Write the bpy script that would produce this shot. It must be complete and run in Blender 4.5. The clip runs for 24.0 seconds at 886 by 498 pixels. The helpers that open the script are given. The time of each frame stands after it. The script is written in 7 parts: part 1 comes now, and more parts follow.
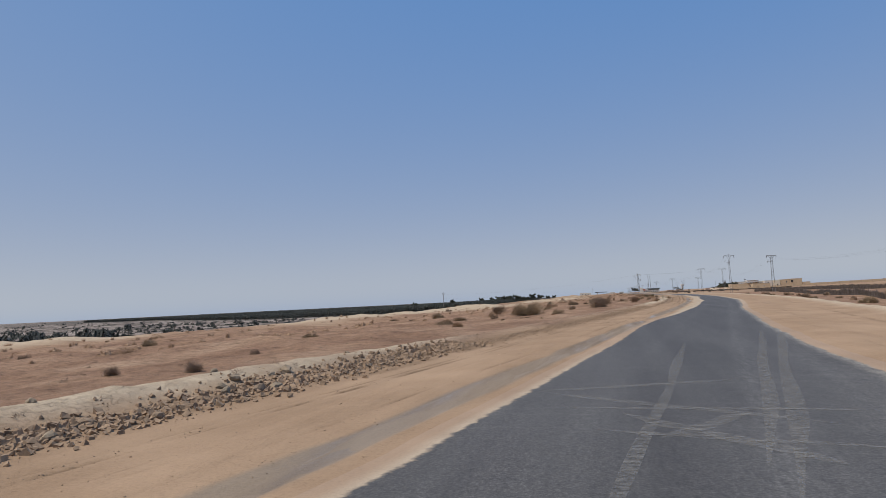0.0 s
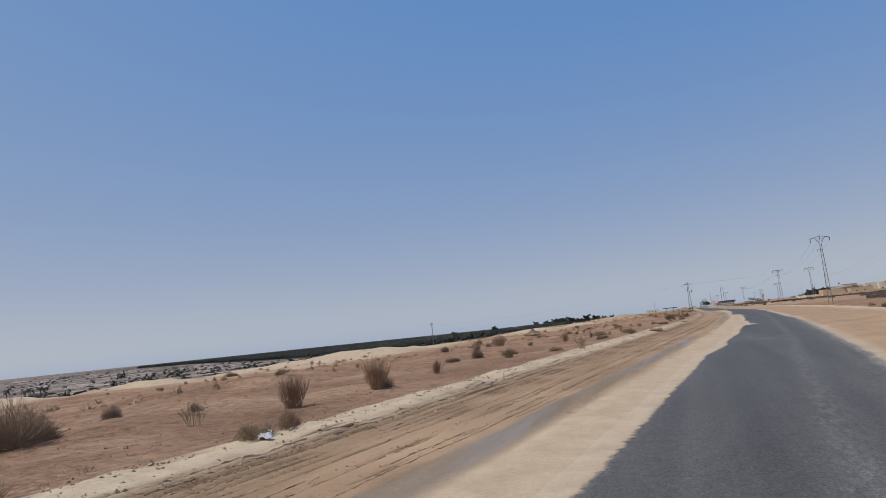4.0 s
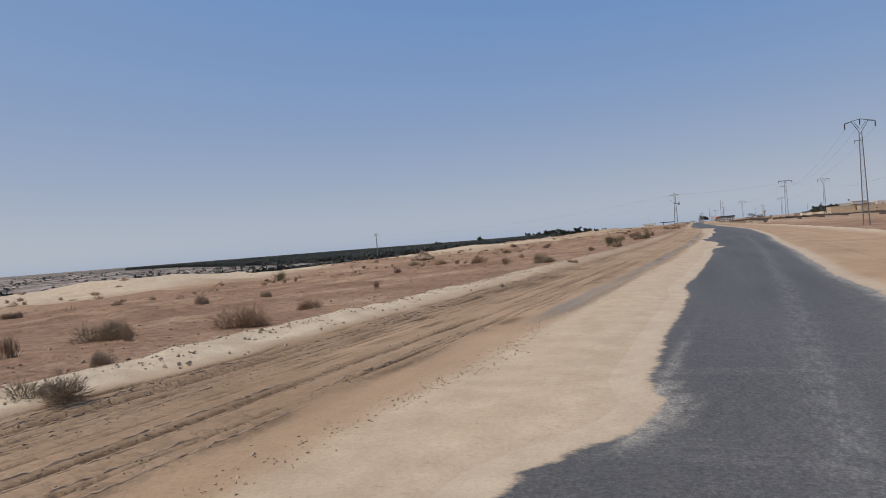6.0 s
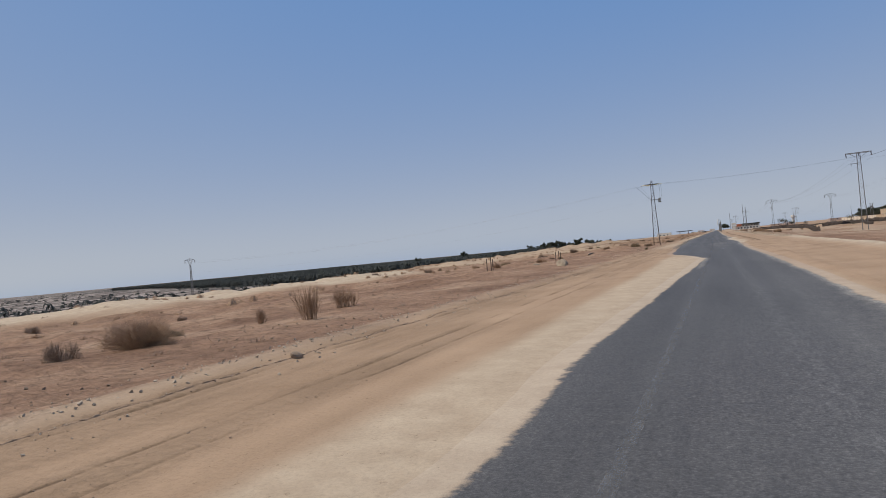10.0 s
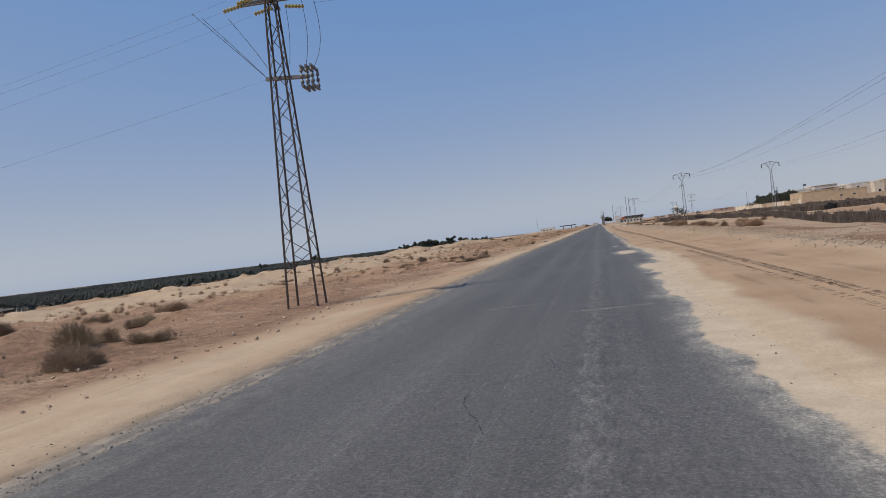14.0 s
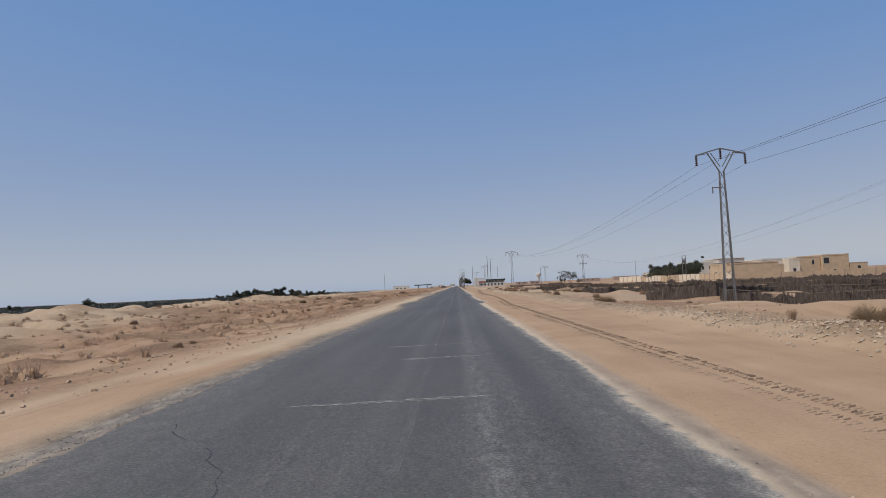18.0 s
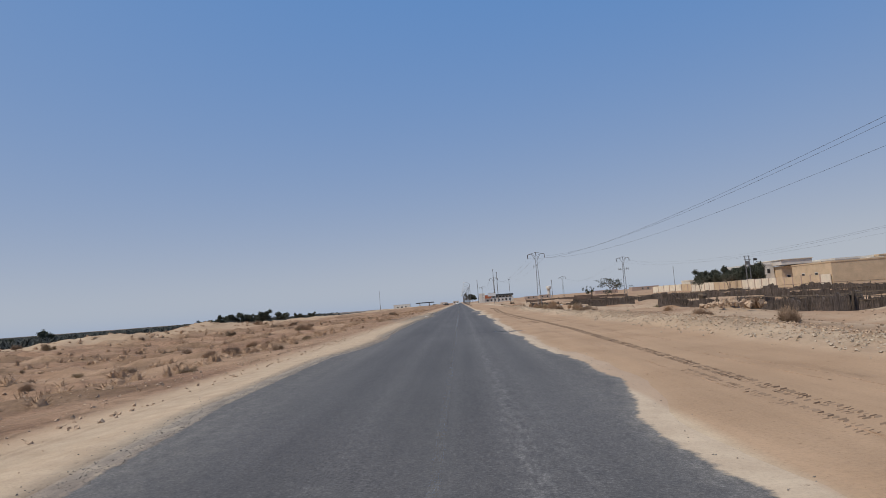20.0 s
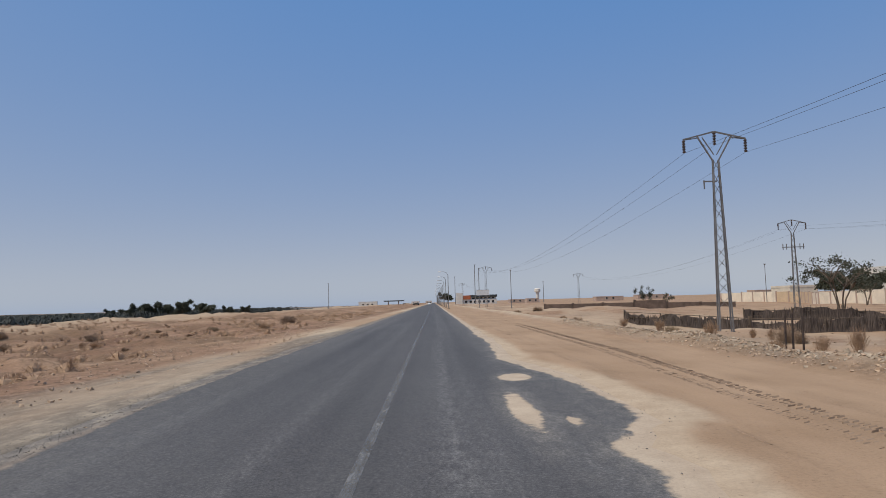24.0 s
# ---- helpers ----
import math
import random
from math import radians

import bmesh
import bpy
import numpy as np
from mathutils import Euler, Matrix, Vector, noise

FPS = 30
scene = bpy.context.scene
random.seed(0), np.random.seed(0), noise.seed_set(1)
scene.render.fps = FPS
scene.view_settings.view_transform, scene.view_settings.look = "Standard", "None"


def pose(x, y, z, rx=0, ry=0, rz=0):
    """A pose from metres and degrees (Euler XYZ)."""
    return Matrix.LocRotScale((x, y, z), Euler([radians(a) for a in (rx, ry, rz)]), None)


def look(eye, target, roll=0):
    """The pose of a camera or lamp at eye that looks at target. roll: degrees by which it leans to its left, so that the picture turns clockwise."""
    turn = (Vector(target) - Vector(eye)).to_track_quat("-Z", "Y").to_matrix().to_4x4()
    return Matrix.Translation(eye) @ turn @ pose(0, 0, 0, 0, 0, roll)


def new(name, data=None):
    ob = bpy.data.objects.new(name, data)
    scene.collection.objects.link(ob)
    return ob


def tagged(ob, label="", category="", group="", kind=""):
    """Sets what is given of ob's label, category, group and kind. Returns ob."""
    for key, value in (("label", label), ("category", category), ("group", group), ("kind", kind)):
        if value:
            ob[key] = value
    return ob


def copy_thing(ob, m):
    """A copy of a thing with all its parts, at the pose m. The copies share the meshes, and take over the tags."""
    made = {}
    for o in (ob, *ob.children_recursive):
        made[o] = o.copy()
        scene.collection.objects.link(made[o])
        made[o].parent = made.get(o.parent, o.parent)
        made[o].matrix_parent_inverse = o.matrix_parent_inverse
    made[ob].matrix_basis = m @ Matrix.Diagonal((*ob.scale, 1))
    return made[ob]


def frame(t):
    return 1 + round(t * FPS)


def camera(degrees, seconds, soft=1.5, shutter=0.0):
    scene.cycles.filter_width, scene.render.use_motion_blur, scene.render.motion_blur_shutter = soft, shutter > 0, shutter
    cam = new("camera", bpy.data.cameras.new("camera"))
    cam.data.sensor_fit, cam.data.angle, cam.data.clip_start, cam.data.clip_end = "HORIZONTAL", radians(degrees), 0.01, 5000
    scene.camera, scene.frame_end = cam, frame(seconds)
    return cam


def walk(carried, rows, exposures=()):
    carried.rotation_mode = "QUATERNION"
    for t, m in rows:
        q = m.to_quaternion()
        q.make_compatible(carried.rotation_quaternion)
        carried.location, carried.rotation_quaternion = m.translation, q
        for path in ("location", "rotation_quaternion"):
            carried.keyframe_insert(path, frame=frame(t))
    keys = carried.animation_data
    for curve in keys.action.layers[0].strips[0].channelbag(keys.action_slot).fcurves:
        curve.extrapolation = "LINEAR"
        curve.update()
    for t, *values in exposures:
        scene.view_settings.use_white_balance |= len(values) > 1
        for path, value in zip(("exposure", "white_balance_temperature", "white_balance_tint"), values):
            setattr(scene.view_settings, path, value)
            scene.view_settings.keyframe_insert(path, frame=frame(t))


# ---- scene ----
cam = camera(68.97, 24.0, soft=0.8)
# seconds, x, y, z, yaw, pitch, roll
PATH = [
    (0, -20.09, 0.00, 1.50, 14.62, 4.64, -2.81),
    (0.5, -18.51, 10.90, 1.50, 18.96, 5.21, -2.67),
    (1, -16.98, 21.84, 1.50, 17.12, 2.13, -1.46),
    (1.2, -16.34, 26.23, 1.50, 17.88, 2.02, -1.49),
    (1.5, -15.40, 32.79, 1.50, 18.05, 2.23, -4.06),
    (3.5, -8.73, 74.43, 1.50, 19.16, 5.77, -5.10),
    (4, -7.71, 84.56, 1.50, 20.46, 7.39, -5.90),
    (4.5, -6.64, 95.13, 1.50, 19.25, 3.65, -2.97),
    (5, -5.61, 105.83, 1.50, 20.99, 3.49, -1.93),
    (5.5, -4.56, 116.40, 1.50, 21.07, 2.40, -4.76),
    (6, -3.65, 126.95, 1.50, 21.36, -0.67, -4.48),
    (6.5, -2.74, 137.88, 1.50, 21.53, -0.91, -5.79),
    (7, -1.82, 149.21, 1.50, 22.61, -1.91, -3.34),
    (7.5, -1.28, 160.24, 1.50, 22.60, -1.97, -4.37),
    (8, -0.65, 171.76, 1.50, 22.58, -2.10, -3.18),
    (8.5, -0.16, 183.33, 1.50, 22.86, -1.55, -5.38),
    (9, 0.18, 195.08, 1.50, 22.14, 0.80, -2.83),
    (9.5, 0.42, 206.93, 1.50, 22.41, 0.80, -4.77),
    (11.5, 0.67, 252.23, 1.50, 23.70, 0.04, -5.72),
    (12, 0.78, 263.52, 1.50, 22.51, -0.51, -5.87),
    (12.5, 0.89, 274.81, 1.50, 22.31, -1.44, -2.89),
    (13, 0.91, 286.01, 1.50, 23.62, -1.66, -3.26),
    (13.5, 0.86, 297.12, 1.50, 21.80, -0.92, -5.36),
    (14, 0.85, 308.18, 1.50, 13.85, -0.59, -6.82),
    (14.5, 0.67, 318.96, 1.50, 6.57, 4.60, -4.81),
    (15, 0.31, 329.56, 1.50, 3.88, 5.44, -5.92),
    (15.5, 0.06, 340.38, 1.50, 3.76, 5.06, -2.57),
    (16, 0.09, 351.48, 1.50, 1.92, 3.90, -3.21),
    (16.5, 0.03, 362.23, 1.50, 2.88, 4.51, -4.09),
    (17, 0.03, 372.97, 1.50, 2.36, 4.11, -3.24),
    (17.5, 0.10, 383.96, 1.50, 1.06, 2.88, -2.62),
    (19.5, -0.20, 428.43, 1.50, 1.54, 5.49, -3.12),
    (20, -0.21, 438.26, 1.50, 1.16, 4.82, -4.35),
    (20.5, -0.22, 448.30, 1.50, 0.73, 4.11, -3.78),
    (21, -0.25, 458.73, 1.50, 0.40, 2.62, -0.97),
    (21.5, -0.24, 469.14, 1.50, 0.43, 2.76, -2.60),
    (22, -0.24, 479.51, 1.50, 0.50, 3.03, -3.54),
    (22.5, -0.23, 489.90, 1.50, -0.21, 3.48, -1.61),
    (23, -0.11, 500.16, 1.50, 1.05, 3.72, -0.98),
    (23.5, 0.04, 510.36, 1.50, 0.04, 4.12, -0.46),
    (24, 0.19, 520.74, 1.50, -0.95, 4.70, -1.52),
]


def drive_pose(x, y, z, yaw, pitch, roll):
    turn = Euler((radians(90 + pitch), 0, radians(yaw))).to_matrix().to_4x4()
    return Matrix.Translation((x, y, z)) @ turn @ pose(0, 0, 0, 0, 0, roll)


walk(cam, [(r[0], drive_pose(*r[1:])) for r in PATH], [(0.0, -0.08, 6800, 11), (24.0, -0.08, 6800, 11)])

# ---- sky, sun ----
SUN_ELEVATION, SUN_AZIMUTH = radians(62), radians(-117)   # azimuth: from +y, clockwise
world = bpy.data.worlds.new("world")
scene.world = world
world.use_nodes = True
wn = world.node_tree
bg = wn.nodes["Background"]
sky = wn.nodes.new("ShaderNodeTexSky")
sky.sky_type = 'NISHITA'
sky.sun_disc = False
sky.sun_elevation, sky.sun_rotation = SUN_ELEVATION, SUN_AZIMUTH
sky.air_density, sky.dust_density, sky.ozone_density = 0.7, 0.4, 2.0
# hazy desert air: azure above, lavender grey where the sky is brightest
grey = wn.nodes.new("ShaderNodeRGBToBW")
even = wn.nodes.new("ShaderNodeMath")
even.operation = 'POWER'
even.inputs[1].default_value = 0.5
haze = wn.nodes.new("ShaderNodeMapRange")
haze.inputs["From Min"].default_value, haze.inputs["From Max"].default_value = 1.22, 2.69
hues = wn.nodes.new("ShaderNodeMix")
hues.data_type = 'RGBA'
hues.inputs[6].default_value = (0.88, 1.94, 4.12, 1)
hues.inputs[7].default_value = (3.58, 3.89, 4.22, 1)
wn.links.new(sky.outputs[0], grey.inputs[0])
wn.links.new(grey.outputs[0], even.inputs[0])
wn.links.new(even.outputs[0], haze.inputs["Value"])
wn.links.new(haze.outputs[0], hues.inputs[0])
wn.links.new(hues.outputs[2], bg.inputs[0])
bg.inputs[1].default_value = 0.14
sun = new("sun", bpy.data.lights.new("sun", 'SUN'))
sun.data.energy, sun.data.angle, sun.data.color = 3.75, radians(0.53), (1.0, 0.955, 0.88)
sdir = Vector((math.sin(SUN_AZIMUTH) * math.cos(SUN_ELEVATION), math.cos(SUN_AZIMUTH) * math.cos(SUN_ELEVATION), math.sin(SUN_ELEVATION)))
sun.matrix_world = look((0, 0, 60), Vector((0, 0, 60)) - sdir)
scene.view_settings.exposure = 0.0

# ---- materials ----


class Nodes:
    """Short-hand for one node material."""

    def __init__(self, name, rough=0.9, metal=0.0):
        self.m = bpy.data.materials.new(name)
        self.m.use_nodes = True
        self.t = self.m.node_tree
        self.b = self.t.nodes["Principled BSDF"]
        self.b.inputs["Roughness"].default_value = rough
        self.b.inputs["Metallic"].default_value = metal
        self.geo = self.t.nodes.new("ShaderNodeNewGeometry")

    def node(self, kind, **values):
        n = self.t.nodes.new(kind)
        for k, v in values.items():
            if k == "operation":
                n.operation = v
            else:
                n.inputs[k.replace("_", " ")].default_value = v
        return n

    def link(self, a, b):
        self.t.links.new(a, b)
        return self

    def noise(self, scale, detail=4, stretch=None, rough=0.55):
        n = self.node("ShaderNodeTexNoise", Scale=scale, Detail=detail, Roughness=rough)
        src = self.geo.outputs["Position"]
        if stretch:
            mp = self.node("ShaderNodeMapping", Scale=stretch)
            self.link(src, mp.inputs["Vector"])
            src = mp.outputs["Vector"]
        self.link(src, n.inputs["Vector"])
        return n.outputs["Fac"]

    def ramp(self, src, stops):
        n = self.node("ShaderNodeValToRGB")
        e = n.color_ramp.elements
        while len(e) < len(stops):
            e.new(0.5)
        for el, (p, c) in zip(e, stops):
            el.position = p
            el.color = (*c, 1) if isinstance(c, tuple) else (c, c, c, 1)
        self.link(src, n.inputs["Fac"])
        return n.outputs["Color"]

    def mix(self, fac, a, b, blend='MIX'):
        n = self.node("ShaderNodeMix")
        n.data_type, n.blend_type = 'RGBA', blend
        for v, sock in ((fac, n.inputs[0]), (a, n.inputs[6]), (b, n.inputs[7])):
            if isinstance(v, tuple):
                sock.default_value = (*v, 1)
            elif isinstance(v, (int, float)):
                sock.default_value = v
            else:
                self.link(v, sock)
        return n.outputs[2]

    def math(self, op, a, b=0.0):
        n = self.node("ShaderNodeMath", operation=op)
        for i, v in enumerate((a, b)):
            if isinstance(v, (int, float)):
                n.inputs[i].default_value = v
            else:
                self.link(v, n.inputs[i])
        return n.outputs[0]

    def attr(self, name):
        n = self.node("ShaderNodeAttribute")
        n.attribute_name = name
        return n.outputs["Fac"]

    def color(self, src):
        if isinstance(src, tuple):
            self.b.inputs["Base Color"].default_value = (*src, 1)
        else:
            self.link(src, self.b.inputs["Base Color"])
        return self

    def bump(self, height, strength=0.5, distance=0.02):
        n = self.node("ShaderNodeBump", Strength=strength, Distance=distance)
        self.link(height, n.inputs["Height"])
        self.link(n.outputs[0], self.b.inputs["Normal"])
        return self


def plain(name, c, rough=0.85, metal=0.0, vary=0.25, scale=3.0, bump=0.0):
    """A surface with two scales of mottling round one colour."""
    k = Nodes(name, rough, metal)
    lo = tuple(v * (1 - vary) for v in c)
    hi = tuple(min(v * (1 + vary), 0.95) for v in c)
    a = k.ramp(k.noise(scale), [(0.3, lo), (0.7, hi)])
    fine = k.ramp(k.noise(scale * 14, 3), [(0.35, (0.86,) * 3), (0.65, (1.0,) * 3)])
    k.color(k.mix(1.0, a, fine, 'MULTIPLY'))
    if bump:
        k.bump(k.noise(scale * 9, 4), bump, 0.02)
    return k.m


def earth(k):
    """The colours of soil, drifted sand, pale rubble, mud and ruts with their painted shade, by the surface's shares.
    """
    soil = k.ramp(k.noise(0.22, 6), [(0.3, (0.182, 0.106, 0.069)), (0.5, (0.262, 0.160, 0.105)), (0.72, (0.36, 0.243, 0.164))])
    speck = k.ramp(k.noise(2.6, 9, None, 0.76), [(0.34, (0.50,) * 3), (0.47, (0.93,) * 3), (0.62, (1.22,) * 3)])
    soil = k.mix(1.0, soil, speck, 'MULTIPLY')
    sand = k.ramp(k.noise(0.35, 5), [(0.3, (0.296, 0.197, 0.125)), (0.7, (0.384, 0.265, 0.175))])
    streak = k.ramp(k.noise(1.6, 6, (1.0, 0.10, 1.0), 0.62), [(0.33, (0.90,) * 3), (0.5, (0.99,) * 3), (0.64, (1.05,) * 3)])
    sand = k.mix(1.0, sand, streak, 'MULTIPLY')
    pale = k.ramp(k.noise(2.0, 7, None, 0.62), [(0.3, (0.385, 0.302, 0.218)), (0.7, (0.52, 0.425, 0.315))])
    c = k.mix(k.attr("sand"), soil, sand)
    c = k.mix(k.attr("pale"), c, pale)
    # dark brown: shade of the wheel ruts painted in, also turned brown soil
    rut_shade_brown = k.ramp(k.noise(4.0, 6, (1.0, 0.3, 1.0), 0.68), [(0.35, (0.105, 0.066, 0.040)), (0.65, (0.21, 0.138, 0.084))])
    c = k.mix(k.attr("rut_shade_brown"), c, rut_shade_brown)
    wet = k.ramp(k.noise(1.3, 6, (1.0, 0.10, 1.0), 0.6), [(0.35, (0.195, 0.144, 0.100)), (0.65, (0.265, 0.207, 0.154))])
    c = k.mix(k.attr("wet"), c, wet)
    grit = k.ramp(k.noise(3.5, 7, (1.0, 0.4, 1.0), 0.72), [(0.36, (0.075, 0.070, 0.063)), (0.5, (0.15, 0.134, 0.115)), (0.66, (0.31, 0.266, 0.205))])
    c = k.mix(k.attr("grit"), c, grit)
    grain = k.ramp(k.noise(26, 8, None, 0.8), [(0.3, (0.78, 0.76, 0.73)), (0.5, (1.0, 0.985, 0.945)), (0.7, (1.12, 1.08, 1.02))])
    c = k.mix(1.0, c, grain, 'MULTIPLY')
    crumbs = k.ramp(k.noise(7.5, 9, None, 0.82), [(0.30, (1.22, 1.20, 1.17)), (0.38, (1.0,) * 3), (0.60, (1.0,) * 3), (0.66, (0.58, 0.55, 0.52))])
    return k.mix(1.0, c, crumbs, 'MULTIPLY')


def ground_material():
    k = Nodes("desert_ground", 0.95)
    k.b.inputs["Specular IOR Level"].default_value = 0.15
    c = earth(k)
    far = k.ramp(k.noise(0.05, 10, (0.6, 1.0, 1.0), 0.74), [(0.45, (0.075, 0.064, 0.053)), (0.49, (0.145, 0.113, 0.092)), (0.54, (0.22, 0.175, 0.146)), (0.57, (0.37, 0.32, 0.272)), (0.66, (0.25, 0.20, 0.166))])
    c = k.mix(k.attr("plain"), c, far)
    # one dark ground tone among the palms and on beyond them
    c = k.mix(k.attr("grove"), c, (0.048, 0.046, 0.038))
    k.color(c)
    k.link(k.math('SUBTRACT', 0.95, k.math('MULTIPLY', k.attr("wet"), k.ramp(k.noise(0.8, 4, (1.0, 0.12, 1.0)), [(0.44, (0.15,) * 3), (0.60, (0.62,) * 3)]))), k.b.inputs["Roughness"])
    clods = k.ramp(k.noise(9.0, 8, None, 0.74), [(0.48, 0.0), (0.70, 1.0)])
    h = k.math('ADD', k.math('MULTIPLY', k.noise(1.6, 9, None, 0.74), 0.34), k.math('MULTIPLY', clods, 0.24))
    rough = k.math('SUBTRACT', 1.0, k.math('MULTIPLY', k.attr("sand"), 0.86))
    rough = k.math('MULTIPLY', rough, k.math('SUBTRACT', 1.0, k.math('MULTIPLY', k.attr("pale"), 0.3)))
    rough = k.math('ADD', rough, k.math('MULTIPLY', k.attr("rut_shade_brown"), 0.9))
    k.bump(k.math('MULTIPLY', h, rough), 0.8, 0.12)
    return k.m


def asphalt_material():
    k = Nodes("worn_asphalt", 0.82)
    base = k.ramp(k.noise(0.5, 6, (1.0, 0.2, 1.0), 0.6), [(0.3, (0.043, 0.040, 0.039)), (0.7, (0.070, 0.0655, 0.063))])
    lanes = k.ramp(k.noise(1.0, 5, (1.6, 0.02, 1.0)), [(0.40, (0.0,) * 3), (0.75, (0.35,) * 3)])
    c = k.mix(lanes, base, (0.118, 0.113, 0.106))
    scuff = k.ramp(k.noise(9, 6, (1.0, 0.3, 1.0), 0.75), [(0.42, (0.0,) * 3), (0.66, (0.55,) * 3)])
    c = k.mix(k.math('MULTIPLY', k.attr("lane"), scuff), c, (0.22, 0.21, 0.195))
    dust = k.ramp(k.noise(4.5, 8, (1.0, 0.55, 1.0), 0.76), [(0.36, (0.1,) * 3), (0.62, (1.0,) * 3)])
    cross = k.ramp(k.noise(1.0, 7, (0.16, 1.5, 1.0), 0.66), [(0.55, (0.0,) * 3), (0.60, (1.0,) * 3)])
    flaky = k.ramp(k.noise(6.0, 6, (1.0, 2.0, 1.0), 0.7), [(0.40, (0.0,) * 3), (0.58, (1.0,) * 3)])
    cross = k.math('MULTIPLY', cross, flaky)
    c = k.mix(k.math('MULTIPLY', k.attr("streaks"), cross), c, (0.33, 0.31, 0.28))
    c = k.mix(k.math('MULTIPLY', k.attr("dusty"), dust), c, (0.36, 0.32, 0.26))
    agg = k.ramp(k.noise(30, 8, None, 0.88), [(0.34, (0.42,) * 3), (0.5, (0.95,) * 3), (0.62, (1.8,) * 3)])
    c = k.mix(1.0, c, agg, 'MULTIPLY')
    pits = k.ramp(k.noise(13, 6, (1.0, 0.6, 1.0), 0.75), [(0.36, (0.78,) * 3), (0.5, (1.0,) * 3), (0.68, (1.2,) * 3)])
    c = k.mix(1.0, c, pits, 'MULTIPLY')
    # sand blown over the edges, ending in ragged tongues
    tongue = k.math('ADD', k.attr("film"), k.math('MULTIPLY', k.math('SUBTRACT', k.noise(2.6, 9, (1.0, 1.4, 1.0), 0.76), 0.5), 0.40))
    over = k.ramp(tongue, [(0.0, 0.0), (0.07, 1.0)])
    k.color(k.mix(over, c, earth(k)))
    k.bump(k.math('ADD', k.noise(60, 3), k.math('MULTIPLY', over, 2.0)), 0.35, 0.01)
    return k.m


def frond_material():
    """Dry fronds packed upright: streaks that run up the fence, and paler broken tips."""
    k = Nodes("dry_palm_frond_fence", 0.95)
    streak = k.ramp(k.noise(20.0, 6, (1.0, 1.0, 0.06), 0.75), [(0.36, (0.030, 0.024, 0.021)), (0.52, (0.088, 0.068, 0.057)), (0.66, (0.17, 0.135, 0.112))])
    tone = k.ramp(k.noise(0.35, 4), [(0.35, (0.75, 0.73, 0.72)), (0.65, (1.15, 1.12, 1.1))])
    k.color(k.mix(1.0, streak, tone, 'MULTIPLY'))
    k.bump(k.noise(22.0, 4, (1.0, 1.0, 0.05)), 0.9, 0.06)
    return k.m


M_GROUND = ground_material()
M_ASPHALT = asphalt_material()
M_STEEL = plain("weathered_galvanised_steel", (0.22, 0.21, 0.20), 0.6, 0.4, 0.2, 2.0)
M_RUST = plain("rusty_steel", (0.075, 0.053, 0.042), 0.8, 0.2, 0.3, 4.0)
M_GLASSY = plain("yellow_insulator_glass", (0.46, 0.38, 0.13), 0.25, 0.0, 0.15, 5.0)
M_DARKINS = plain("brown_porcelain", (0.07, 0.05, 0.045), 0.3, 0.0, 0.15, 5.0)
M_WIRE = plain("aluminium_wire", (0.11, 0.11, 0.12), 0.5, 0.5, 0.1, 1.0)
M_TWIG = plain("dry_twigs", (0.345, 0.22, 0.132), 0.9, 0, 0.3, 6.0)
M_TWIG_GREY = plain("grey_brushwood", (0.29, 0.20, 0.132), 0.9, 0, 0.3, 6.0)
M_TWIG_OLIVE = plain("olive_brushwood", (0.26, 0.182, 0.108), 0.9, 0, 0.3, 6.0)
M_TWIG_GREEN = plain("green_grey_twigs", (0.215, 0.175, 0.098), 0.9, 0, 0.3, 6.0)
M_STONE = plain("pale_limestone", (0.28, 0.215, 0.145), 0.95, 0, 0.3, 4.0, 0.4)
M_CHIP = plain("cream_limestone_chips", (0.42, 0.335, 0.245), 0.95, 0, 0.25, 6.0, 0.3)
M_GRAVEL = plain("grey_gravel", (0.215, 0.187, 0.155), 0.95, 0, 0.3, 5.0)
M_CLOD = plain("brown_stone", (0.29, 0.205, 0.135), 0.95, 0, 0.3, 5.0, 0.3)
M_RUBBLE = plain("buff_rubble", (0.43, 0.305, 0.205), 0.95, 0, 0.35, 6.0, 0.3)
M_RIDGE = plain("turned_soil", (0.33, 0.215, 0.132), 0.95, 0, 0.3, 5.0, 0.4)
M_BROWN = plain("brown_rubble", (0.30, 0.203, 0.128), 0.95, 0, 0.35, 6.0, 0.3)
M_PALM = plain("palm_fronds", (0.046, 0.050, 0.041), 0.85, 0, 0.35, 0.5)
M_TRUNK = plain("bark", (0.14, 0.105, 0.075), 0.95, 0, 0.3, 4.0)
M_LEAF = plain("dull_green_leaves", (0.054, 0.058, 0.034), 0.75, 0, 0.35, 1.2)
M_PLASTER = plain("ochre_plaster", (0.58, 0.43, 0.28), 0.92, 0, 0.12, 0.6, 0.2)
M_PLASTER_PALE = plain("cream_plaster", (0.74, 0.64, 0.50), 0.92, 0, 0.12, 0.6, 0.2)
M_WHITEWALL = plain("whitewashed_plaster", (0.68, 0.64, 0.57), 0.9, 0, 0.1, 0.5, 0.15)
M_PINK = plain("pinkish_plaster", (0.45, 0.33, 0.26), 0.9, 0, 0.12, 0.5, 0.15)
M_PINKWHITE = plain("faded_pinkish_white_plaster", (0.68, 0.60, 0.52), 0.9, 0, 0.12, 0.5, 0.15)
M_DARK = plain("dark_opening", (0.035, 0.032, 0.03), 0.6, 0, 0.2, 1.0)
M_MUDWALL = plain("brown_mud_masonry", (0.115, 0.080, 0.062), 0.95, 0, 0.3, 1.5, 0.3)
M_FROND_FENCE = frond_material()
M_ROOFDARK = plain("dark_roof_sheet", (0.045, 0.05, 0.05), 0.6, 0, 0.2, 1.0)
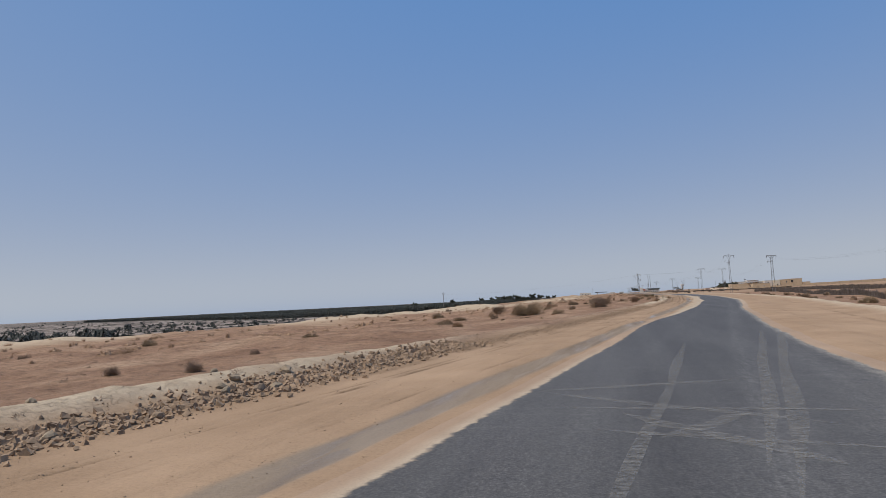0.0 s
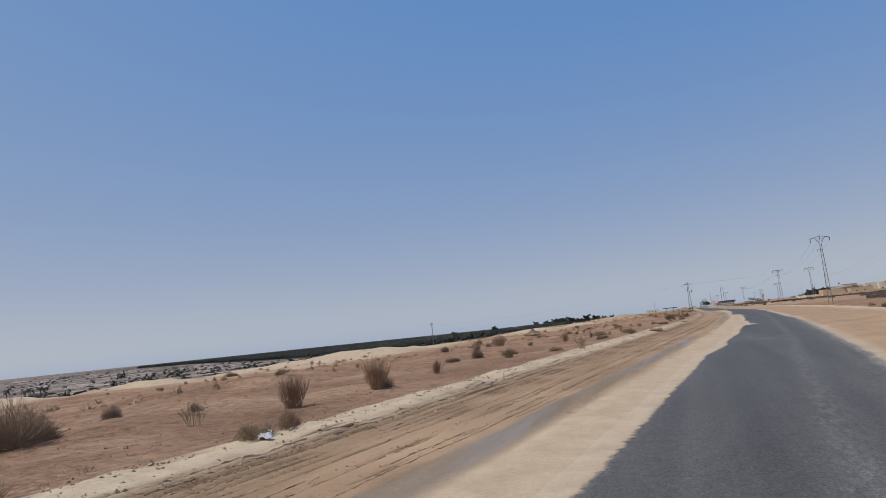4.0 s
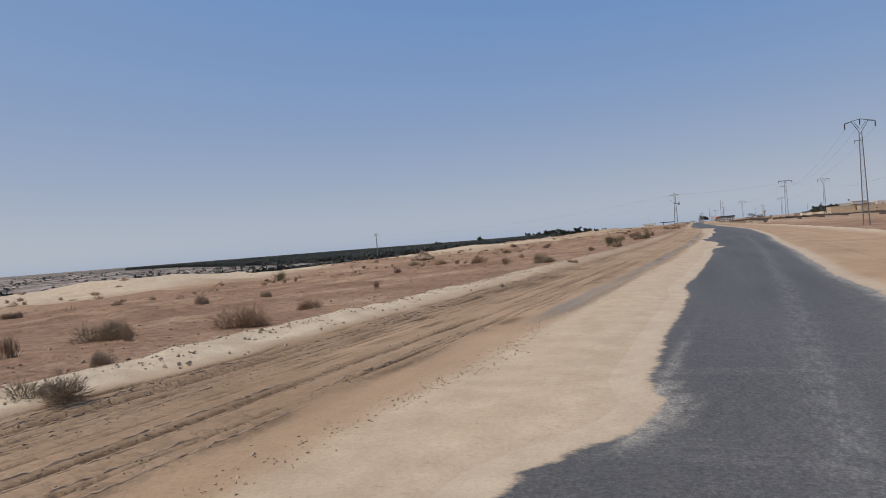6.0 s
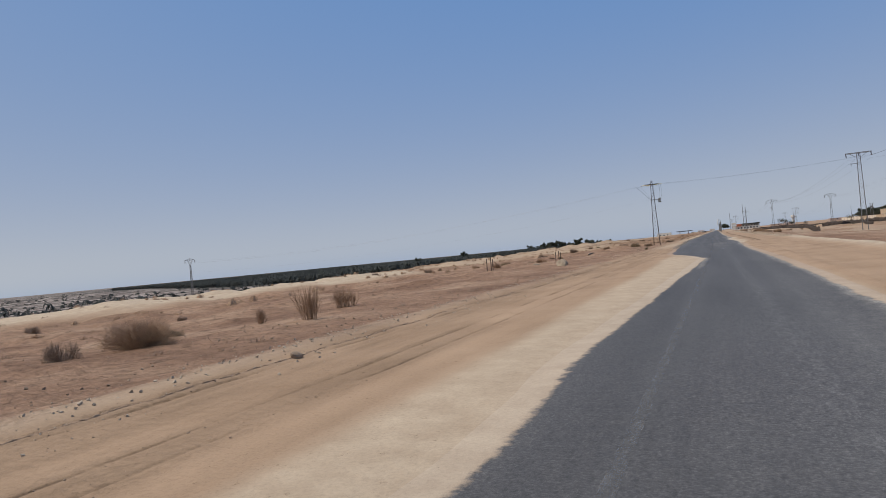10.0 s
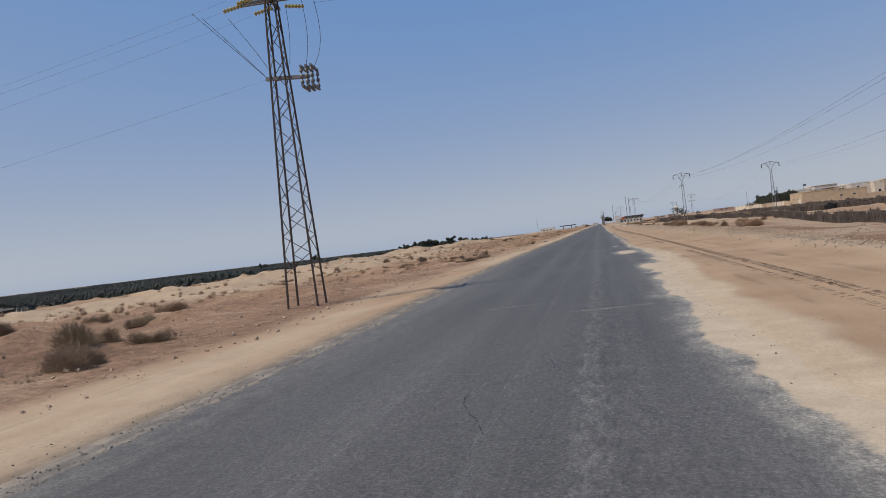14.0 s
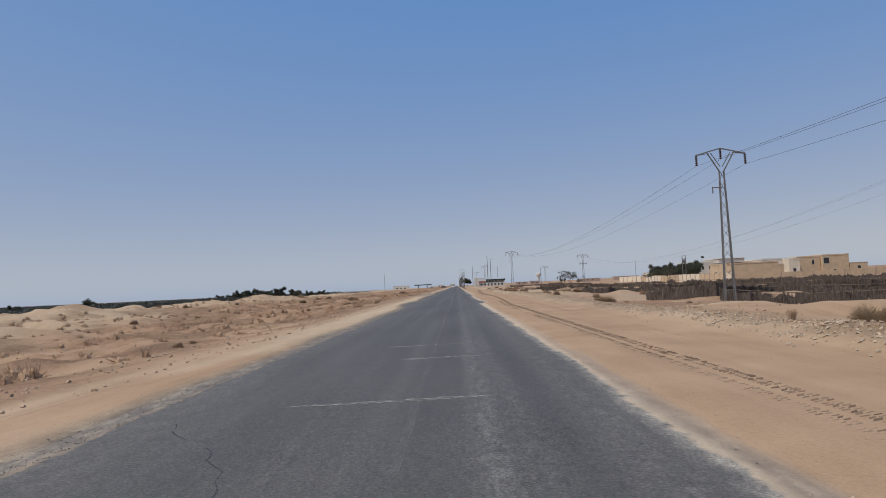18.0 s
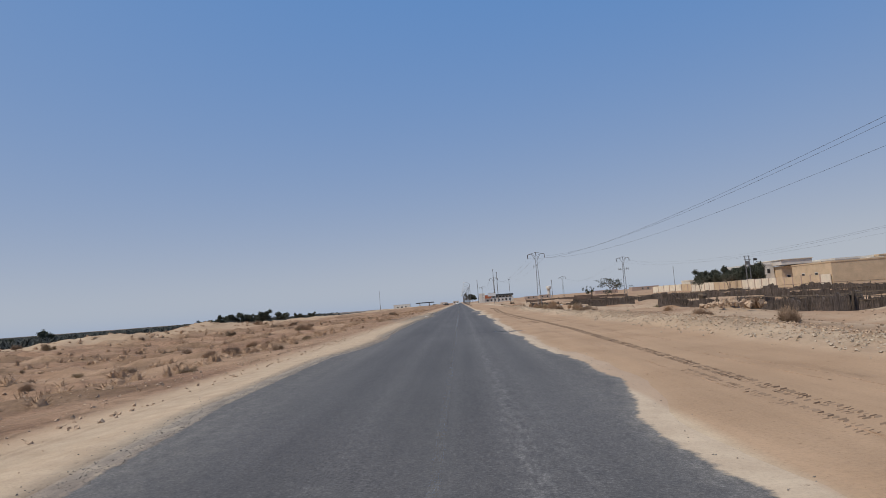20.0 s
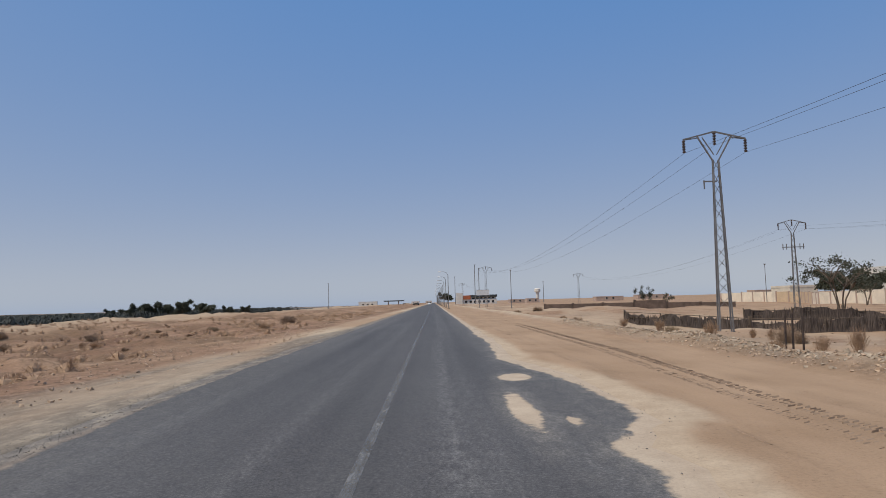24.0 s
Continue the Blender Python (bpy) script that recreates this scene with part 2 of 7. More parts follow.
M_ORANGE = plain("faded_orange_panel", (0.42, 0.12, 0.05), 0.6, 0, 0.2, 1.0)
M_WHITE = plain("white_paint", (0.70, 0.70, 0.68), 0.5, 0, 0.08, 2.0)

# ---- mesh helpers ----


class Mesh:
    def __init__(self):
        self.v, self.f = [], []

    def add(self, vs, fs):
        o = len(self.v)
        self.v += [tuple(p) for p in vs]
        self.f += [tuple(o + i for i in q) for q in fs]
        return self

    def beam(self, p, q, w, w2=None, up=None):
        """A square bar from p to q."""
        p, q = Vector(p), Vector(q)
        a = (q - p).normalized()
        s = a.cross(Vector(up) if up else (Vector((0, 0, 1)) if abs(a.z) < 0.9 else Vector((0, 1, 0)))).normalized()
        u = s.cross(a)
        w2 = w if w2 is None else w2
        vs = [c + s * (i * h / 2) + u * (j * h / 2) for c, h in ((p, w), (q, w2)) for i, j in ((-1, -1), (1, -1), (1, 1), (-1, 1))]
        return self.add(vs, [(0, 1, 5, 4), (1, 2, 6, 5), (2, 3, 7, 6), (3, 0, 4, 7), (3, 2, 1, 0), (4, 5, 6, 7)])

    def box(self, x0, x1, y0, y1, z0, z1):
        vs = [(x, y, z) for z in (z0, z1) for x, y in ((x0, y0), (x1, y0), (x1, y1), (x0, y1))]
        return self.add(vs, [(3, 2, 1, 0), (4, 5, 6, 7), (0, 1, 5, 4), (1, 2, 6, 5), (2, 3, 7, 6), (3, 0, 4, 7)])

    def tube(self, pts, radii, n=6, cap=True):
        rings = []
        o = len(self.v)
        for i, p in enumerate(pts):
            p = Vector(p)
            a = (Vector(pts[min(i + 1, len(pts) - 1)]) - Vector(pts[max(i - 1, 0)])).normalized()
            s = a.cross(Vector((0.02, 1, 0.05))).normalized()
            if s.length < 0.5:
                s = Vector((1, 0, 0))
            u = a.cross(s)
            r = radii[i] if isinstance(radii, (list, tuple)) else radii
            rings.append([p + s * (r * math.cos(2 * math.pi * k / n)) + u * (r * math.sin(2 * math.pi * k / n)) for k in range(n)])
        for ring in rings:
            self.v += [tuple(p) for p in ring]
        for i in range(len(pts) - 1):
            for k in range(n):
                self.f.append((o + i * n + k, o + i * n + (k + 1) % n, o + (i + 1) * n + (k + 1) % n, o + (i + 1) * n + k))
        if cap:
            self.f.append(tuple(o + k for k in range(n))[::-1])
            self.f.append(tuple(o + (len(pts) - 1) * n + k for k in range(n)))
        return self

    def data(self, name, material, smooth=False):
        me = bpy.data.meshes.new(name)
        me.from_pydata(self.v, [], self.f)
        me.materials.append(material)
        if smooth:
            me.shade_smooth()
        me.update()
        return me


def part(name, mesh, material, parent, label=""):
    ob = new(name, mesh if isinstance(mesh, bpy.types.Mesh) else mesh.data(name, material))
    ob.parent = parent
    return tagged(ob, label) if label else ob


def thing(name, m, label, category, group=""):
    ob = new(name)
    ob.matrix_world = m
    ob.empty_display_size = 0.3
    return tagged(ob, label, category, group)


# ---- the lie of the land ----
RNG = np.random.default_rng(7)
LATTICE = RNG.random((256, 256))


def vnoise(x, y, size, seed=0):
    """Smooth value noise, 0 to 1."""
    u, v = np.asarray(x, float) / size + seed * 17.3, np.asarray(y, float) / size + seed * 31.7
    i, j = np.floor(u).astype(int), np.floor(v).astype(int)
    a, b = u - i, v - j
    a, b = a * a * (3 - 2 * a), b * b * (3 - 2 * b)
    g = lambda p, q: LATTICE[p % 256, q % 256]
    return (g(i, j) * (1 - a) + g(i + 1, j) * a) * (1 - b) + (g(i, j + 1) * (1 - a) + g(i + 1, j + 1) * a) * b


def fbm(x, y, size, seed=0, octaves=3):
    return sum(vnoise(x, y, size / 2**k, seed + k) / 2**k for k in range(octaves)) / sum(1 / 2**k for k in range(octaves))


ROAD_Y = [-120, -60, 0, 21.8, 32.8, 53, 74.4, 105.8, 127, 149, 171.8, 195, 207, 252, 275, 300, 335, 400, 3000]
ROAD_X = [-38.1, -29.5, -21.0, -17.9, -16.35, -13.0, -9.7, -6.55, -4.6, -2.8, -1.65, -0.85, -0.6, -0.3, -0.22, -0.35, -0.72, -0.85, -0.85]


def road_x(y):
    y = np.asarray(y, float)
    return sum(np.interp(y + o, ROAD_Y, ROAD_X) for o in (-18, -9, 0, 9, 18)) / 5


# the rubble bank beyond the left sand track, metres from the middle of the road
BANK_Y, BANK_D = [-50, 0, 30, 100, 130, 160, 207, 260, 3000], [-8.0, -8.0, -7.2, -6.3, -6.8, -6.6, -6.3, -6.2, -6.2]
# the low rubble berm beyond the right sand track
BERM_Y, BERM_D = [300, 480, 505, 511, 518, 526, 550, 3000], [8.6, 8.6, 8.2, 8.1, 8.6, 9.4, 9.2, 9.0]
# where the drifted sand ends on the asphalt, metres from the middle of the road
DRIFT_Y = [-40, 0, 20, 30, 36, 44, 60, 80, 84, 88, 96, 103, 106, 108, 111, 114, 118, 126, 131, 131.9, 132.5, 133.3, 134.7, 136.1, 141, 143, 150, 158, 162, 164, 165.3, 166.3, 167.3, 167.8, 169.2, 173, 175, 176.7, 178.3, 180.3, 183, 184.7, 185.5, 188, 190.3, 193, 202, 206, 210, 211.8, 216, 223, 228, 236, 248, 257.2, 258.2, 260, 262, 264, 265.9, 267.5, 270, 274, 277, 280, 284, 292, 297, 318, 340, 370, 376, 390, 399, 436, 442, 450, 460, 464.5, 469, 474, 485, 492, 503, 514, 522, 528, 536, 3000]
EDGE_Y = [-40, 0, 12, 18, 25, 51, 85, 141, 144, 154, 170, 184, 196, 222, 250, 263, 275, 300, 312, 314, 323, 330, 334, 339, 345, 352, 366, 370, 384, 388, 391, 398, 420, 435, 446, 449, 452, 454.4, 457.7, 461, 463.5, 464.5, 466, 470, 473, 480, 483.8, 484.5, 484.9, 487, 487.5, 488.2, 491, 493, 500, 504.9, 505.4, 505.7, 505.9, 506.4, 506.9, 507.5, 507.9, 508.7, 509.2, 510.7, 511.6, 512.4, 513.6, 516.4, 519.8, 523, 525, 526.3, 527.4, 528.2, 528.8, 533.6, 537, 545, 3000]
EDGE_D = [3.6, 3.5, 3.4, 2.9, 2.67, 2.2, 3, 2.85, 2.6, 2.65, 2.55, 3, 3.1, 3.6, 3.2, 2.88, 2.75, 3, 2.78, 2.6, 2.57, 3, 3.33, 3.42, 3.06, 3.02, 3.2, 3.02, 2.95, 3.25, 3.15, 3, 2.9, 2.72, 2.6, 3.23, 3.2, 3.06, 2.72, 2.85, 3, 2.82, 2.7, 2.58, 2.79, 2.7, 2.9, 2.74, 3.2, 3.1, 2.82, 3.2, 3.05, 2.85, 2.95, 3.16, 2.93, 2.76, 2.56, 2.44, 2.35, 2.53, 2.42, 2.53, 2.46, 2.53, 2.6, 3, 2.85, 2.98, 3, 2.92, 2.7, 2.98, 2.79, 3.15, 3.6, 3.37, 2.6, 2.9, 3.4]
DRIFT_D = [-2.2, -1.9, -2.0, -2.3, -2.2, -1.6, -1.2, -1.05, -0.8, -0.68, -0.78, -0.87, -0.9, -0.75, -0.57, -0.67, -0.5, -0.5, -0.38, 0.17, 0.29, 0.03, -0.08, -0.22, -0.26, -0.5, -0.48, -0.55, -0.66, -0.6, -0.2, -0.06, -0.25, -0.6, -0.5, -0.52, -0.7, -0.97, -1.42, -1.49, -1.85, -1.7, -1.35, -1.42, -1.35, -1.1, -1.14, -1.1, -0.9, -0.56, -0.6, -0.6, -0.7, -0.45, -0.1, 0.2, -0.07, -0.28, -0.6, -1.1, -1.6, -2.1, -2.4, -2.58, -2.55, -2.7, -2.8, -2.95, -3.1, -3.05, -3.47, -3.4, -3.25, -2.95, -3.15, -3.03, -2.85, -3.65, -3.8, -3.1, -2.95, -3.3, -3.4, -3.5, -3.4, -2.95, -2.65, -3.25, -3.6, -3.6]
# round patches of sand on the asphalt: x, y, half length across, half length along
PATCHES = [(1.92, 340.1, 0.55, 1.7), (1.55, 348.8, 0.16, 0.4), (2.2, 329.3, 0.36, 1.6), (2.35, 322.6, 0.42, 1.9), (2.35, 316.4, 0.55, 1.6), (1.38, 529.7, 0.22, 1.9), (1.89, 528.8, 0.13, 0.4), (1.75, 533.6, 0.4, 0.7)]
# bare asphalt showing through the sand at the right edge: x, y, half length across, half length along
BARE = [(2.07, 510.5, 0.13, 0.16), (2.03, 509.35, 0.10, 0.07), (2.06, 507.7, 0.08, 0.12), (2.08, 506.5, 0.16, 0.5), (2.2, 531.0, 0.08, 0.3), (2.3, 528.0, 0.07, 0.2), (2.15, 468.0, 0.4, 0.35)]


def zones(x, y):
    """Height and the surface's shares of sand, pale rubble, damp and far plain at places of the ground."""
    d = x - road_x(y)
    big = fbm(x, y, 26, 3)
    mid = fbm(x, y, 6, 9)
    small = fbm(x, y, 1.3, 15)
    # shape across the road
    early = np.interp(y, [-50, 0, 60, 100, 150, 175, 200, 230, 260, 300], [1, 1, 1, 1, 1, 0.6, 0.8, 0.6, 0.3, 0])
    late = np.interp(y, [325, 415, 430, 480, 560], [0, 1, 1, 0.45, 0.45])
    north = np.interp(y, [520, 900], [0, 1])
    left = np.interp(d, [-6000, -900, -500, -250, -120, -80, -45, -25, -14, -9, -3], [-16, -15, -13, -8.0, -4.6, -1.8, -1.0, -0.5, -0.15, 0, 0])
    left_late = np.interp(d, [-6000, -900, -500, -250, -120, -80, -50, -25, -14, -7, -3], [-16, -15, -13, -8.5, -5.4, -1.4, -0.9, -1.9, -1.0, -0.1, 0])
    left = left * (1 - late) + left_late * late
    left = left * (1 - north) + north * np.interp(d, [-6000, -400, -110, -60, -9, 0], [-8, -6.5, -4.0, -1.0, 0, 0])
    right = np.interp(d, [3, 8, 11, 20, 45, 95, 200, 400, 1000, 6000], [0, 0, -0.25, -0.55, -0.6, -0.5, 0.8, 2.2, 3.2, 4.0])
    z = np.where(d < 0, left, right)
    away = np.clip((np.abs(d) - 8) / 10, 0, 1)
    z = z + away * ((big - 0.5) * 1.0 + (mid - 0.5) * 0.35 + (small - 0.5) * 0.10)
    # pale dunes on the valley's brink
    line = np.interp(y, [-100, 100, 200, 300, 450, 620], [-80, -62, -55, -42, -46, -58]) + (fbm(y * 0, y, 60, 25) - 0.5) * 22
    ridge = np.exp(-((d - line) / 12.0) ** 2)
    hump = fbm(x, y, 34, 21)
    rise = np.interp(y, [0, 250, 330, 360, 410, 480, 520, 545, 575, 594, 640], [0.95, 0.85, 0.5, 0.4, 0.9, 1.8, 1.9, 2.3, 2.1, 1.0, 0.8])
    dune = ridge * np.clip((hump - 0.36 + 0.26 * late) * 3.6, 0, 1)
    heaps = np.clip((fbm(x, y, 13, 22) - 0.36) * 2.6, 0, 1)
    dune = dune * (0.35 + 0.65 * np.clip(heaps * 2.5, 0, 1)) * (1 - late) + dune * late
    lumps = np.clip(fbm(x, y, 4.0, 27) - 0.45, 0, 1)
    z = z + dune * (fbm(x, y, 3.4, 28) - 0.4) * np.interp(y, [280, 360], [0.35, 1.0])
    z = z + dune * rise * (0.45 + 0.35 * mid + 0.85 * heaps * (1 - 0.5 * late)) + lumps * np.clip((-d - 10) / 8, 0, 1) * (0.5 + late * 1.0) * np.clip((d + 130) / 40, 0, 1)
    z = z + np.clip((d - 10) / 4, 0, 1) * np.clip((70 - d) / 30, 0, 1) * np.clip(fbm(x, y, 5.0, 29) - 0.42, 0, 1) * 1.3 * np.clip((y - 330) / 60, 0, 1)
    z = z + np.clip(fbm(x, y, 2.4, 26) - 0.47, 0, 1) * np.clip((-d - 8) / 4, 0, 1) * np.clip((d + 90) / 30, 0, 1) * np.interp(y, [0, 280, 340], [0.45, 0.6, 1.25])
    # rubble bank at the left of the sand track
    bank = np.interp(y, BANK_Y, BANK_D)
    wide = np.interp(y, [-50, 30, 110, 260], [1.2, 1.0, 1.0, 0.7])
    berm = np.exp(-((d - bank) / wide) ** 2) * early
    outer = np.interp(y, [0, 30, 70, 90], [0.75, 0.6, 0.3, 0.0])
    crest = np.exp(-((d - bank + outer) / (wide * np.interp(y, [0, 60, 90], [0.6, 0.7, 1.0]))) ** 2) * early
    first = np.interp(y, [55, 85], [1, 0])
    z = z + berm * (0.03 + 0.17 * small + 0.14 * fbm(x, y, 0.5, 16)) * (1 - 0.65 * first) + crest * (0.26 + 0.12 * mid) * first * np.interp(y, [12, 26], [1, 0.35]) * (0.55 + 0.7 * fbm(x, y, 0.7, 17))
    berm_r = np.exp(-((d - np.interp(y, BERM_Y, BERM_D) - (mid - 0.5) * 0.7) / 0.9) ** 2)
    z = z + berm_r * (0.04 + 0.2 * small) * np.interp(y, [470, 500], [1, 1.7]) + np.clip((d - 8.0) / 1.2, 0, 1) * np.clip((16 - d) / 5, 0, 1) * (0.16 + 0.25 * mid) * np.interp(y, [330, 350, 480, 500], [0, 1, 1, 0.4])
    # wheel ruts of the sand tracks
    wob = (fbm(x * 0 + 3.0, y, 18, 33) - 0.5) * 0.9
    many = np.interp(y, [-10, 60, 80, 90, 145, 165, 250, 264, 280, 292, 312], [0.5, 0.4, 0.2, 0.6, 0.6, 0.15, 0.12, 0.9, 0.8, 0.25, 0.1])
    line = lambda r, f, w: np.exp(-((d - r - wob * f) / w) ** 2)
    ruts = line(-5.36, 0.35, 0.06) + 0.9 * line(-5.6, 0.35, 0.055) + 0.85 * line(-3.76, 0.25, 0.045) + 0.75 * line(-3.24, 0.25, 0.042)
    ruts = ruts + many * (0.8 * line(-4.45, 0.9, 0.07) + line(-4.75, 0.95, 0.07) + 0.7 * line(-5.02, 0.9, 0.07)) + 0.45 * line(6.45, 0.3, 0.12) + 0.3 * line(4.25, 0.3, 0.1)
    tread = np.interp(y, [70, 90, 150, 180], [0, 1, 1, 0.25]) * (0.8 * line(-5.12, 0.35, 0.045) + 0.8 * line(-4.93, 0.4, 0.045) + 0.6 * line(-4.3, 0.3, 0.045) + 0.5 * line(-5.85, 0.35, 0.05))
    ruts = ruts + tread
    rim = 0.8 * line(-5.48, 0.35, 0.1) + 0.5 * line(-5.22, 0.35, 0.1) + 0.6 * line(-3.9, 0.25, 0.09) + 0.6 * line(-3.5, 0.25, 0.1) + many * 0.7 * (line(-4.6, 0.9, 0.12) + line(-4.9, 0.9, 0.12)) 
    churn = np.clip((fbm(x, y, 0.9, 37) - 0.3) * 2.2, 0, 1.2) * np.clip((fbm(x, y * 0.2, 3.0, 38) - 0.3) * 4, np.interp(y, [70, 90, 140, 165, 255, 266, 300, 310], [0.3, 0.75, 0.7, 0.5, 0.5, 0.8, 0.8, 0.15]), 1)
    fresh_l = np.where(d < 0, np.interp(y, [75, 95, 135, 160, 252, 268, 282, 294], [0.7, 1, 1, 0.85, 0.7, 0.9, 0.7, 0.15]), 1.0)
    z = z + (rim * 0.05 - ruts * 0.08) * np.clip(churn, 0, 1.2) * fresh_l
    gully = np.exp(-((d - np.interp(y, [0, 40, 110, 170, 260], [-3.0, -2.8, -2.48, -2.45, -2.6]) - wob * 0.3) / 0.38) ** 2) * np.interp(y, [-40, 0, 90, 120, 150, 215, 225], [1, 1, 1, 0.8, 0.85, 0.8, 0]) * np.clip((fbm(y * 0, y, 16, 34) - np.interp(y, [0, 60, 110, 145, 165, 212], [0.0, 0.2, 0.34, 0.36, 0.12, 0.12])) * 5, 0, 1)
    # sand over the edges of the asphalt
    ragged = (fbm(x * 0.3, y, 5.0, 41) - 0.5) * 1.0 + (fbm(x, y, 1.1, 45) - 0.5) * 0.55
    cover = np.interp(y, DRIFT_Y, DRIFT_D) + ragged * np.interp(y, [0, 36, 60, 270, 300], [0.12, 0.15, 0.17, 0.17, 0.2])
    right_edge = np.interp(y, EDGE_Y, EDGE_D) + (fbm(x * 0.3, y, 7.0, 51) - 0.5) * 0.15 + (fbm(x, y, 1.2, 55) - 0.5) * 0.15 + (fbm(x, y, 0.7, 57) - 0.5) * np.interp(y, [270, 300, 345, 352, 405, 425], [0.1, 0.5, 0.5, 0.12, 0.12, 0.26])
    film = np.maximum(cover - d, d - right_edge)
    for px, py, rx, ry in PATCHES:
        q = 0.9 - np.hypot((x - px) / rx, (y - py) / ry) + (fbm(x, y, 0.9, 61) - 0.5) * 0.5
        film = np.maximum(film, np.minimum(q * 1.3 * max(rx, 0.24), 0.3))
    for px, py, rx, ry in BARE:
        q = 1.0 - np.hypot((x - px) / rx, (y - py) / ry) + (fbm(x, y, 0.5, 63) - 0.5) * 0.7
        film = np.minimum(film, np.where(q > -1, np.clip(0.15 - q * 0.5, -0.3, 1), 1))
    film = np.clip(film, -1, 1)
    lay = (film - 0.42) * 0.07
    lay = np.clip(lay, -0.05, 0.035)
    inner = np.clip((np.abs(d) - 4.2) / 0.6, 0, 1)
    z = np.where(np.abs(d) < 7.2, z * inner + lay * (1 - inner) + np.where(lay > 0.02, (small - 0.5) * 0.03 + (rim * 0.04 - ruts * 0.06) * np.clip(churn, 0, 1.2) * fresh_l - gully * 0.03, 0) * (1 - inner), z)
    # surface shares
    outer_l = np.where(y < 270, bank, -6.3) + (mid - 0.5) * 1.2
    sand = np.clip((d - outer_l) / 0.8 + 0.5, 0, 1) * np.clip((8.3 + (mid - 0.5) * 1.5 - d) / 0.8 + 0.5, 0, 1)
    sand = np.maximum(sand, np.clip(dune * 2.5, 0, 1))
    brink = np.clip(dune * 3.0 - 0.35, 0, 1)
    sand = np.maximum(sand, np.clip((d - 9) / 30, 0, 1) * 0.75 * np.clip(mid * 1.6, 0, 1) * np.clip((y - 250) / 80, 0.15, 1))
    sand = np.maximum(sand, late * np.clip((big - 0.35) * 2 + (fbm(x, y, 5, 103) - 0.42) * 2.4, 0, 0.95))
    sand = np.maximum(sand, np.clip((d - 9) / 2, 0, 1) * np.clip((y - 430) / 40, 0, 1) * np.clip((fbm(x, y, 9, 92) - 0.3) * 3, 0.15, 0.9))
    pale = np.clip(np.maximum(np.where(first > 0.5, (np.exp(-((d - bank + 0.85) / 0.95) ** 2) * 1.7 - 0.25) * np.interp(y, [15, 26, 60, 70], [1, 0.12, 0.12, 0.6]), (crest * 2.8 - 1.0) * np.interp(y, [130, 158], [1, 0.4])), (berm_r * 1.25 - 0.2) * np.interp(y, [300, 340, 430, 460, 500], [1, 0.35, 0.4, 0.7, 0.85])), 0, 1) * np.clip(0.55 + small, 0, 1)
    fresh = np.clip((cover - d + 0.2) / 0.3, 0, 1) * np.clip((d + 2.3 - (mid - 0.5) * 0.6) / 0.35, 0, 1) * np.clip((270 - y) / 10, 0, 1) * np.clip((y - 36) / 8, 0, 1)
    pale = np.maximum(pale, fresh * 0.72)
    pale = np.maximum(pale, np.clip(1.2 - np.abs(cover - d - 0.05) / 0.16, 0, 1) * 0.8 * np.interp(y, [14, 20, 56, 62], [1, 0.15, 0.15, 0]) * (d < 0))
    pale = np.maximum(pale, np.clip(1.3 - np.abs(d - right_edge - 0.16) / 0.32, 0, 1) * (0.2 + 0.4 * np.clip((big - 0.4) * 5, 0, 1)) * np.interp(y, [40, 80, 335, 352, 405, 430], [0, 1, 1, 0.2, 0.2, 1]))
    belt = np.interp(y, [285, 300, 335, 350, 485, 505, 540, 570], [0, 1.3, 1.1, 0, 0, 0.95, 0.95, 0.5])
    pale = np.maximum(pale, np.clip((d - right_edge + 0.1) / 0.1, 0, 1) * np.clip((right_edge + belt - d) / 0.25 + (small - 0.5), 0, 1) * np.clip((y - 285) / 10, 0, 1) * (belt > 0.05) * (0.5 + 0.35 * mid))
    pale = np.maximum(pale, np.where((d > -2.8) & (d < 3.1), 0.8, 0.0) * np.clip((y - 300) / 5, 0, 1))
    pale = np.maximum(pale, brink * np.interp(y, [300, 340], [0.85, 0.4]))
    pale = np.maximum(pale, np.clip((d - 8.2) / 1.0, 0, 1) * np.clip((40 - d) / 20, 0, 1) * np.clip((y - 300) / 30, 0, 1) * np.clip((fbm(x, y, 4, 93) - 0.42) * 3, 0, 0.45))
    pale = np.maximum(pale, np.clip((-3.3 - d) / 0.4, 0, 1) * np.clip((d + 6.8) / 1.5, 0, 1) * np.clip((y - 285) / 20, 0, 1) * np.clip((fbm(x, y * 0.25, 2.4, 94) - 0.3) * 2.5, np.interp(y, [425, 445, 500, 520], [0, 0.65, 0.65, 0.1]), np.interp(y, [420, 445], [0.5, 0.85])))
    wet = np.clip((gully - 0.35) * 4 + (small - 0.5) * 1.2, 0, 1)
    # shade along the wheel ruts goes into the colour as dark brown
    rut_shade_brown = np.clip(ruts * churn * 3.2 - 0.15, 0, 0.9) * np.where(d < 0, fresh_l, 0.55) * (np.abs(d) > 3.2)
    rut_shade_brown = np.maximum(rut_shade_brown, 0.8 * np.exp(-((d - bank - 1.0 - wide * 0.4) / 0.22) ** 2) * early * np.clip(churn, 0, 1) * (d < 0))
    rut_shade_brown = np.maximum(rut_shade_brown, np.exp(-((d - bank - 0.75) / 0.7) ** 2) * 0.4 * np.clip((72 - y) / 25, 0, 1) * (d < -3.2))
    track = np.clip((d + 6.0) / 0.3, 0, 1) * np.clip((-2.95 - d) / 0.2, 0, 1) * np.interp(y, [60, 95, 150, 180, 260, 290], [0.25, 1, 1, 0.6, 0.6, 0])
    rut_shade_brown = np.maximum(rut_shade_brown, track * np.clip(0.10 + (fbm(x, y * 0.15, 0.8, 39) - 0.36) * 1.2, 0.0, 0.3))
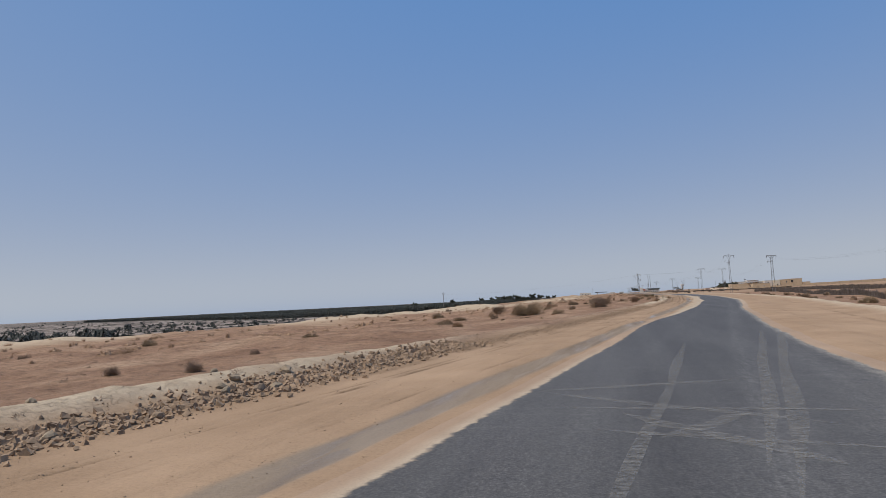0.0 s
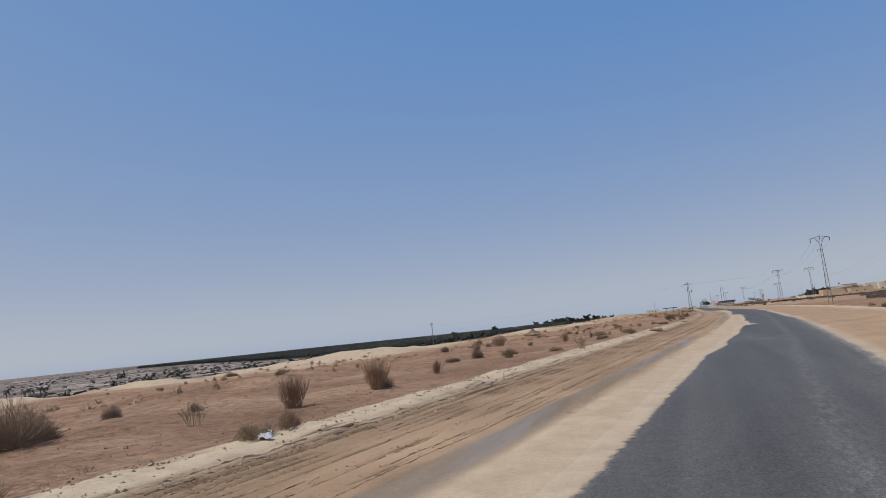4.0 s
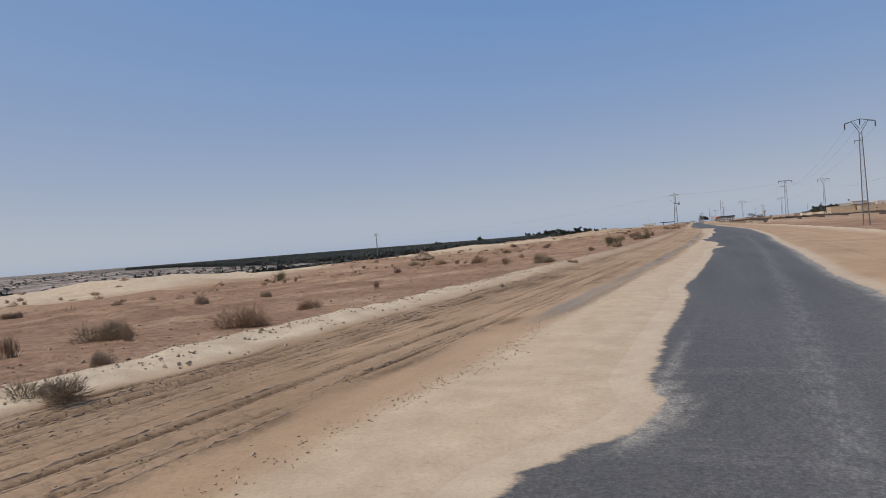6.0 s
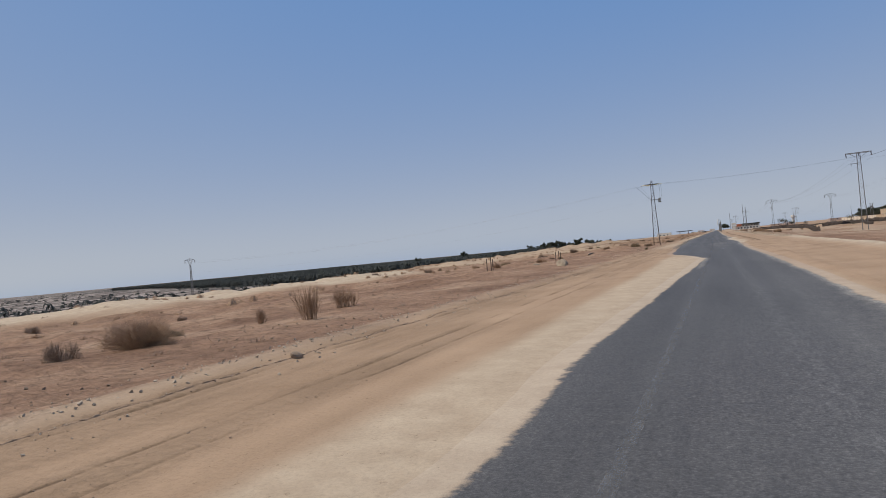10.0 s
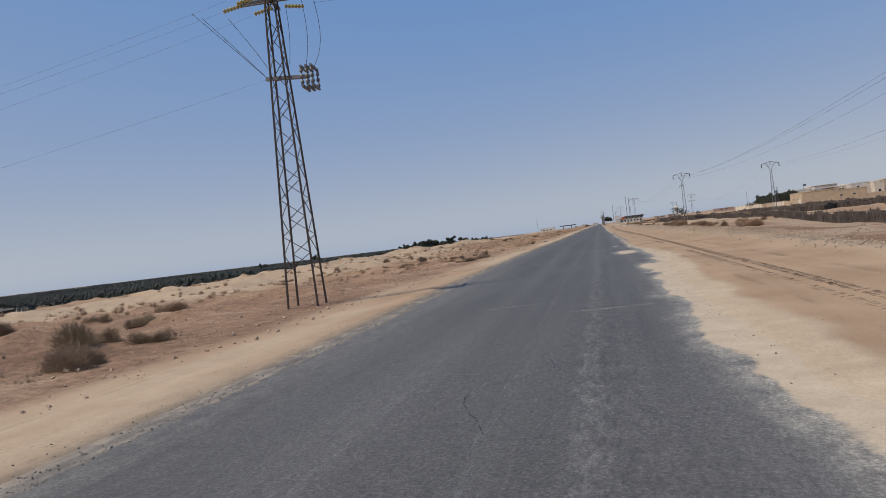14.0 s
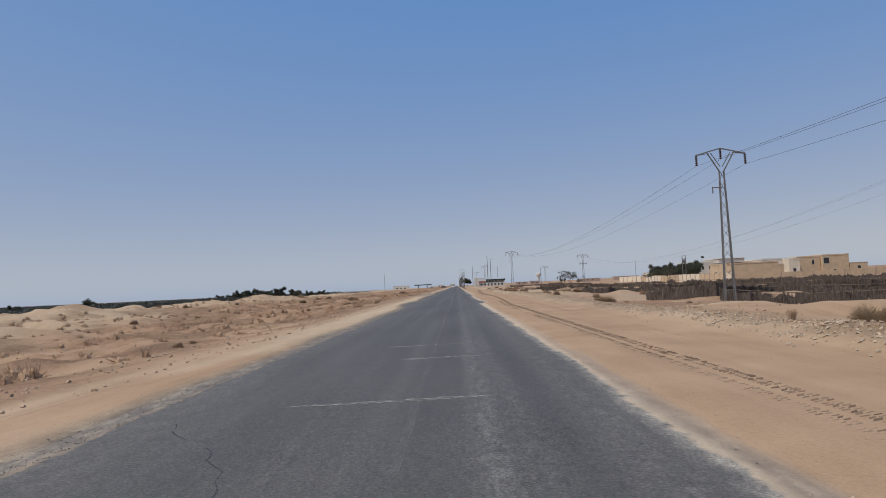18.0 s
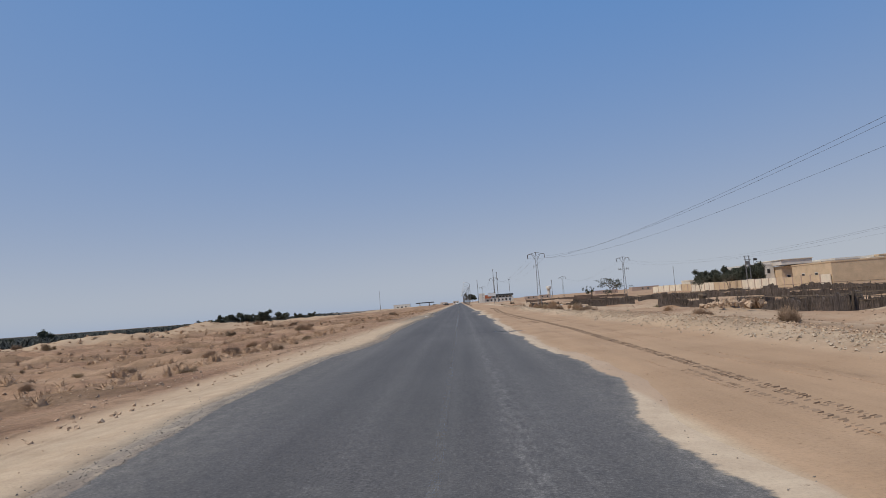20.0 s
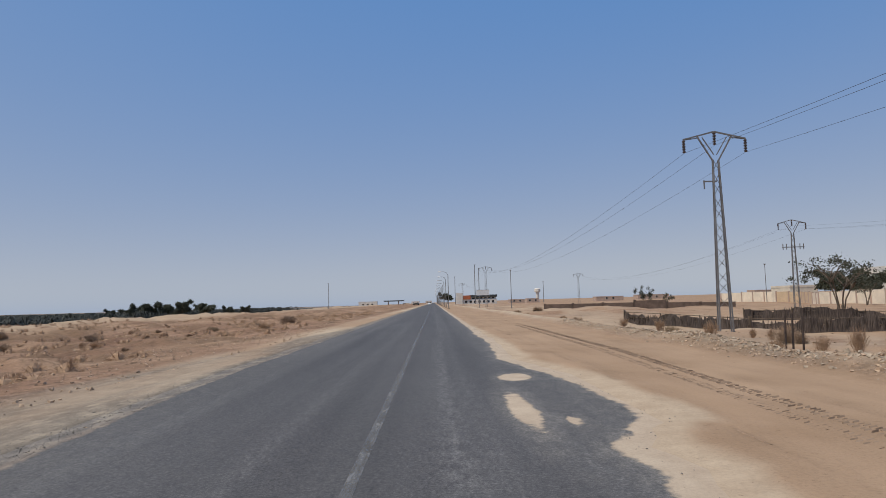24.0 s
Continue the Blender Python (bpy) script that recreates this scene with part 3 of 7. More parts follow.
    rut_shade_brown = np.maximum(rut_shade_brown, np.exp(-((d + 3.0 - wob * 0.3) / 0.16) ** 2) * 0.75 * np.clip(churn, 0, 1) * np.interp(y, [80, 100, 205, 220], [0, 1, 1, 0]))
    rut_shade_brown = np.maximum(rut_shade_brown, np.exp(-((d + 6.9 + (mid - 0.5) * 1.2) / 0.22) ** 2) * 0.6 * np.clip(churn, 0, 1) * np.interp(y, [400, 430, 500, 520], [0, 1, 1, 0]))
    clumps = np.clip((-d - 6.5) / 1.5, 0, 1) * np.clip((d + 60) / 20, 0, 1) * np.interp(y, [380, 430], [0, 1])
    rut_shade_brown = np.maximum(rut_shade_brown, clumps * np.clip((fbm(x, y * 0.6, 2.6, 101) - 0.47) * 3.2, 0, 0.55))
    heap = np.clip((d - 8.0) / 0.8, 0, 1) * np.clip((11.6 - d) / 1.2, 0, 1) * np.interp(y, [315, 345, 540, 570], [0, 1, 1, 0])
    rut_shade_brown = np.maximum(rut_shade_brown, heap * np.clip((fbm(x, y, 1.6, 95) - 0.34) * 2.4, 0, 0.5))
    shoulder = np.clip(1.25 - np.abs(d - cover + 0.26 + (mid - 0.5) * 0.3) / 0.44, 0, 1) * np.clip((y - 285) / 20, 0, 1) * np.interp(y, [430, 445, 490, 505], [0.9, 0.75, 0.75, 0.9])
    layby = np.interp(y, [488, 500, 512, 525, 550, 575], [-3.4, -5.8, -8.1, -8.0, -5.5, -3.6]) + (mid - 0.5) * 1.6
    streaky = np.clip((fbm(x, y * 0.12, 1.6, 91) - 0.26) * 4, 0.5, 1)
    lip = np.clip(1.2 - np.abs(d - right_edge - 0.24) / 0.2, 0, 1) * np.interp(y, [350, 362, 400, 414], [0, 0.7, 0.7, 0])
    shoulder = np.maximum(shoulder, lip)
    grit = np.maximum(shoulder, np.clip((d - layby) / 0.5, 0, 1) * (d < 0) * np.interp(y, [492, 512, 560, 580], [0, 0.7, 0.7, 0]) * streaky)
    plain_far = np.clip((-d - 92) / 40, 0, 1) * (1 - np.clip(dune, 0, 1))
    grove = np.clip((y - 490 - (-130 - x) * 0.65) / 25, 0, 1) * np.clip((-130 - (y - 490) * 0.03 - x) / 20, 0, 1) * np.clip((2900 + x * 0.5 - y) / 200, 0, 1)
    return z, sand, pale, wet, plain_far, grove, grit, rut_shade_brown, film


def ground_height(x, y):
    return float(zones(np.array([float(x)]), np.array([float(y)]))[0][0])


def steps(*spans):
    out = []
    for a, b, n in spans:
        out += list(np.linspace(a, b, n, endpoint=False))
    return np.array(out + [spans[-1][1]])


def grid_mesh(name, xs2, ys2, layers, material):
    """A sheet from a 2D array of x and y; layers[0] is z, the rest named shares."""
    rows, cols = xs2.shape
    me = bpy.data.meshes.new(name)
    co = np.stack([xs2, ys2, layers["z"]], -1).reshape(-1, 3)
    i = np.arange(rows * cols).reshape(rows, cols)
    quads = np.stack([i[:-1, :-1], i[:-1, 1:], i[1:, 1:], i[1:, :-1]], -1).reshape(-1, 4)
    me.vertices.add(len(co))
    me.vertices.foreach_set("co", co.astype(np.float32).ravel())
    me.loops.add(quads.size)
    me.loops.foreach_set("vertex_index", quads.astype(np.int32).ravel())
    me.polygons.add(len(quads))
    me.polygons.foreach_set("loop_start", np.arange(0, quads.size, 4, dtype=np.int32))
    me.polygons.foreach_set("use_smooth", np.ones(len(quads), dtype=bool))
    me.update(calc_edges=True)
    for key, a in layers.items():
        if key != "z":
            me.attributes.new(key, 'FLOAT', 'POINT').data.foreach_set("value", a.astype(np.float32).ravel())
    me.materials.append(material)
    return me


def build_ground():
    lat = steps((-4500, -900, 8), (-900, -250, 12), (-250, -90, 20), (-90, -30, 60), (-30, -9, 42), (-9, -6.2, 34), (-6.2, -2.4, 104), (-2.4, 3.4, 30), (3.4, 6.2, 28), (6.2, 9, 14), (9, 30, 42), (30, 90, 30), (90, 400, 16), (400, 4500, 9))
    ys = steps((-600, -30, 12), (-30, 0, 40), (0, 560, 1250), (560, 700, 120), (700, 1300, 80), (1300, 4800, 14))
    y2 = np.repeat(ys[:, None], len(lat), 1)
    x2 = lat[None, :] + road_x(y2)
    z, sand, pale, wet, far, grove, grit, rut_shade_brown, film = zones(x2, y2)
    me = grid_mesh("ground", x2, y2, {"z": z, "sand": sand, "pale": pale, "wet": wet, "plain": far, "grove": grove, "grit": grit, "rut_shade_brown": rut_shade_brown}, M_GROUND)
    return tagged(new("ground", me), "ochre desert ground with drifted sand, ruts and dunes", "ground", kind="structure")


def build_road():
    ys = steps((-120, 0, 60), (0, 285, 760), (285, 345, 320), (345, 500, 420), (500, 545, 300), (545, 560, 40), (560, 1400, 120), (1400, 2600, 20))
    lat = np.linspace(-4.15, 3.75, 70)
    y2 = np.repeat(ys[:, None], len(lat), 1)
    x2 = lat[None, :] + road_x(y2)
    z = np.zeros_like(x2)
    _, sand, pale, wet, _, _, grit, rut_shade_brown, film = zones(x2, y2)
    streaks = np.interp(y2, [-20, 0, 16, 26, 100, 112, 128, 140, 150, 262, 268, 300, 312, 372, 380, 396, 402], [0, 0.06, 0.06, 0, 0, 0.1, 0.1, 0.05, 0.0, 0.0, 0.12, 0.10, 0.0, 0.0, 0.1, 0.08, 0.0])
    d2 = x2 - road_x(y2)
    dusty = np.clip((np.abs(d2) - 1.9) / 1.3, 0, 1) * (0.03 + 0.2 * fbm(x2, y2, 14, 71)) + 0.04
    dusty = np.maximum(dusty, np.clip(1.05 + film / (0.18 + 0.5 * np.clip(fbm(x2, y2, 9, 73) - 0.3, 0, 1)), 0, 1) * np.where(d2 > 0, np.interp(y2, [415, 440], [0.85, 0.35]), np.interp(y2, [255, 300], [0.08, 0.13])))
    dusty = np.maximum(dusty, np.clip((d2 + 0.2) / 0.8, 0, 1) * np.interp(y2, [278, 290, 295, 306], [0, 0.4, 0.4, 0]) * np.clip((fbm(x2, y2, 2.0, 77) - 0.35) * 4, 0, 1))
    off = x2 - road_x(y2) + (fbm(x2 * 0, y2, 40, 75) - 0.5) * 0.5
    main = np.interp(y2, [0, 110, 130, 180, 195, 210, 250, 290], [0.1, 0.3, 0.3, 0.4, 0.95, 0.95, 0.4, 0.05])
    worn = np.interp(y2, [180, 200, 285, 300], [0.75, 0.5, 0.5, 1.0])
    lane = worn * sum(np.exp(-((off - main * (r == 1.15) - r) / 0.16) ** 2) * s for r, s in ((-2.6, 0.3), (-0.75, 0.35), (1.15, 0.9), (1.6, 0.4), (2.5, 0.5)))
    me = grid_mesh("road", x2, y2, {"z": z, "streaks": streaks, "dusty": dusty, "lane": lane, "sand": sand, "pale": pale, "wet": wet, "grit": grit, "rut_shade_brown": rut_shade_brown, "film": film}, M_ASPHALT)
    return tagged(new("road", me), "cracked grey asphalt road dusted with sand", "road", kind="structure")


build_ground()
build_road()

# ---- power lines ----


def at_ground(x, y, turn=0, sink=0.05):
    return pose(x, y, ground_height(x, y) - sink, 0, 0, turn)


def insulator(mesh, p, q, r=0.09, n=6):
    """A string of shed discs from p to q."""
    p, q = Vector(p), Vector(q)
    pts, rad = [], []
    for i in range(n):
        for f, k in ((0.0, 0.3), (0.35, 1.0), (0.65, 0.9), (0.95, 0.3)):
            pts.append(p.lerp(q, (i + f) / n))
            rad.append(r * k)
    mesh.tube(pts, rad, 7)


def lattice_legs(t, h, base, top, legs4, material, leg=0.058, lace=0.02):
    """Tapered legs with zigzag lacing, as parts of t."""
    sides = [(-1, -1), (1, -1), (1, 1), (-1, 1)]
    at = lambda i, z: Vector((sides[i][0] * (base + (top - base) * z / h) / 2, sides[i][1] * (base + (top - base) * z / h) / 2 * (1.0 if legs4 else 0.35), z))
    for i in range(4):
        part("leg", Mesh().beam(at(i, -0.1), at(i, h), leg, leg * 0.85), material, t)
    n = int(h / 0.55)
    for i in range(4):
        j = (i + 1) % 4
        for k in range(2, n):
            a, b = at(i, h * k / n), at(j, h * (k + 1) / n)
            if k % 2:
                a, b = at(j, h * k / n), at(i, h * (k + 1) / n)
            part("brace", Mesh().beam(a, b, lace), material, t)
    return at


def y_pole(x, y, h, turn, label, second=0.0, bracket=False, sink=0.05):
    """A lattice post with a Y-shaped head and three hanging insulators."""
    t = thing("power_pylon", at_ground(x, y, turn, sink), label, "pylon", "power line pylons")
    neck = h - 1.35
    lattice_legs(t, neck, 0.62, 0.26, False, M_STEEL)
    head = Mesh()
    for s in (-1, 1):
        head.beam((s * 0.12, 0, neck - 0.05), (s * 0.82, 0, h - 0.20), 0.06)
        head.beam((s * 0.06, 0, neck + 0.25), (s * 0.58, 0, h - 0.26), 0.04)
    part("head_frame", head, M_STEEL, t)
    arm = Mesh()
    for s in (-1, 1):
        arm.beam((0, 0, h), (s * 1.48, 0, h - 0.36), 0.065)
        arm.beam((s * 0.7, 0, h - 0.28), (s * 1.48, 0, h - 0.38), 0.04)
    part("crossarm", arm, M_STEEL, t)
    for px, pz in ((-1.45, h - 0.39), (0, h - 0.03), (1.45, h - 0.39)):
        ins = Mesh()
        insulator(ins, (px, 0, pz), (px, 0, pz - 0.62), 0.085, 5)
        part("insulator", ins, M_DARKINS, t, "dark string insulator")
    if bracket:
        b = Mesh().beam((0, 0, neck - 1.0), (-0.62, 0, neck - 1.0), 0.06).beam((-0.6, 0, neck - 1.35), (-0.6, 0, neck - 0.95), 0.05)
        part("bracket", b, M_STEEL, t)
    if second:
        b = Mesh().beam((-1.15, 0, second), (1.15, 0, second), 0.08)
        for px in (-1.08, -0.7, 0.7, 1.08):
            b.beam((px, 0, second - 0.25), (px, 0, second + 0.35), 0.06)
        part("lower_crossarm", b, M_STEEL, t)
    return t


def t_pole(x, y, h, turn, label, arm_w=1.7, lower=True):
    """A twin-legged lattice post with a flat crossarm."""
    t = thing("power_pylon", at_ground(x, y, turn), label, "pylon", "power line pylons")
    lattice_legs(t, h, 0.75, 0.42, False, M_STEEL)
    a = Mesh().beam((-arm_w, 0, h), (arm_w, 0, h), 0.1).beam((-arm_w, 0.12, h - 0.1), (arm_w, 0.12, h - 0.1), 0.05)
    for s in (-1, 1):
        a.beam((s * 0.25, 0, h - 0.7), (s * arm_w * 0.7, 0, h - 0.05), 0.05)
    part("crossarm", a, M_STEEL, t)
    for px in (-arm_w + 0.08, 0.0, arm_w - 0.08):
        ins = Mesh()
        insulator(ins, (px, 0, h - 0.06), (px, -0.25, h - 0.6), 0.08, 4)
        part("insulator", ins, M_DARKINS, t, "dark string insulator")
    if lower:
        b = Mesh().beam((-1.1, 0, h - 1.6), (0.2, 0, h - 1.6), 0.07).beam((-1.05, 0, h - 1.95), (-1.05, 0, h - 1.4), 0.06)
        part("bracket", b, M_STEEL, t)
    return t


def switch_pylon(x, y, h, turn):
    """The square lattice pylon close to the road, with strain insulators and a switch."""
    t = thing("power_pylon", at_ground(x, y, turn), "tall square lattice steel pylon with yellowish strain insulators beside the road", "pylon", "power line pylons")
    lattice_legs(t, h, 0.95, 0.26, True, M_RUST, 0.055, 0.02)
    arms = h - 0.62
    a = Mesh()
    for k in range(3):
        yy = (k - 1) * 0.0
        a.beam((-1.05, yy, arms + 0.02 * k), (1.05, yy, arms + 0.02 * k), 0.09)
    a.beam((0, -0.75, arms), (0, 0.75, arms), 0.09)
    part("crossarm", a, M_STEEL, t)
    for side in (-1, 1):
        for px, py, dz in ((0.95, 0.0, 0), (0.2, -0.72, -0.12), (0.2, 0.72, 0.06)):
            ins = Mesh()
            insulator(ins, (side * px, py, arms + dz), (side * (px + 0.65), py, arms + dz - 0.10), 0.075, 6)
            part("insulator", ins, M_GLASSY, t, "pale greenish strain insulator")
    sw = Mesh().beam((-0.45, 0, h - 3.05), (1.0, -0.2, h - 3.2), 0.11)
    part("switch_arm", sw, M_STEEL, t)
    for k in range(3):
        b = Mesh()
        xx = 0.85 + k * 0.16
        b.beam((xx, -0.55, h - 3.55), (xx, 0.2, h - 3.55), 0.07).beam((xx, -0.55, h - 2.95), (xx, 0.2, h - 2.95), 0.07)
        insulator(b, (xx, -0.5, h - 3.52), (xx, -0.5, h - 2.98), 0.06, 3)
        insulator(b, (xx, 0.15, h - 3.52), (xx, 0.15, h - 2.98), 0.06, 3)
        part("switch_frame", b, M_STEEL, t)
    f = Mesh()
    f.box(-0.6, 0.6, -0.6, 0.6, -0.3, 0.03)
    part("footing", f, M_CLOD, t, "rough concrete footing")
    drops = [((-2.5, -0.3, arms - 0.12), (-0.42, -0.2, h - 3.0), 0.12), ((-2.4, 0.2, arms - 0.12), (-0.40, 0.1, h - 3.05), 0.12), ((-1.7, 0.6, arms - 0.1), (-0.3, 0.3, h - 2.9), 0.1),
             ((1.05, -0.3, arms - 0.1), (0.98, -0.4, h - 2.98), 0.12), ((1.35, 0.1, arms - 0.12), (1.16, -0.2, h - 2.98), 0.2), ((0.3, 0.5, arms), (0.3, 0.2, h - 2.6), 0.06)]
    for p, q, bow in drops:
        p, q = Vector(p), Vector(q)
        pts = [p.lerp(q, k / 8) + Vector((bow * math.sin(math.pi * k / 8), 0, -bow * math.sin(math.pi * k / 8))) for k in range(9)]
        part("jumper", Mesh().tube(pts, 0.008, 4), M_WIRE, t)
    return t


def wire(p, q, sag, r=0.010):
    m = Mesh()
    p, q = Vector(p), Vector(q)
    n = 24
    m.tube([p.lerp(q, k / n) - Vector((0, 0, sag * 4 * (k / n) * (1 - k / n))) for k in range(n + 1)], r, 4)
    ob = new("overhead_wire", m.data("overhead_wire", M_WIRE))
    return tagged(ob, "thin dark overhead power wire hung between pylons", "wire", "overhead wires")


def head_points(x, y, h, turn, sink=0.05, flat=False, w=1.45):
    z = ground_height(x, y) - sink
    a = radians(turn)
    out = []
    for px, dz in ((-w, -1.0), (0, -0.65), (w, -1.0)):
        if flat:
            dz = -0.6
        out.append(Vector((x + px * math.cos(a), y + px * math.sin(a), z + h + dz)))
    return out


LINE_A = [(14.0, 210.0, 11.75, 0), (20.95, 332.0, 11.65, 0), (16.2, 433.9, 9.55, 0), (13.5, 550.2, 9.35, 0), (12.2, 668.0, 9.3, 0), (12.2, 785, 9.3, 0)]
LINE_B = [(28.0, 84.0, 10.0, 0), (21.95, 192.85, 10.2, 0), (31.3, 337.6, 11.6, 0), (31.6, 435.6, 9.45, 0), (37.7, 587.0, 9.85, 0), (44.0, 715.0, 9.5, 0)]
LABEL_Y = "slender galvanised lattice pylon with Y-shaped head on sandy ground"
y_pole(*LINE_A[0], LABEL_Y, bracket=True)
t_pole(*LINE_A[1], "twin-legged lattice pylon with flat crossarm, wires branching over the road")
for k in (2, 3, 4, 5):
    y_pole(*LINE_A[k], LABEL_Y, bracket=k in (2, 3))
t_pole(*LINE_B[0], "lattice pylon with crossarm beside the desert road", 1.3)
t_pole(*LINE_B[1], "lattice pylon with two staggered crossarms", 1.25)
y_pole(*LINE_B[2], LABEL_Y)
y_pole(*LINE_B[3], LABEL_Y)
y_pole(*LINE_B[4], "lattice pylon with Y-shaped head and a second crossarm", second=7.0)
y_pole(*LINE_B[5], LABEL_Y)
switch_pylon(-8.4, 327.0, 10.4, 8)
y_pole(-106.6, 327.6, 9.9, 90, "far lattice pylon with Y-shaped head down in the valley")
for line in (LINE_A, LINE_B):
    for a, b in zip(line, line[1:]):
        for p, q in zip(head_points(*a), head_points(*b)):
            wire(p, q, (q - p).length**2 * 0.00016, 0.008 if line is LINE_A else 0.005)
top = [Vector((-8.4 + s, 327.0 + o, 9.7)) for s, o in ((1.8, 0), (1.1, -0.75), (1.1, 0.75))]
for p, q in zip(top, head_points(20.95, 332.0, 11.65, 90, flat=True, w=0.8)):
    wire(p, q, 0.35, 0.004)
top = [Vector((-8.4 + s, 327.0 + o, 9.7)) for s, o in ((-1.8, 0), (-1.1, -0.75), (-1.1, 0.75), (-0.5, 0))]
for p, q, dz in zip(top, [*head_points(-106.6, 327.6, 9.9, 90), head_points(-106.6, 327.6, 9.9, 90)[1]], (0, 0, 0, -2.4)):
    wire(p + Vector((0, 0, dz)), q + Vector((0, 0, dz)), 2.0, 0.0032)

# ---- shrubs ----


def blade(m, p, q, r, bend=0.0, rng=random):
    """A thin three-sided twig from p to q."""
    p, q = Vector(p), Vector(q)
    a = (q - p)
    s = a.cross(Vector((0.3, 0.7, 0.2))).normalized()
    u = a.cross(s).normalized()
    mid = p.lerp(q, 0.5) + Vector((0, 0, bend))
    vs = []
    for c, k in ((p, 1.0), (mid, 0.75)):
        vs += [c + s * r * k, c - s * r * k * 0.5 + u * r * k * 0.87, c - s * r * k * 0.5 - u * r * k * 0.87]
    vs.append(q)
    m.add(vs, [(0, 1, 4, 3), (1, 2, 5, 4), (2, 0, 3, 5), (3, 4, 6), (4, 5, 6), (5, 3, 6)])


def twig(m, p, q, r):
    """A light three-faced spike from p to q."""
    a = q - p
    s = a.cross(Vector((0.3, 0.7, 0.2))).normalized() * r
    u = a.cross(s).normalized() * r * 0.87
    m.add([p + s, p - s * 0.5 + u, p - s * 0.5 - u, q], [(0, 1, 3), (1, 2, 3), (2, 0, 3)])


def broom_mesh(seed, h=1.0, spread=0.45, stems=130):
    """An upright fan of bare switches that fork twice towards the tips."""
    r = random.Random(seed)
    m = Mesh()
    roots = [(r.uniform(-0.16, 0.16) * spread / 0.45, r.uniform(-0.16, 0.16) * spread / 0.45, r.uniform(0.7, 1.0)) for _ in range(5)]
    for _ in range(stems):
        rx, ry, tall = r.choice(roots)
        a = r.uniform(0, 2 * math.pi)
        out = spread * r.random()**0.8 * 0.75
        b = Vector((rx + 0.05 * math.cos(a), ry + 0.05 * math.sin(a), -0.05))
        hh = h * tall * r.uniform(0.5, 1.0) * (1 - 0.5 * (out / max(spread, 0.01))**2 * 0.6)
        tip = Vector((rx + math.cos(a) * out, ry + math.sin(a) * out, hh))
        blade(m, b, b.lerp(tip, 0.62) + Vector((0, 0, 0.05 * hh)), 0.0042, 0.03 * hh)
        for _ in range(9):
            base = b.lerp(tip, r.uniform(0.3, 0.66)) + Vector((0, 0, 0.04 * hh))
            end = base + Vector((math.cos(a) * out * 0.25 + r.uniform(-0.09, 0.09), math.sin(a) * out * 0.25 + r.uniform(-0.09, 0.09), hh * r.uniform(0.16, 0.42)))
            twig(m, base, end, 0.0026)
    return m


def cushion_mesh(seed, h=0.55, w=0.75, twigs=2400, thick=1.0):
    """A rounded, loose cushion of fine forking twigs over a few short woody stems."""
    r = random.Random(seed)
    m = Mesh()
    lobes = [(r.uniform(-0.36, 0.36) * w, r.uniform(-0.36, 0.36) * w, r.uniform(0.5, 1.0)) for _ in range(6)]
    for _ in range(twigs):
        lx, ly, ls = r.choice(lobes)
        a, e = r.uniform(0, 2 * math.pi), math.asin(r.uniform(0.02, 1))
        dirn = Vector((math.cos(a) * math.cos(e) * w * 0.42, math.sin(a) * math.cos(e) * w * 0.42, math.sin(e) * h)) * ls
        far = r.random()**0.55
        base = Vector((lx, ly, 0.0)) + dirn * far * 0.72
        tip = Vector((lx, ly, 0.0)) + dirn * (far * 0.72 + r.uniform(0.16, 0.36)) + Vector((r.gauss(0, 0.07) * w, r.gauss(0, 0.07) * w, r.uniform(-0.06, 0.12) * h))
        twig(m, base, tip, r.uniform(0.0022, 0.0052) * thick)
    for lx, ly, ls in lobes:
        for _ in range(5):
            blade(m, (lx * 0.4, ly * 0.4, -0.08), (lx + r.uniform(-0.2, 0.2) * w, ly + r.uniform(-0.2, 0.2) * w, h * ls * r.uniform(0.45, 0.8)), 0.009 * thick, 0.05 * h)
    return m


BROOMS = [broom_mesh(10 + k, 1.0, (0.40, 0.55, 0.68, 0.48)[k % 4], (110, 150, 170, 90)[k % 4] if k < 6 else 26).data("switches", (M_TWIG, M_TWIG, M_TWIG_GREEN, M_TWIG)[k % 4]) for k in range(7)]
CUSHIONS = [cushion_mesh(40 + k, 0.55, (0.72, 0.9, 1.1)[k % 3]).data("twigs", (M_TWIG_GREY, M_TWIG, M_TWIG_OLIVE)[k % 3]) for k in range(7)]
BIG_CUSHIONS = [cushion_mesh(60 + k, 1.1, (1.7, 2.1, 1.9)[k % 3], 6500, 1.2).data("twigs", (M_TWIG_GREY, M_TWIG, M_TWIG_OLIVE)[k % 3]) for k in range(4)]


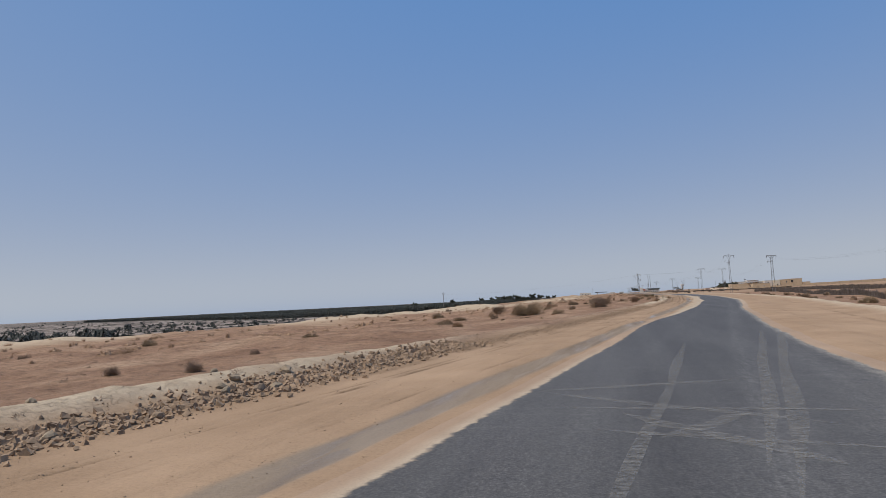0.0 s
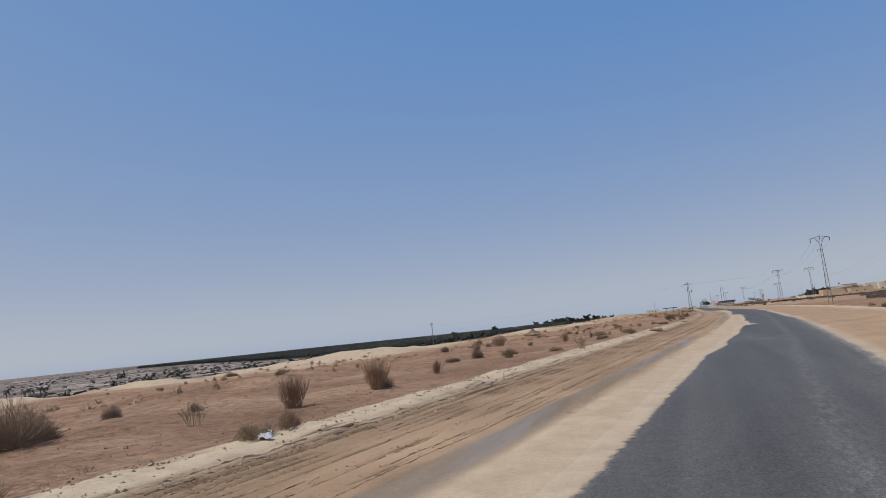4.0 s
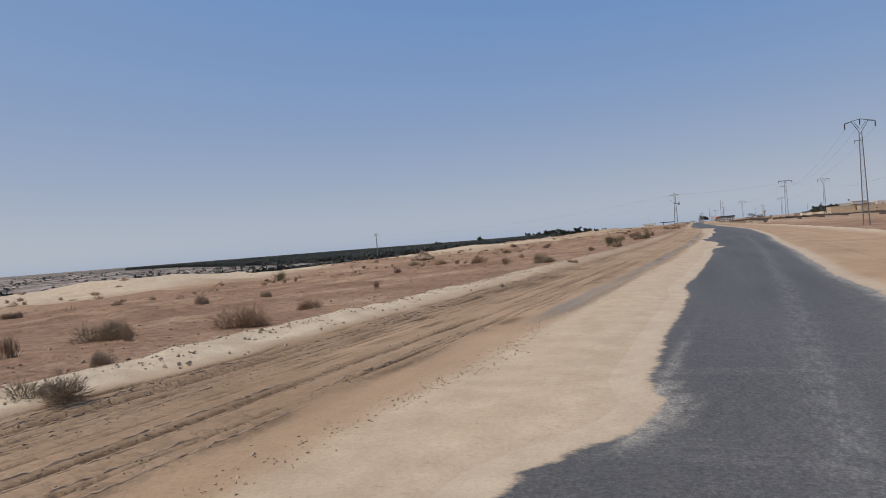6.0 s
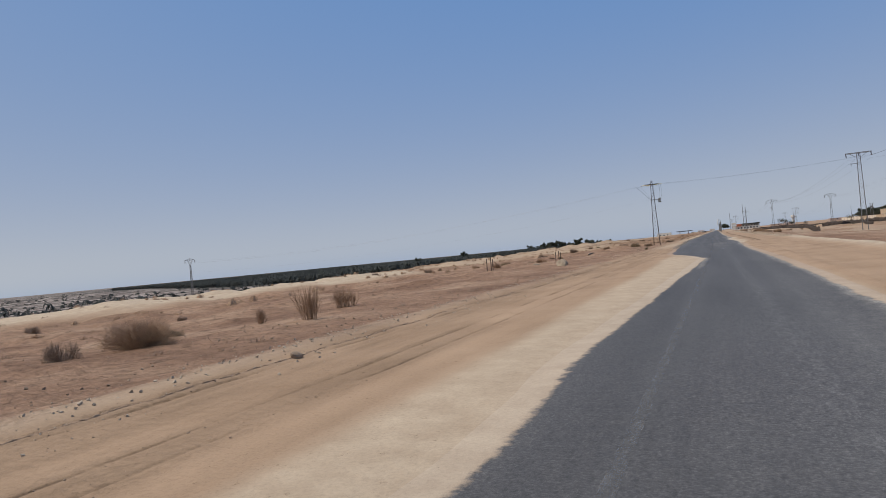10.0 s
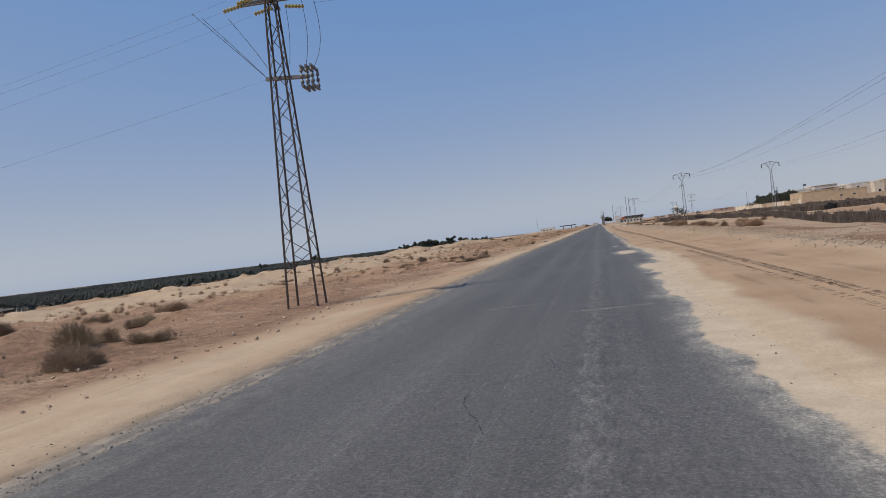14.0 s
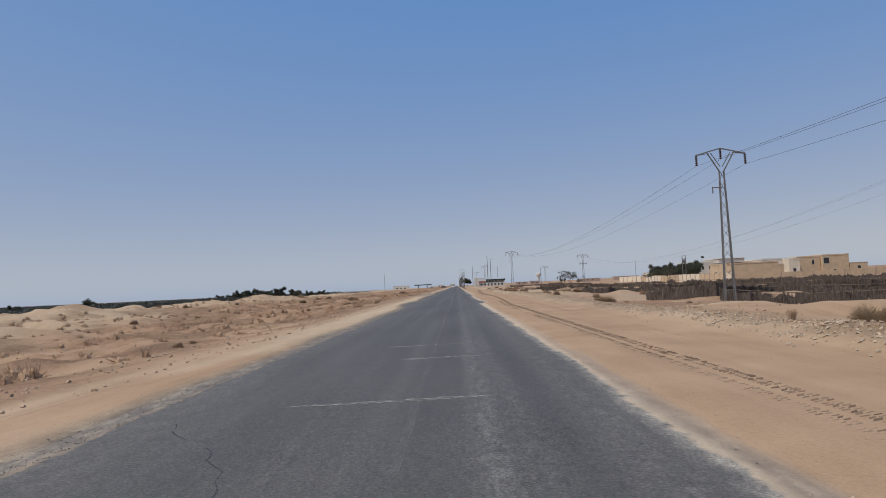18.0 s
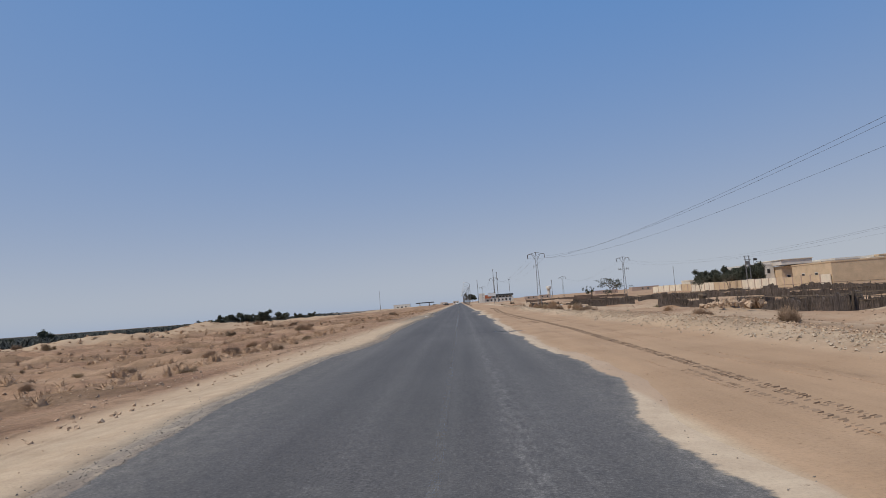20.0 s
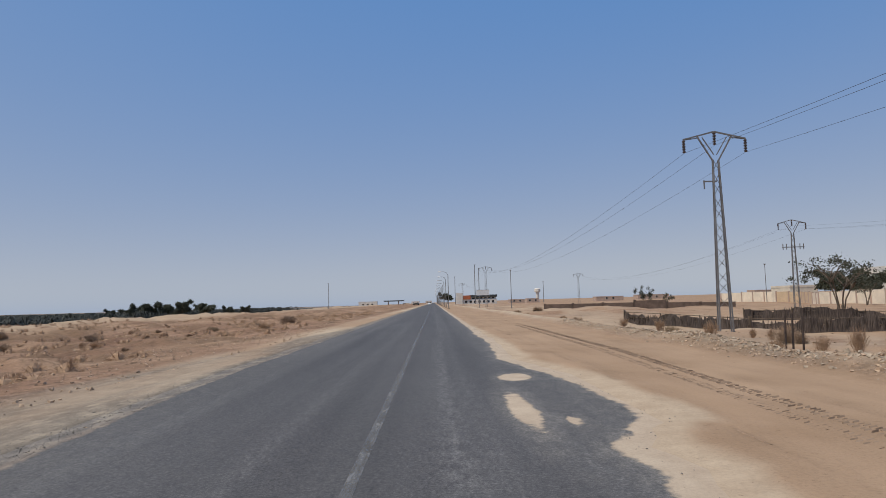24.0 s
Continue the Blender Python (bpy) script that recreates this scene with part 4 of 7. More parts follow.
def shrub(x, y, kind, h, k=None):
    """One desert shrub; kind b: upright broom, r: round cushion."""
    r = random.Random(int(x * 31 + y * 17))
    k = r.randrange(20) if k is None else k
    z = ground_height(x, y)
    if kind == "b":
        me, name = BROOMS[k % len(BROOMS)], "broom_bush"
        sc, label = h / 1.0, ("dry upright broom bush with bare brown switches on sand" if k % len(BROOMS) % 4 != 2 else "greenish upright broom bush growing from sand")
    else:
        sort, tall = (BIG_CUSHIONS, 1.1) if h > 0.7 else (CUSHIONS, 0.55)
        me, name = sort[k % len(sort)], "cushion_shrub"
        sc, label = h / tall, ("low grey cushion shrub of dry twigs on sand", "low brown cushion shrub of dry twigs on sand", "low olive cushion shrub of twigs on sand")[k % len(sort) % 3]
        if h > 0.7:
            label = label.replace("low", "wide waist-high")
    ob = new(name, me)
    ob.matrix_world = pose(x, y, z - 0.03, 0, 0, r.uniform(0, 360)) @ Matrix.Diagonal((sc, sc, sc, 1))
    return tagged(ob, label, "shrub", "desert shrubs")


SHRUBS_LEFT_1 = [
    (-31.1, 15.0, "r", 0.43), (-33.4, 14.9, "r", 0.35), (-33.0, 21.3, "r", 0.31), (-35.3, 30.2, "r", 0.41),
    (-22.0, 70.5, "r", 1.48), (-27.9, 58.3, "r", 1.44), (-22.3, 89.7, "r", 1.08), (-25.8, 95.0, "r", 1.06),
    (-15.2, 84.0, "b", 0.76), (-18.6, 96.5, "b", 0.95), (-17.5, 98.7, "b", 1.25, 1), (-17.0, 102.4, "b", 1.35, 1), (-14.4, 94.0, "r", 0.4), (-28.6, 90.0, "r", 0.89),
    (-15.0, 89.3, "r", 0.40), (-14.2, 93.1, "r", 0.36), (-24.2, 99.4, "r", 0.59), (-21.8, 100.2, "r", 0.37),
    (-17.1, 107.7, "b", 0.77), (-20.2, 122.1, "b", 1.04), (-21.7, 94.4, "r", 1.36), (-16.2, 114.7, "b", 0.79),
    (-12.4, 112.9, "b", 1.0, 6), (-17.2, 119.4, "r", 0.39), (-14.4, 117.4, "r", 0.36), (-21.0, 129.7, "b", 1.25),
    (-16.4, 130.7, "b", 0.95), (-13.7, 128.9, "r", 0.39), (-15.0, 136.5, "r", 0.62), (-18.3, 128.1, "b", 0.45),
    (-24.7, 128.3, "r", 0.57), (-19.7, 116.3, "r", 0.40), (-57.3, 145.5, "r", 1.14), (-12.8, 138.2, "r", 0.61),
    (-14.0, 136.3, "b", 0.49), (-10.3, 131.8, "r", 0.40),
]
SHRUBS_LEFT_2 = [
    (-12.0, 134.1, "r", 0.34), (-13.2, 141.5, "r", 0.37), (-14.3, 147.4, "b", 0.45), (-23.2, 148.7, "r", 0.56),
    (-13.6, 161.9, "b", 0.70), (-15.2, 134.8, "b", 0.62), (-12.0, 163.9, "r", 0.53), (-11.0, 159.6, "r", 0.52),
    (-8.7, 155.5, "r", 0.25), (-15.6, 173.3, "b", 0.73), (-11.6, 191.7, "b", 1.25, 2), (-36.7, 173.0, "b", 1.26),
    (-21.1, 163.7, "r", 0.42), (-10.6, 174.2, "r", 0.42), (-9.3, 178.9, "r", 0.59), (-10.4, 182.5, "r", 0.33),
    (-11.7, 195.3, "b", 1.3, 1), (-11.0, 193.8, "b", 1.11, 2), (-8.9, 203.8, "b", 0.95, 2), (-9.3, 203.3, "b", 0.75, 2), (-9.7, 202.2, "r", 0.55, 0), (-10.0, 210.3, "r", 0.6), (-9.0, 207.6, "r", 0.38), (-11.3, 215.3, "r", 0.5), (-9.8, 220.6, "b", 1.05, 1), (-12.5, 239.4, "b", 1.1), (-11.1, 223.8, "b", 0.93),
    (-9.1, 219.7, "b", 0.98), (-9.4, 218.3, "b", 0.66), (-12.0, 229.4, "r", 0.90), (-12.5, 227.9, "r", 0.52),
    (-13.4, 235.6, "b", 0.73), (-10.7, 234.5, "b", 1.44), (-10.6, 216.5, "r", 0.58), (-12.8, 217.2, "r", 0.41),
    (-26.2, 232.7, "r", 0.52), (-33.4, 237.4, "r", 0.80), (-18.1, 277.4, "r", 0.58), (-15.8, 277.9, "r", 0.35),
    (-15.0, 286.1, "r", 0.44), (-15.4, 280.2, "r", 0.57),
]
SHRUBS_LEFT_3 = [
    (-29.9, 285.4, "r", 0.66), (-21.4, 304.5, "r", 0.97), (-22.0, 327.9, "r", 0.92), (-17.1, 332.0, "r", 0.78),
    (-7.1, 296.4, "b", 0.46), (-9.0, 292.2, "r", 0.17), (-11.1, 320.6, "r", 0.76), (-15.7, 328.6, "r", 0.51),
    (-16.5, 364.5, "r", 0.75), (-8.4, 352.5, "r", 0.52), (-19.7, 360.1, "r", 0.58), (-16.4, 367.8, "r", 0.66),
    (-9.4, 364.6, "r", 0.57), (-20.7, 384.5, "r", 0.82), (-29.5, 396.3, "r", 0.85), (-7.4, 388.4, "r", 0.51),
    (-34.2, 423.7, "r", 1.07), (-15.9, 395.5, "r", 0.44), (-13.1, 393.7, "r", 0.35), (-7.7, 384.2, "r", 0.24),
    (-14.3, 477.6, "r", 0.51), (-15.2, 467.1, "r", 0.34), (-18.0, 464.2, "r", 0.33), (-14.6, 482.3, "r", 0.53),
    (-10.3, 480.4, "r", 0.34), (-19.7, 518.0, "r", 1.14), (-8.8, 494.3, "b", 0.36), (-27.5, 521.9, "r", 0.80),
    (-9.8, 522.0, "r", 0.38), (-29.3, 557.6, "r", 0.90), (-28.0, 543.6, "r", 0.82), (-43.0, 574.1, "r", 1.05),
    (-34.7, 558.2, "r", 1.18),
]
CUSHIONS_FIRST = [
    (-32.1, 46.0, 0.34), (-27.6, 44.2, 0.20), (-26.3, 44.1, 0.18), (-32.7, 52.4, 0.53), (-30.1, 54.6, 0.48), (-25.0, 44.3, 0.18), (-26.4, 47.8, 0.18),
    (-24.7, 56.3, 0.61), (-24.7, 50.2, 0.20), (-31.2, 59.7, 0.63), (-43.0, 83.7, 0.94), (-31.4, 64.5, 0.43), (-32.9, 72.0, 1.12), (-33.8, 51.8, 0.21),
    (-37.0, 52.7, 0.24), (-48.9, 82.0, 0.48), (-27.6, 64.5, 0.41), (-8.8, 318.1, 0.72), (-9.4, 320.9, 0.45), (-16.1, 328.4, 0.5), (-21.0, 332.0, 0.5),
]
CUSHIONS_MIDDLE = [
    (-15.1, 360.5, 0.51), (-9.6, 354.7, 0.25), (-10.6, 357.4, 0.28), (-11.4, 359.6, 0.36), (-8.0, 355.0, 0.44), (-8.0, 355.7, 0.46), (-7.9, 356.6, 0.40),
    (-17.7, 366.2, 0.38), (-18.7, 370.1, 0.50), (-20.9, 380.0, 0.54), (-12.2, 364.6, 0.33), (-11.4, 364.0, 0.42), (-20.5, 383.7, 0.39), (-34.1, 409.6, 0.93),
    (-35.6, 392.5, 0.64), (-36.5, 395.0, 0.53), (-8.7, 360.8, 0.18), (-37.0, 391.4, 0.38), (-15.6, 367.5, 0.28), (-11.4, 370.7, 0.26), (-18.6, 387.5, 0.41),
    (-9.9, 378.6, 0.32), (-14.1, 385.4, 0.29), (-35.3, 385.7, 0.46),
]
CUSHIONS_LATE = [
    (-17.8, 479.2, 0.45), (-12.0, 471.4, 0.50), (-13.0, 470.8, 0.49), (-13.5, 463.9, 0.35), (-12.7, 461.7, 0.21), (-14.9, 459.7, 0.32), (-51.5, 517.4, 0.95),
    (-59.8, 523.8, 0.84), (-46.5, 530.8, 0.63), (-20.2, 516.3, 0.57), (-11.0, 483.3, 0.28), (-9.3, 469.9, 0.40), (-30.5, 522.9, 0.72), (-9.9, 460.8, 0.30), (-27.7, 478.2, 0.29),
]
CUSHIONS_LAST = [
    (-35.6, 574.7, 0.89), (-29.7, 565.8, 0.76), (-35.6, 571.8, 0.72), (-36.9, 570.0, 0.71), (-26.3, 549.6, 0.86), (-16.4, 544.4, 0.46), (-25.7, 555.5, 0.42),
    (-30.1, 578.1, 0.90), (-21.1, 560.4, 0.33), (-19.7, 559.0, 0.53), (-43.6, 575.2, 1.10), (-17.1, 597.6, 1.25), (-13.6, 573.8, 0.65), (-30.4, 586.9, 0.50),
    (-23.7, 577.4, 0.36), (-20.1, 581.1, 0.59), (-43.2, 580.0, 0.50), (-14.1, 551.0, 0.26), (-16.7, 565.8, 0.29),
]
for x, y, h in (*CUSHIONS_FIRST, *CUSHIONS_MIDDLE, *CUSHIONS_LATE, *CUSHIONS_LAST):
    shrub(x, y, "r", h)
SHRUBS_RIGHT = [(11.2, 521.3, "b", 0.95), (11.4, 520.1, "b", 1.0), (9.8, 515.9, "b", 1.1), (11.6, 530.1, "b", 0.8), (11.5, 547.2, "b", 1.0), (10.7, 556.6, "b", 0.9), (12.7, 543.6, "b", 0.8),
                (9.6, 513.3, "b", 0.9), (11.0, 505.4, "b", 0.85), (10.8, 501.1, "r", 0.4), (10.3, 525.4, "b", 0.7), (10.2, 492.1, "b", 0.9), (9.8, 487.4, "r", 0.5), (10.2, 507.7, "r", 0.8),
                (10.3, 393.9, "b", 1.0), (9.9, 394.9, "b", 0.8), (9.7, 390.3, "b", 1.0), (9.8, 399.5, "b", 0.7), (10.6, 389.9, "b", 1.1), (21.7, 411.0, "r", 1.1)]
SHRUBS_RIGHT += [(9.3 + 0.21 * k % 2.3, 385.5 + 1.25 * k, "rbr"[k % 3], 0.5 + 0.07 * (k * 5 % 6)) for k in range(14)]
SHRUBS_RIGHT += [(10.2 + 0.37 * k % 2.9, 496.0 + 2.2 * k, "rbb"[k % 3], 0.5 + 0.08 * (k * 5 % 6)) for k in range(26)]
SHRUBS_RIGHT += [(float(road_x(45 + 7 * k)) + 10.5 + 1.3 * (k * 3 % 5), 45 + 7 * k, "r", 0.4 + 0.08 * (k * 5 % 6)) for k in range(18)]
SHRUBS_RIGHT += [(9.8 + 0.5 * (k * 3 % 4), 355 + 2.7 * k, "rrb"[k % 3], 0.45 + 0.07 * (k * 5 % 6)) for k in range(11)]
for row in (*SHRUBS_LEFT_1, *SHRUBS_LEFT_2, *SHRUBS_LEFT_3, *SHRUBS_RIGHT):
    shrub(*row)

wild = random.Random(5)
placed = 0
while placed < 64:
    y = wild.uniform(20, 590)
    d = -8.5 - 34 * wild.random()**1.1
    x = d + float(road_x(y))
    if fbm(x, y, 16, 81) < 0.46:
        continue
    shrub(x, y, "b" if (wild.random() < 0.3 and 60 < y < 260) else "r", wild.uniform(0.22, 0.62))
    placed += 1
for _ in range(22):
    y = wild.uniform(112, 250)
    shrub(float(road_x(y)) - 9.5 - 30 * wild.random()**0.9, y, wild.choice("rrb"), wild.uniform(0.38, 0.72))
for _ in range(44):
    y = wild.uniform(365, 600)
    shrub(9.6 + 9 * wild.random()**1.7, y, wild.choice("rrb"), wild.uniform(0.35, 0.75))


def scatter_scrub():
    """Small tufts too many to count, out to the dunes and the valley."""
    r = random.Random(11)
    m = Mesh()
    pts = []
    while len(pts) < 5600:
        y = r.uniform(-10, 760) if r.random() < 0.55 else r.uniform(290, 620)
        d = -8.0 - 110 * r.random()**2.2 if r.random() < 0.7 else 9.5 + 60 * r.random()**1.6
        x = d + float(road_x(y))
        if float(fbm(x, y, 20, 85)) > 0.42:
            pts.append((x, y, d))
    zs = zones(np.array([p[0] for p in pts]), np.array([p[1] for p in pts]))[0]
    for (x, y, d), z in zip(pts, zs):
        s = r.uniform(0.06, 0.2) * (1 + min(abs(d), 120) / 60)
        for _ in range(32):
            a, e = r.uniform(0, 6.28), r.uniform(0.15, 1.3)
            p = Vector((x + r.gauss(0, 0.42) * s, y + r.gauss(0, 0.42) * s, z - 0.02))
            twig(m, p, p + Vector((math.cos(a) * math.cos(e), math.sin(a) * math.cos(e), math.sin(e))) * s * r.uniform(0.5, 1.0), 0.014 * s + 0.0016)
    tagged(new("scrub", m.data("scrub", M_TWIG_GREY)), "scattered dry tufts and low scrub over the desert", "scrub", kind="stuff")


scatter_scrub()

def scatter_cushions():
    """Rounded cushion shrubs past counting, over the dunes and the far side of the plain."""
    r = random.Random(17)
    m = Mesh()
    pts = []
    while len(pts) < 3300:
        y = r.uniform(20, 640) if r.random() < 0.38 else r.uniform(325, 640)
        d = -9 - 52 * r.random()**1.15 if y > 330 else -24 - 40 * r.random()
        x = d + float(road_x(y))
        if float(fbm(x, y, 9, 87)) > 0.47:
            pts.append((x, y))
    zs = zones(np.array([p[0] for p in pts]), np.array([p[1] for p in pts]))[0]
    for (x, y), z in zip(pts, zs):
        h, w = r.uniform(0.16, 0.5), r.uniform(0.22, 0.6)
        o = Vector((x, y, z - 0.04))
        ring = [o + Vector((math.cos(a) * w * 0.6 * r.uniform(0.8, 1.1), math.sin(a) * w * 0.6 * r.uniform(0.8, 1.1), 0)) for a in (0, 1, 2, 3, 4, 5.2)]
        top = [o + (p - o) * 0.6 + Vector((0, 0, h * r.uniform(0.35, 0.55))) for p in ring]
        m.add(ring + top + [o + Vector((0, 0, h * 0.75))], [(i, (i + 1) % 6, 6 + (i + 1) % 6, 6 + i) for i in range(6)] + [(6 + i, 6 + (i + 1) % 6, 12) for i in range(6)])
        for _ in range(44):
            a, e = r.uniform(0, 6.28), math.asin(r.uniform(0.05, 1))
            k = Vector((math.cos(a) * math.cos(e) * w, math.sin(a) * math.cos(e) * w, math.sin(e) * h))
            twig(m, o + k * 0.5, o + k * r.uniform(0.9, 1.2) + Vector((r.uniform(-0.06, 0.06), r.uniform(-0.06, 0.06), 0.02)), 0.012)
    tagged(new("low_shrubs", m.data("low_shrubs", M_TWIG)), "many small rounded brown shrubs over the sandy dunes", "shrubs", kind="stuff")


scatter_cushions()

# ---- stones ----


def stone_verts(r, s):
    """An uneven six-sided lump."""
    return [Vector((x * r.uniform(0.5, 1), y * r.uniform(0.5, 1), z * r.uniform(0.35, 0.8))) * s * r.uniform(0.5, 0.9) for z in (-1, 1) for x, y in ((-1, -0.85), (1, -0.85), (1, 0.85), (-1, 0.85))]


STONE_FACES = [(3, 2, 1, 0), (4, 5, 6, 7), (0, 1, 5, 4), (1, 2, 6, 5), (2, 3, 7, 6), (3, 0, 4, 7)]


def rubble(name, label, count, place, sizes, material, seed, small=3):
    r = random.Random(seed)
    m = Mesh()
    pts = [place(r) for _ in range(count)]
    xs, ys = np.array([p[0] for p in pts]), np.array([p[1] for p in pts])
    xs = xs + road_x(ys)
    zs = zones(xs, ys)[0]
    zs = np.where(np.abs(xs - road_x(ys)) < 4.0, np.maximum(zs, 0.0), zs)
    for x, y, z in zip(xs, ys, zs):
        s = sizes[0] + (sizes[1] - sizes[0]) * r.random()**small
        turn = Euler((r.uniform(-0.7, 0.7), r.uniform(-0.7, 0.7), r.uniform(0, 6.28))).to_matrix()
        m.add([turn @ v + Vector((x, y, z + s * 0.15)) for v in stone_verts(r, s)], STONE_FACES)
    tagged(new(name, m.data(name, material)), label, "stones", kind="stuff")


def bank_mid(y):
    return float(np.interp(y, BANK_Y, BANK_D))


def on_left_bank(r):
    return (bank_mid(0) + 0.95 + r.gauss(0, 0.36), r.uniform(-3, 21))


def on_left_bank_beyond(r):
    y = r.uniform(18, 66)
    return (bank_mid(y) + 0.85 + r.gauss(0, 0.34), y)


def along_left_bank(r):
    y = r.uniform(40, 262)
    return (bank_mid(y) + r.gauss(0, 0.6), y)


def on_pale_bank(r):
    y = r.uniform(84, 150)
    return (bank_mid(y) + r.gauss(0, 0.4), y)


def on_right_bank(r):
    return (8.3 + 3.0 * r.betavariate(1.6, 2.4), r.uniform(305, 560))


def at_road_edge(r):
    y = r.uniform(285, 560)
    return (float(np.interp(y, DRIFT_Y, DRIFT_D)) - 0.02 - abs(r.gauss(0, 0.3)), y) if r.random() < 0.95 else (float(np.interp(y, EDGE_Y, EDGE_D)) + 0.1 + abs(r.gauss(0, 0.2)), y)


def anywhere(r):
    y = r.uniform(0, 560)
    return ((-3 - 16 * r.random()**1.3) if r.random() < 0.7 else (3 + 12 * r.random()), y)


rubble("rubble", "brown and cream rubble heaped along the roadside bank", 9000, on_left_bank, (0.010, 0.10), M_BROWN, 1)
rubble("rubble", "small brown rubble along the roadside bank", 14000, on_left_bank_beyond, (0.006, 0.04), M_BROWN, 11)
rubble("rubble", "cream chips of stone along the sandy bank", 12000, along_left_bank, (0.005, 0.04), M_CHIP, 2)
rubble("rubble", "grey-brown lumps of stone on the sandy bank", 900, on_pale_bank, (0.010, 0.055), M_RUBBLE, 12, 2.4)
rubble("rubble", "pale rubble along the bank beyond the sand track", 34000, on_right_bank, (0.008, 0.062), M_RUBBLE, 3, 2.6)


def on_pale_crest(r):
    y = r.uniform(300, 560)
    return (float(np.interp(y, BERM_Y, BERM_D)) - 0.1 + r.gauss(0, 0.42), y)


rubble("rubble", "cream chips and pale stones along the crest of the bank", 20000, on_pale_crest, (0.007, 0.065), M_CHIP, 13, 2.4)

RUT_LINES = ((-3.24, 0.25), (-3.76, 0.25), (-5.36, 0.35), (-5.36, 0.35), (-5.6, 0.35), (-5.48, 0.35), (-4.75, 0.95))


def along_ruts(r):
    y = r.uniform(70, 155) if r.random() < 0.68 else r.uniform(0, 262)
    line, f = r.choice(RUT_LINES)
    return (line + (float(fbm(3.0, y, 18, 33)) - 0.5) * 0.9 * f + r.choice((-0.1, 0.1, 0.0)) + r.gauss(0, 0.035), y)


def rut_ridges(name, label, rows, seed):
    """Broken ridges of soil that wheels have pushed up along the track: offset, sway, first y, last y, height, share."""
    r = random.Random(seed)
    m = Mesh()
    for line, sway, y0, y1, high, share in rows:
        ys = np.arange(y0, y1, 0.055)
        keep = fbm(ys * 0 + line * 7, ys, 2.6, 105)
        xs = road_x(ys) + line + (fbm(ys * 0 + 3.0, ys, 18, 33) - 0.5) * 0.9 * sway + (fbm(ys * 0 + line * 3, ys, 0.7, 106) - 0.5) * 0.11
        zs = zones(xs, ys)[0]
        last = None
        for x, y, z, k in zip(xs, ys, zs, keep):
            if k > share + r.uniform(-0.05, 0.05):
                last = None
                continue
            h, w = high * r.uniform(0.1, 1.1) * min(1.0, (share - k) * 14 + 0.3), r.uniform(0.014, 0.034)
            top = x + r.uniform(-0.4, 0.4) * w
            first = len(m.v)
            m.v += [(x - w, y, z - 0.012), (top - 0.3 * w, y + r.uniform(-0.03, 0.03), z + h), (top + 0.25 * w, y + r.uniform(-0.03, 0.03), z + h * r.uniform(0.6, 1.0)), (x + w, y, z - 0.012)]
            if last is not None:
                m.f += [(last + i, last + i + 1, first + i + 1, first + i) for i in range(3)]
            last = first
    tagged(new(name, m.data(name, M_RIDGE, smooth=False)), label, "wheel ruts", kind="stuff")


rut_ridges("rut_ridges", "crumbling brown soil ridges along the wheel ruts of the sand track",
           [(-5.72, 0.35, 70, 158, 0.018, 0.54), (-5.5, 0.35, 40, 258, 0.022, 0.60), (-5.28, 0.35, 80, 158, 0.02, 0.58), (-5.06, 0.35, 84, 156, 0.016, 0.56), (-4.88, 0.4, 84, 150, 0.016, 0.54),
            (-4.36, 0.3, 86, 150, 0.016, 0.54), (-3.9, 0.25, 84, 200, 0.018, 0.5), (-3.66, 0.25, 90, 150, 0.014, 0.5), (-3.32, 0.25, 84, 210, 0.016, 0.5), (-3.12, 0.3, 90, 150, 0.016, 0.56), (-2.98, 0.3, 95, 150, 0.014, 0.52),
            (-4.7, 0.95, 262, 292, 0.02, 0.55), (-4.95, 0.9, 262, 290, 0.02, 0.55), (-4.5, 0.9, 262, 288, 0.016, 0.5)], 21)
rut_ridges("rut_ridges", "thin broken sand ridges beside the lorry tracks", [(4.3, 0.3, 440, 528, 0.016, 0.52), (6.45, 0.3, 400, 545, 0.018, 0.54), (6.1, 0.3, 330, 470, 0.016, 0.48), (5.75, 0.4, 300, 500, 0.014, 0.42)], 22)
rubble("clods", "crumbs of turned soil along the wheel ruts", 34000, along_ruts, (0.004, 0.018), M_CLOD, 6)


def beside_gully(r):
    y = r.uniform(95, 216)
    return (-2.12 + r.gauss(0, 0.13) + 0.25 * math.sin(y * 0.9) * r.random(), y)


rubble("clods", "crumbled drying mud beside the wet gully", 9000, beside_gully, (0.005, 0.019), M_RUBBLE, 7, 2)
rubble("gravel", "loose grey gravel along the broken asphalt edge", 36000, at_road_edge, (0.005, 0.018), M_GRAVEL, 4)


def on_left_plain(r):
    y = r.uniform(270, 590)
    return (-5.5 - 24 * r.random()**1.5, y)


def on_early_plain(r):
    y = r.uniform(20, 275)
    return (-7.6 - 16 * r.random()**1.6, y)


rubble("pebbles", "brown clods and small stones over the stony soil", 9000, on_early_plain, (0.006, 0.05), M_CLOD, 14, 2.6)


def on_right_plain(r):
    return (9.4 + 13 * r.random()**1.4, r.uniform(330, 565))


rubble("debris", "stones, clods and broken dry stalks over the sandy hummocks", 9000, on_right_plain, (0.008, 0.065), M_CLOD, 15, 2.4)
rubble("pebbles", "stones and crumbs strewn over the sandy plain", 20000, on_left_plain, (0.008, 0.075), M_RUBBLE, 9, 2.4)
rubble("pebbles", "small stones and clods lying on the sand", 5200, anywhere, (0.005, 0.024), M_RUBBLE, 5)


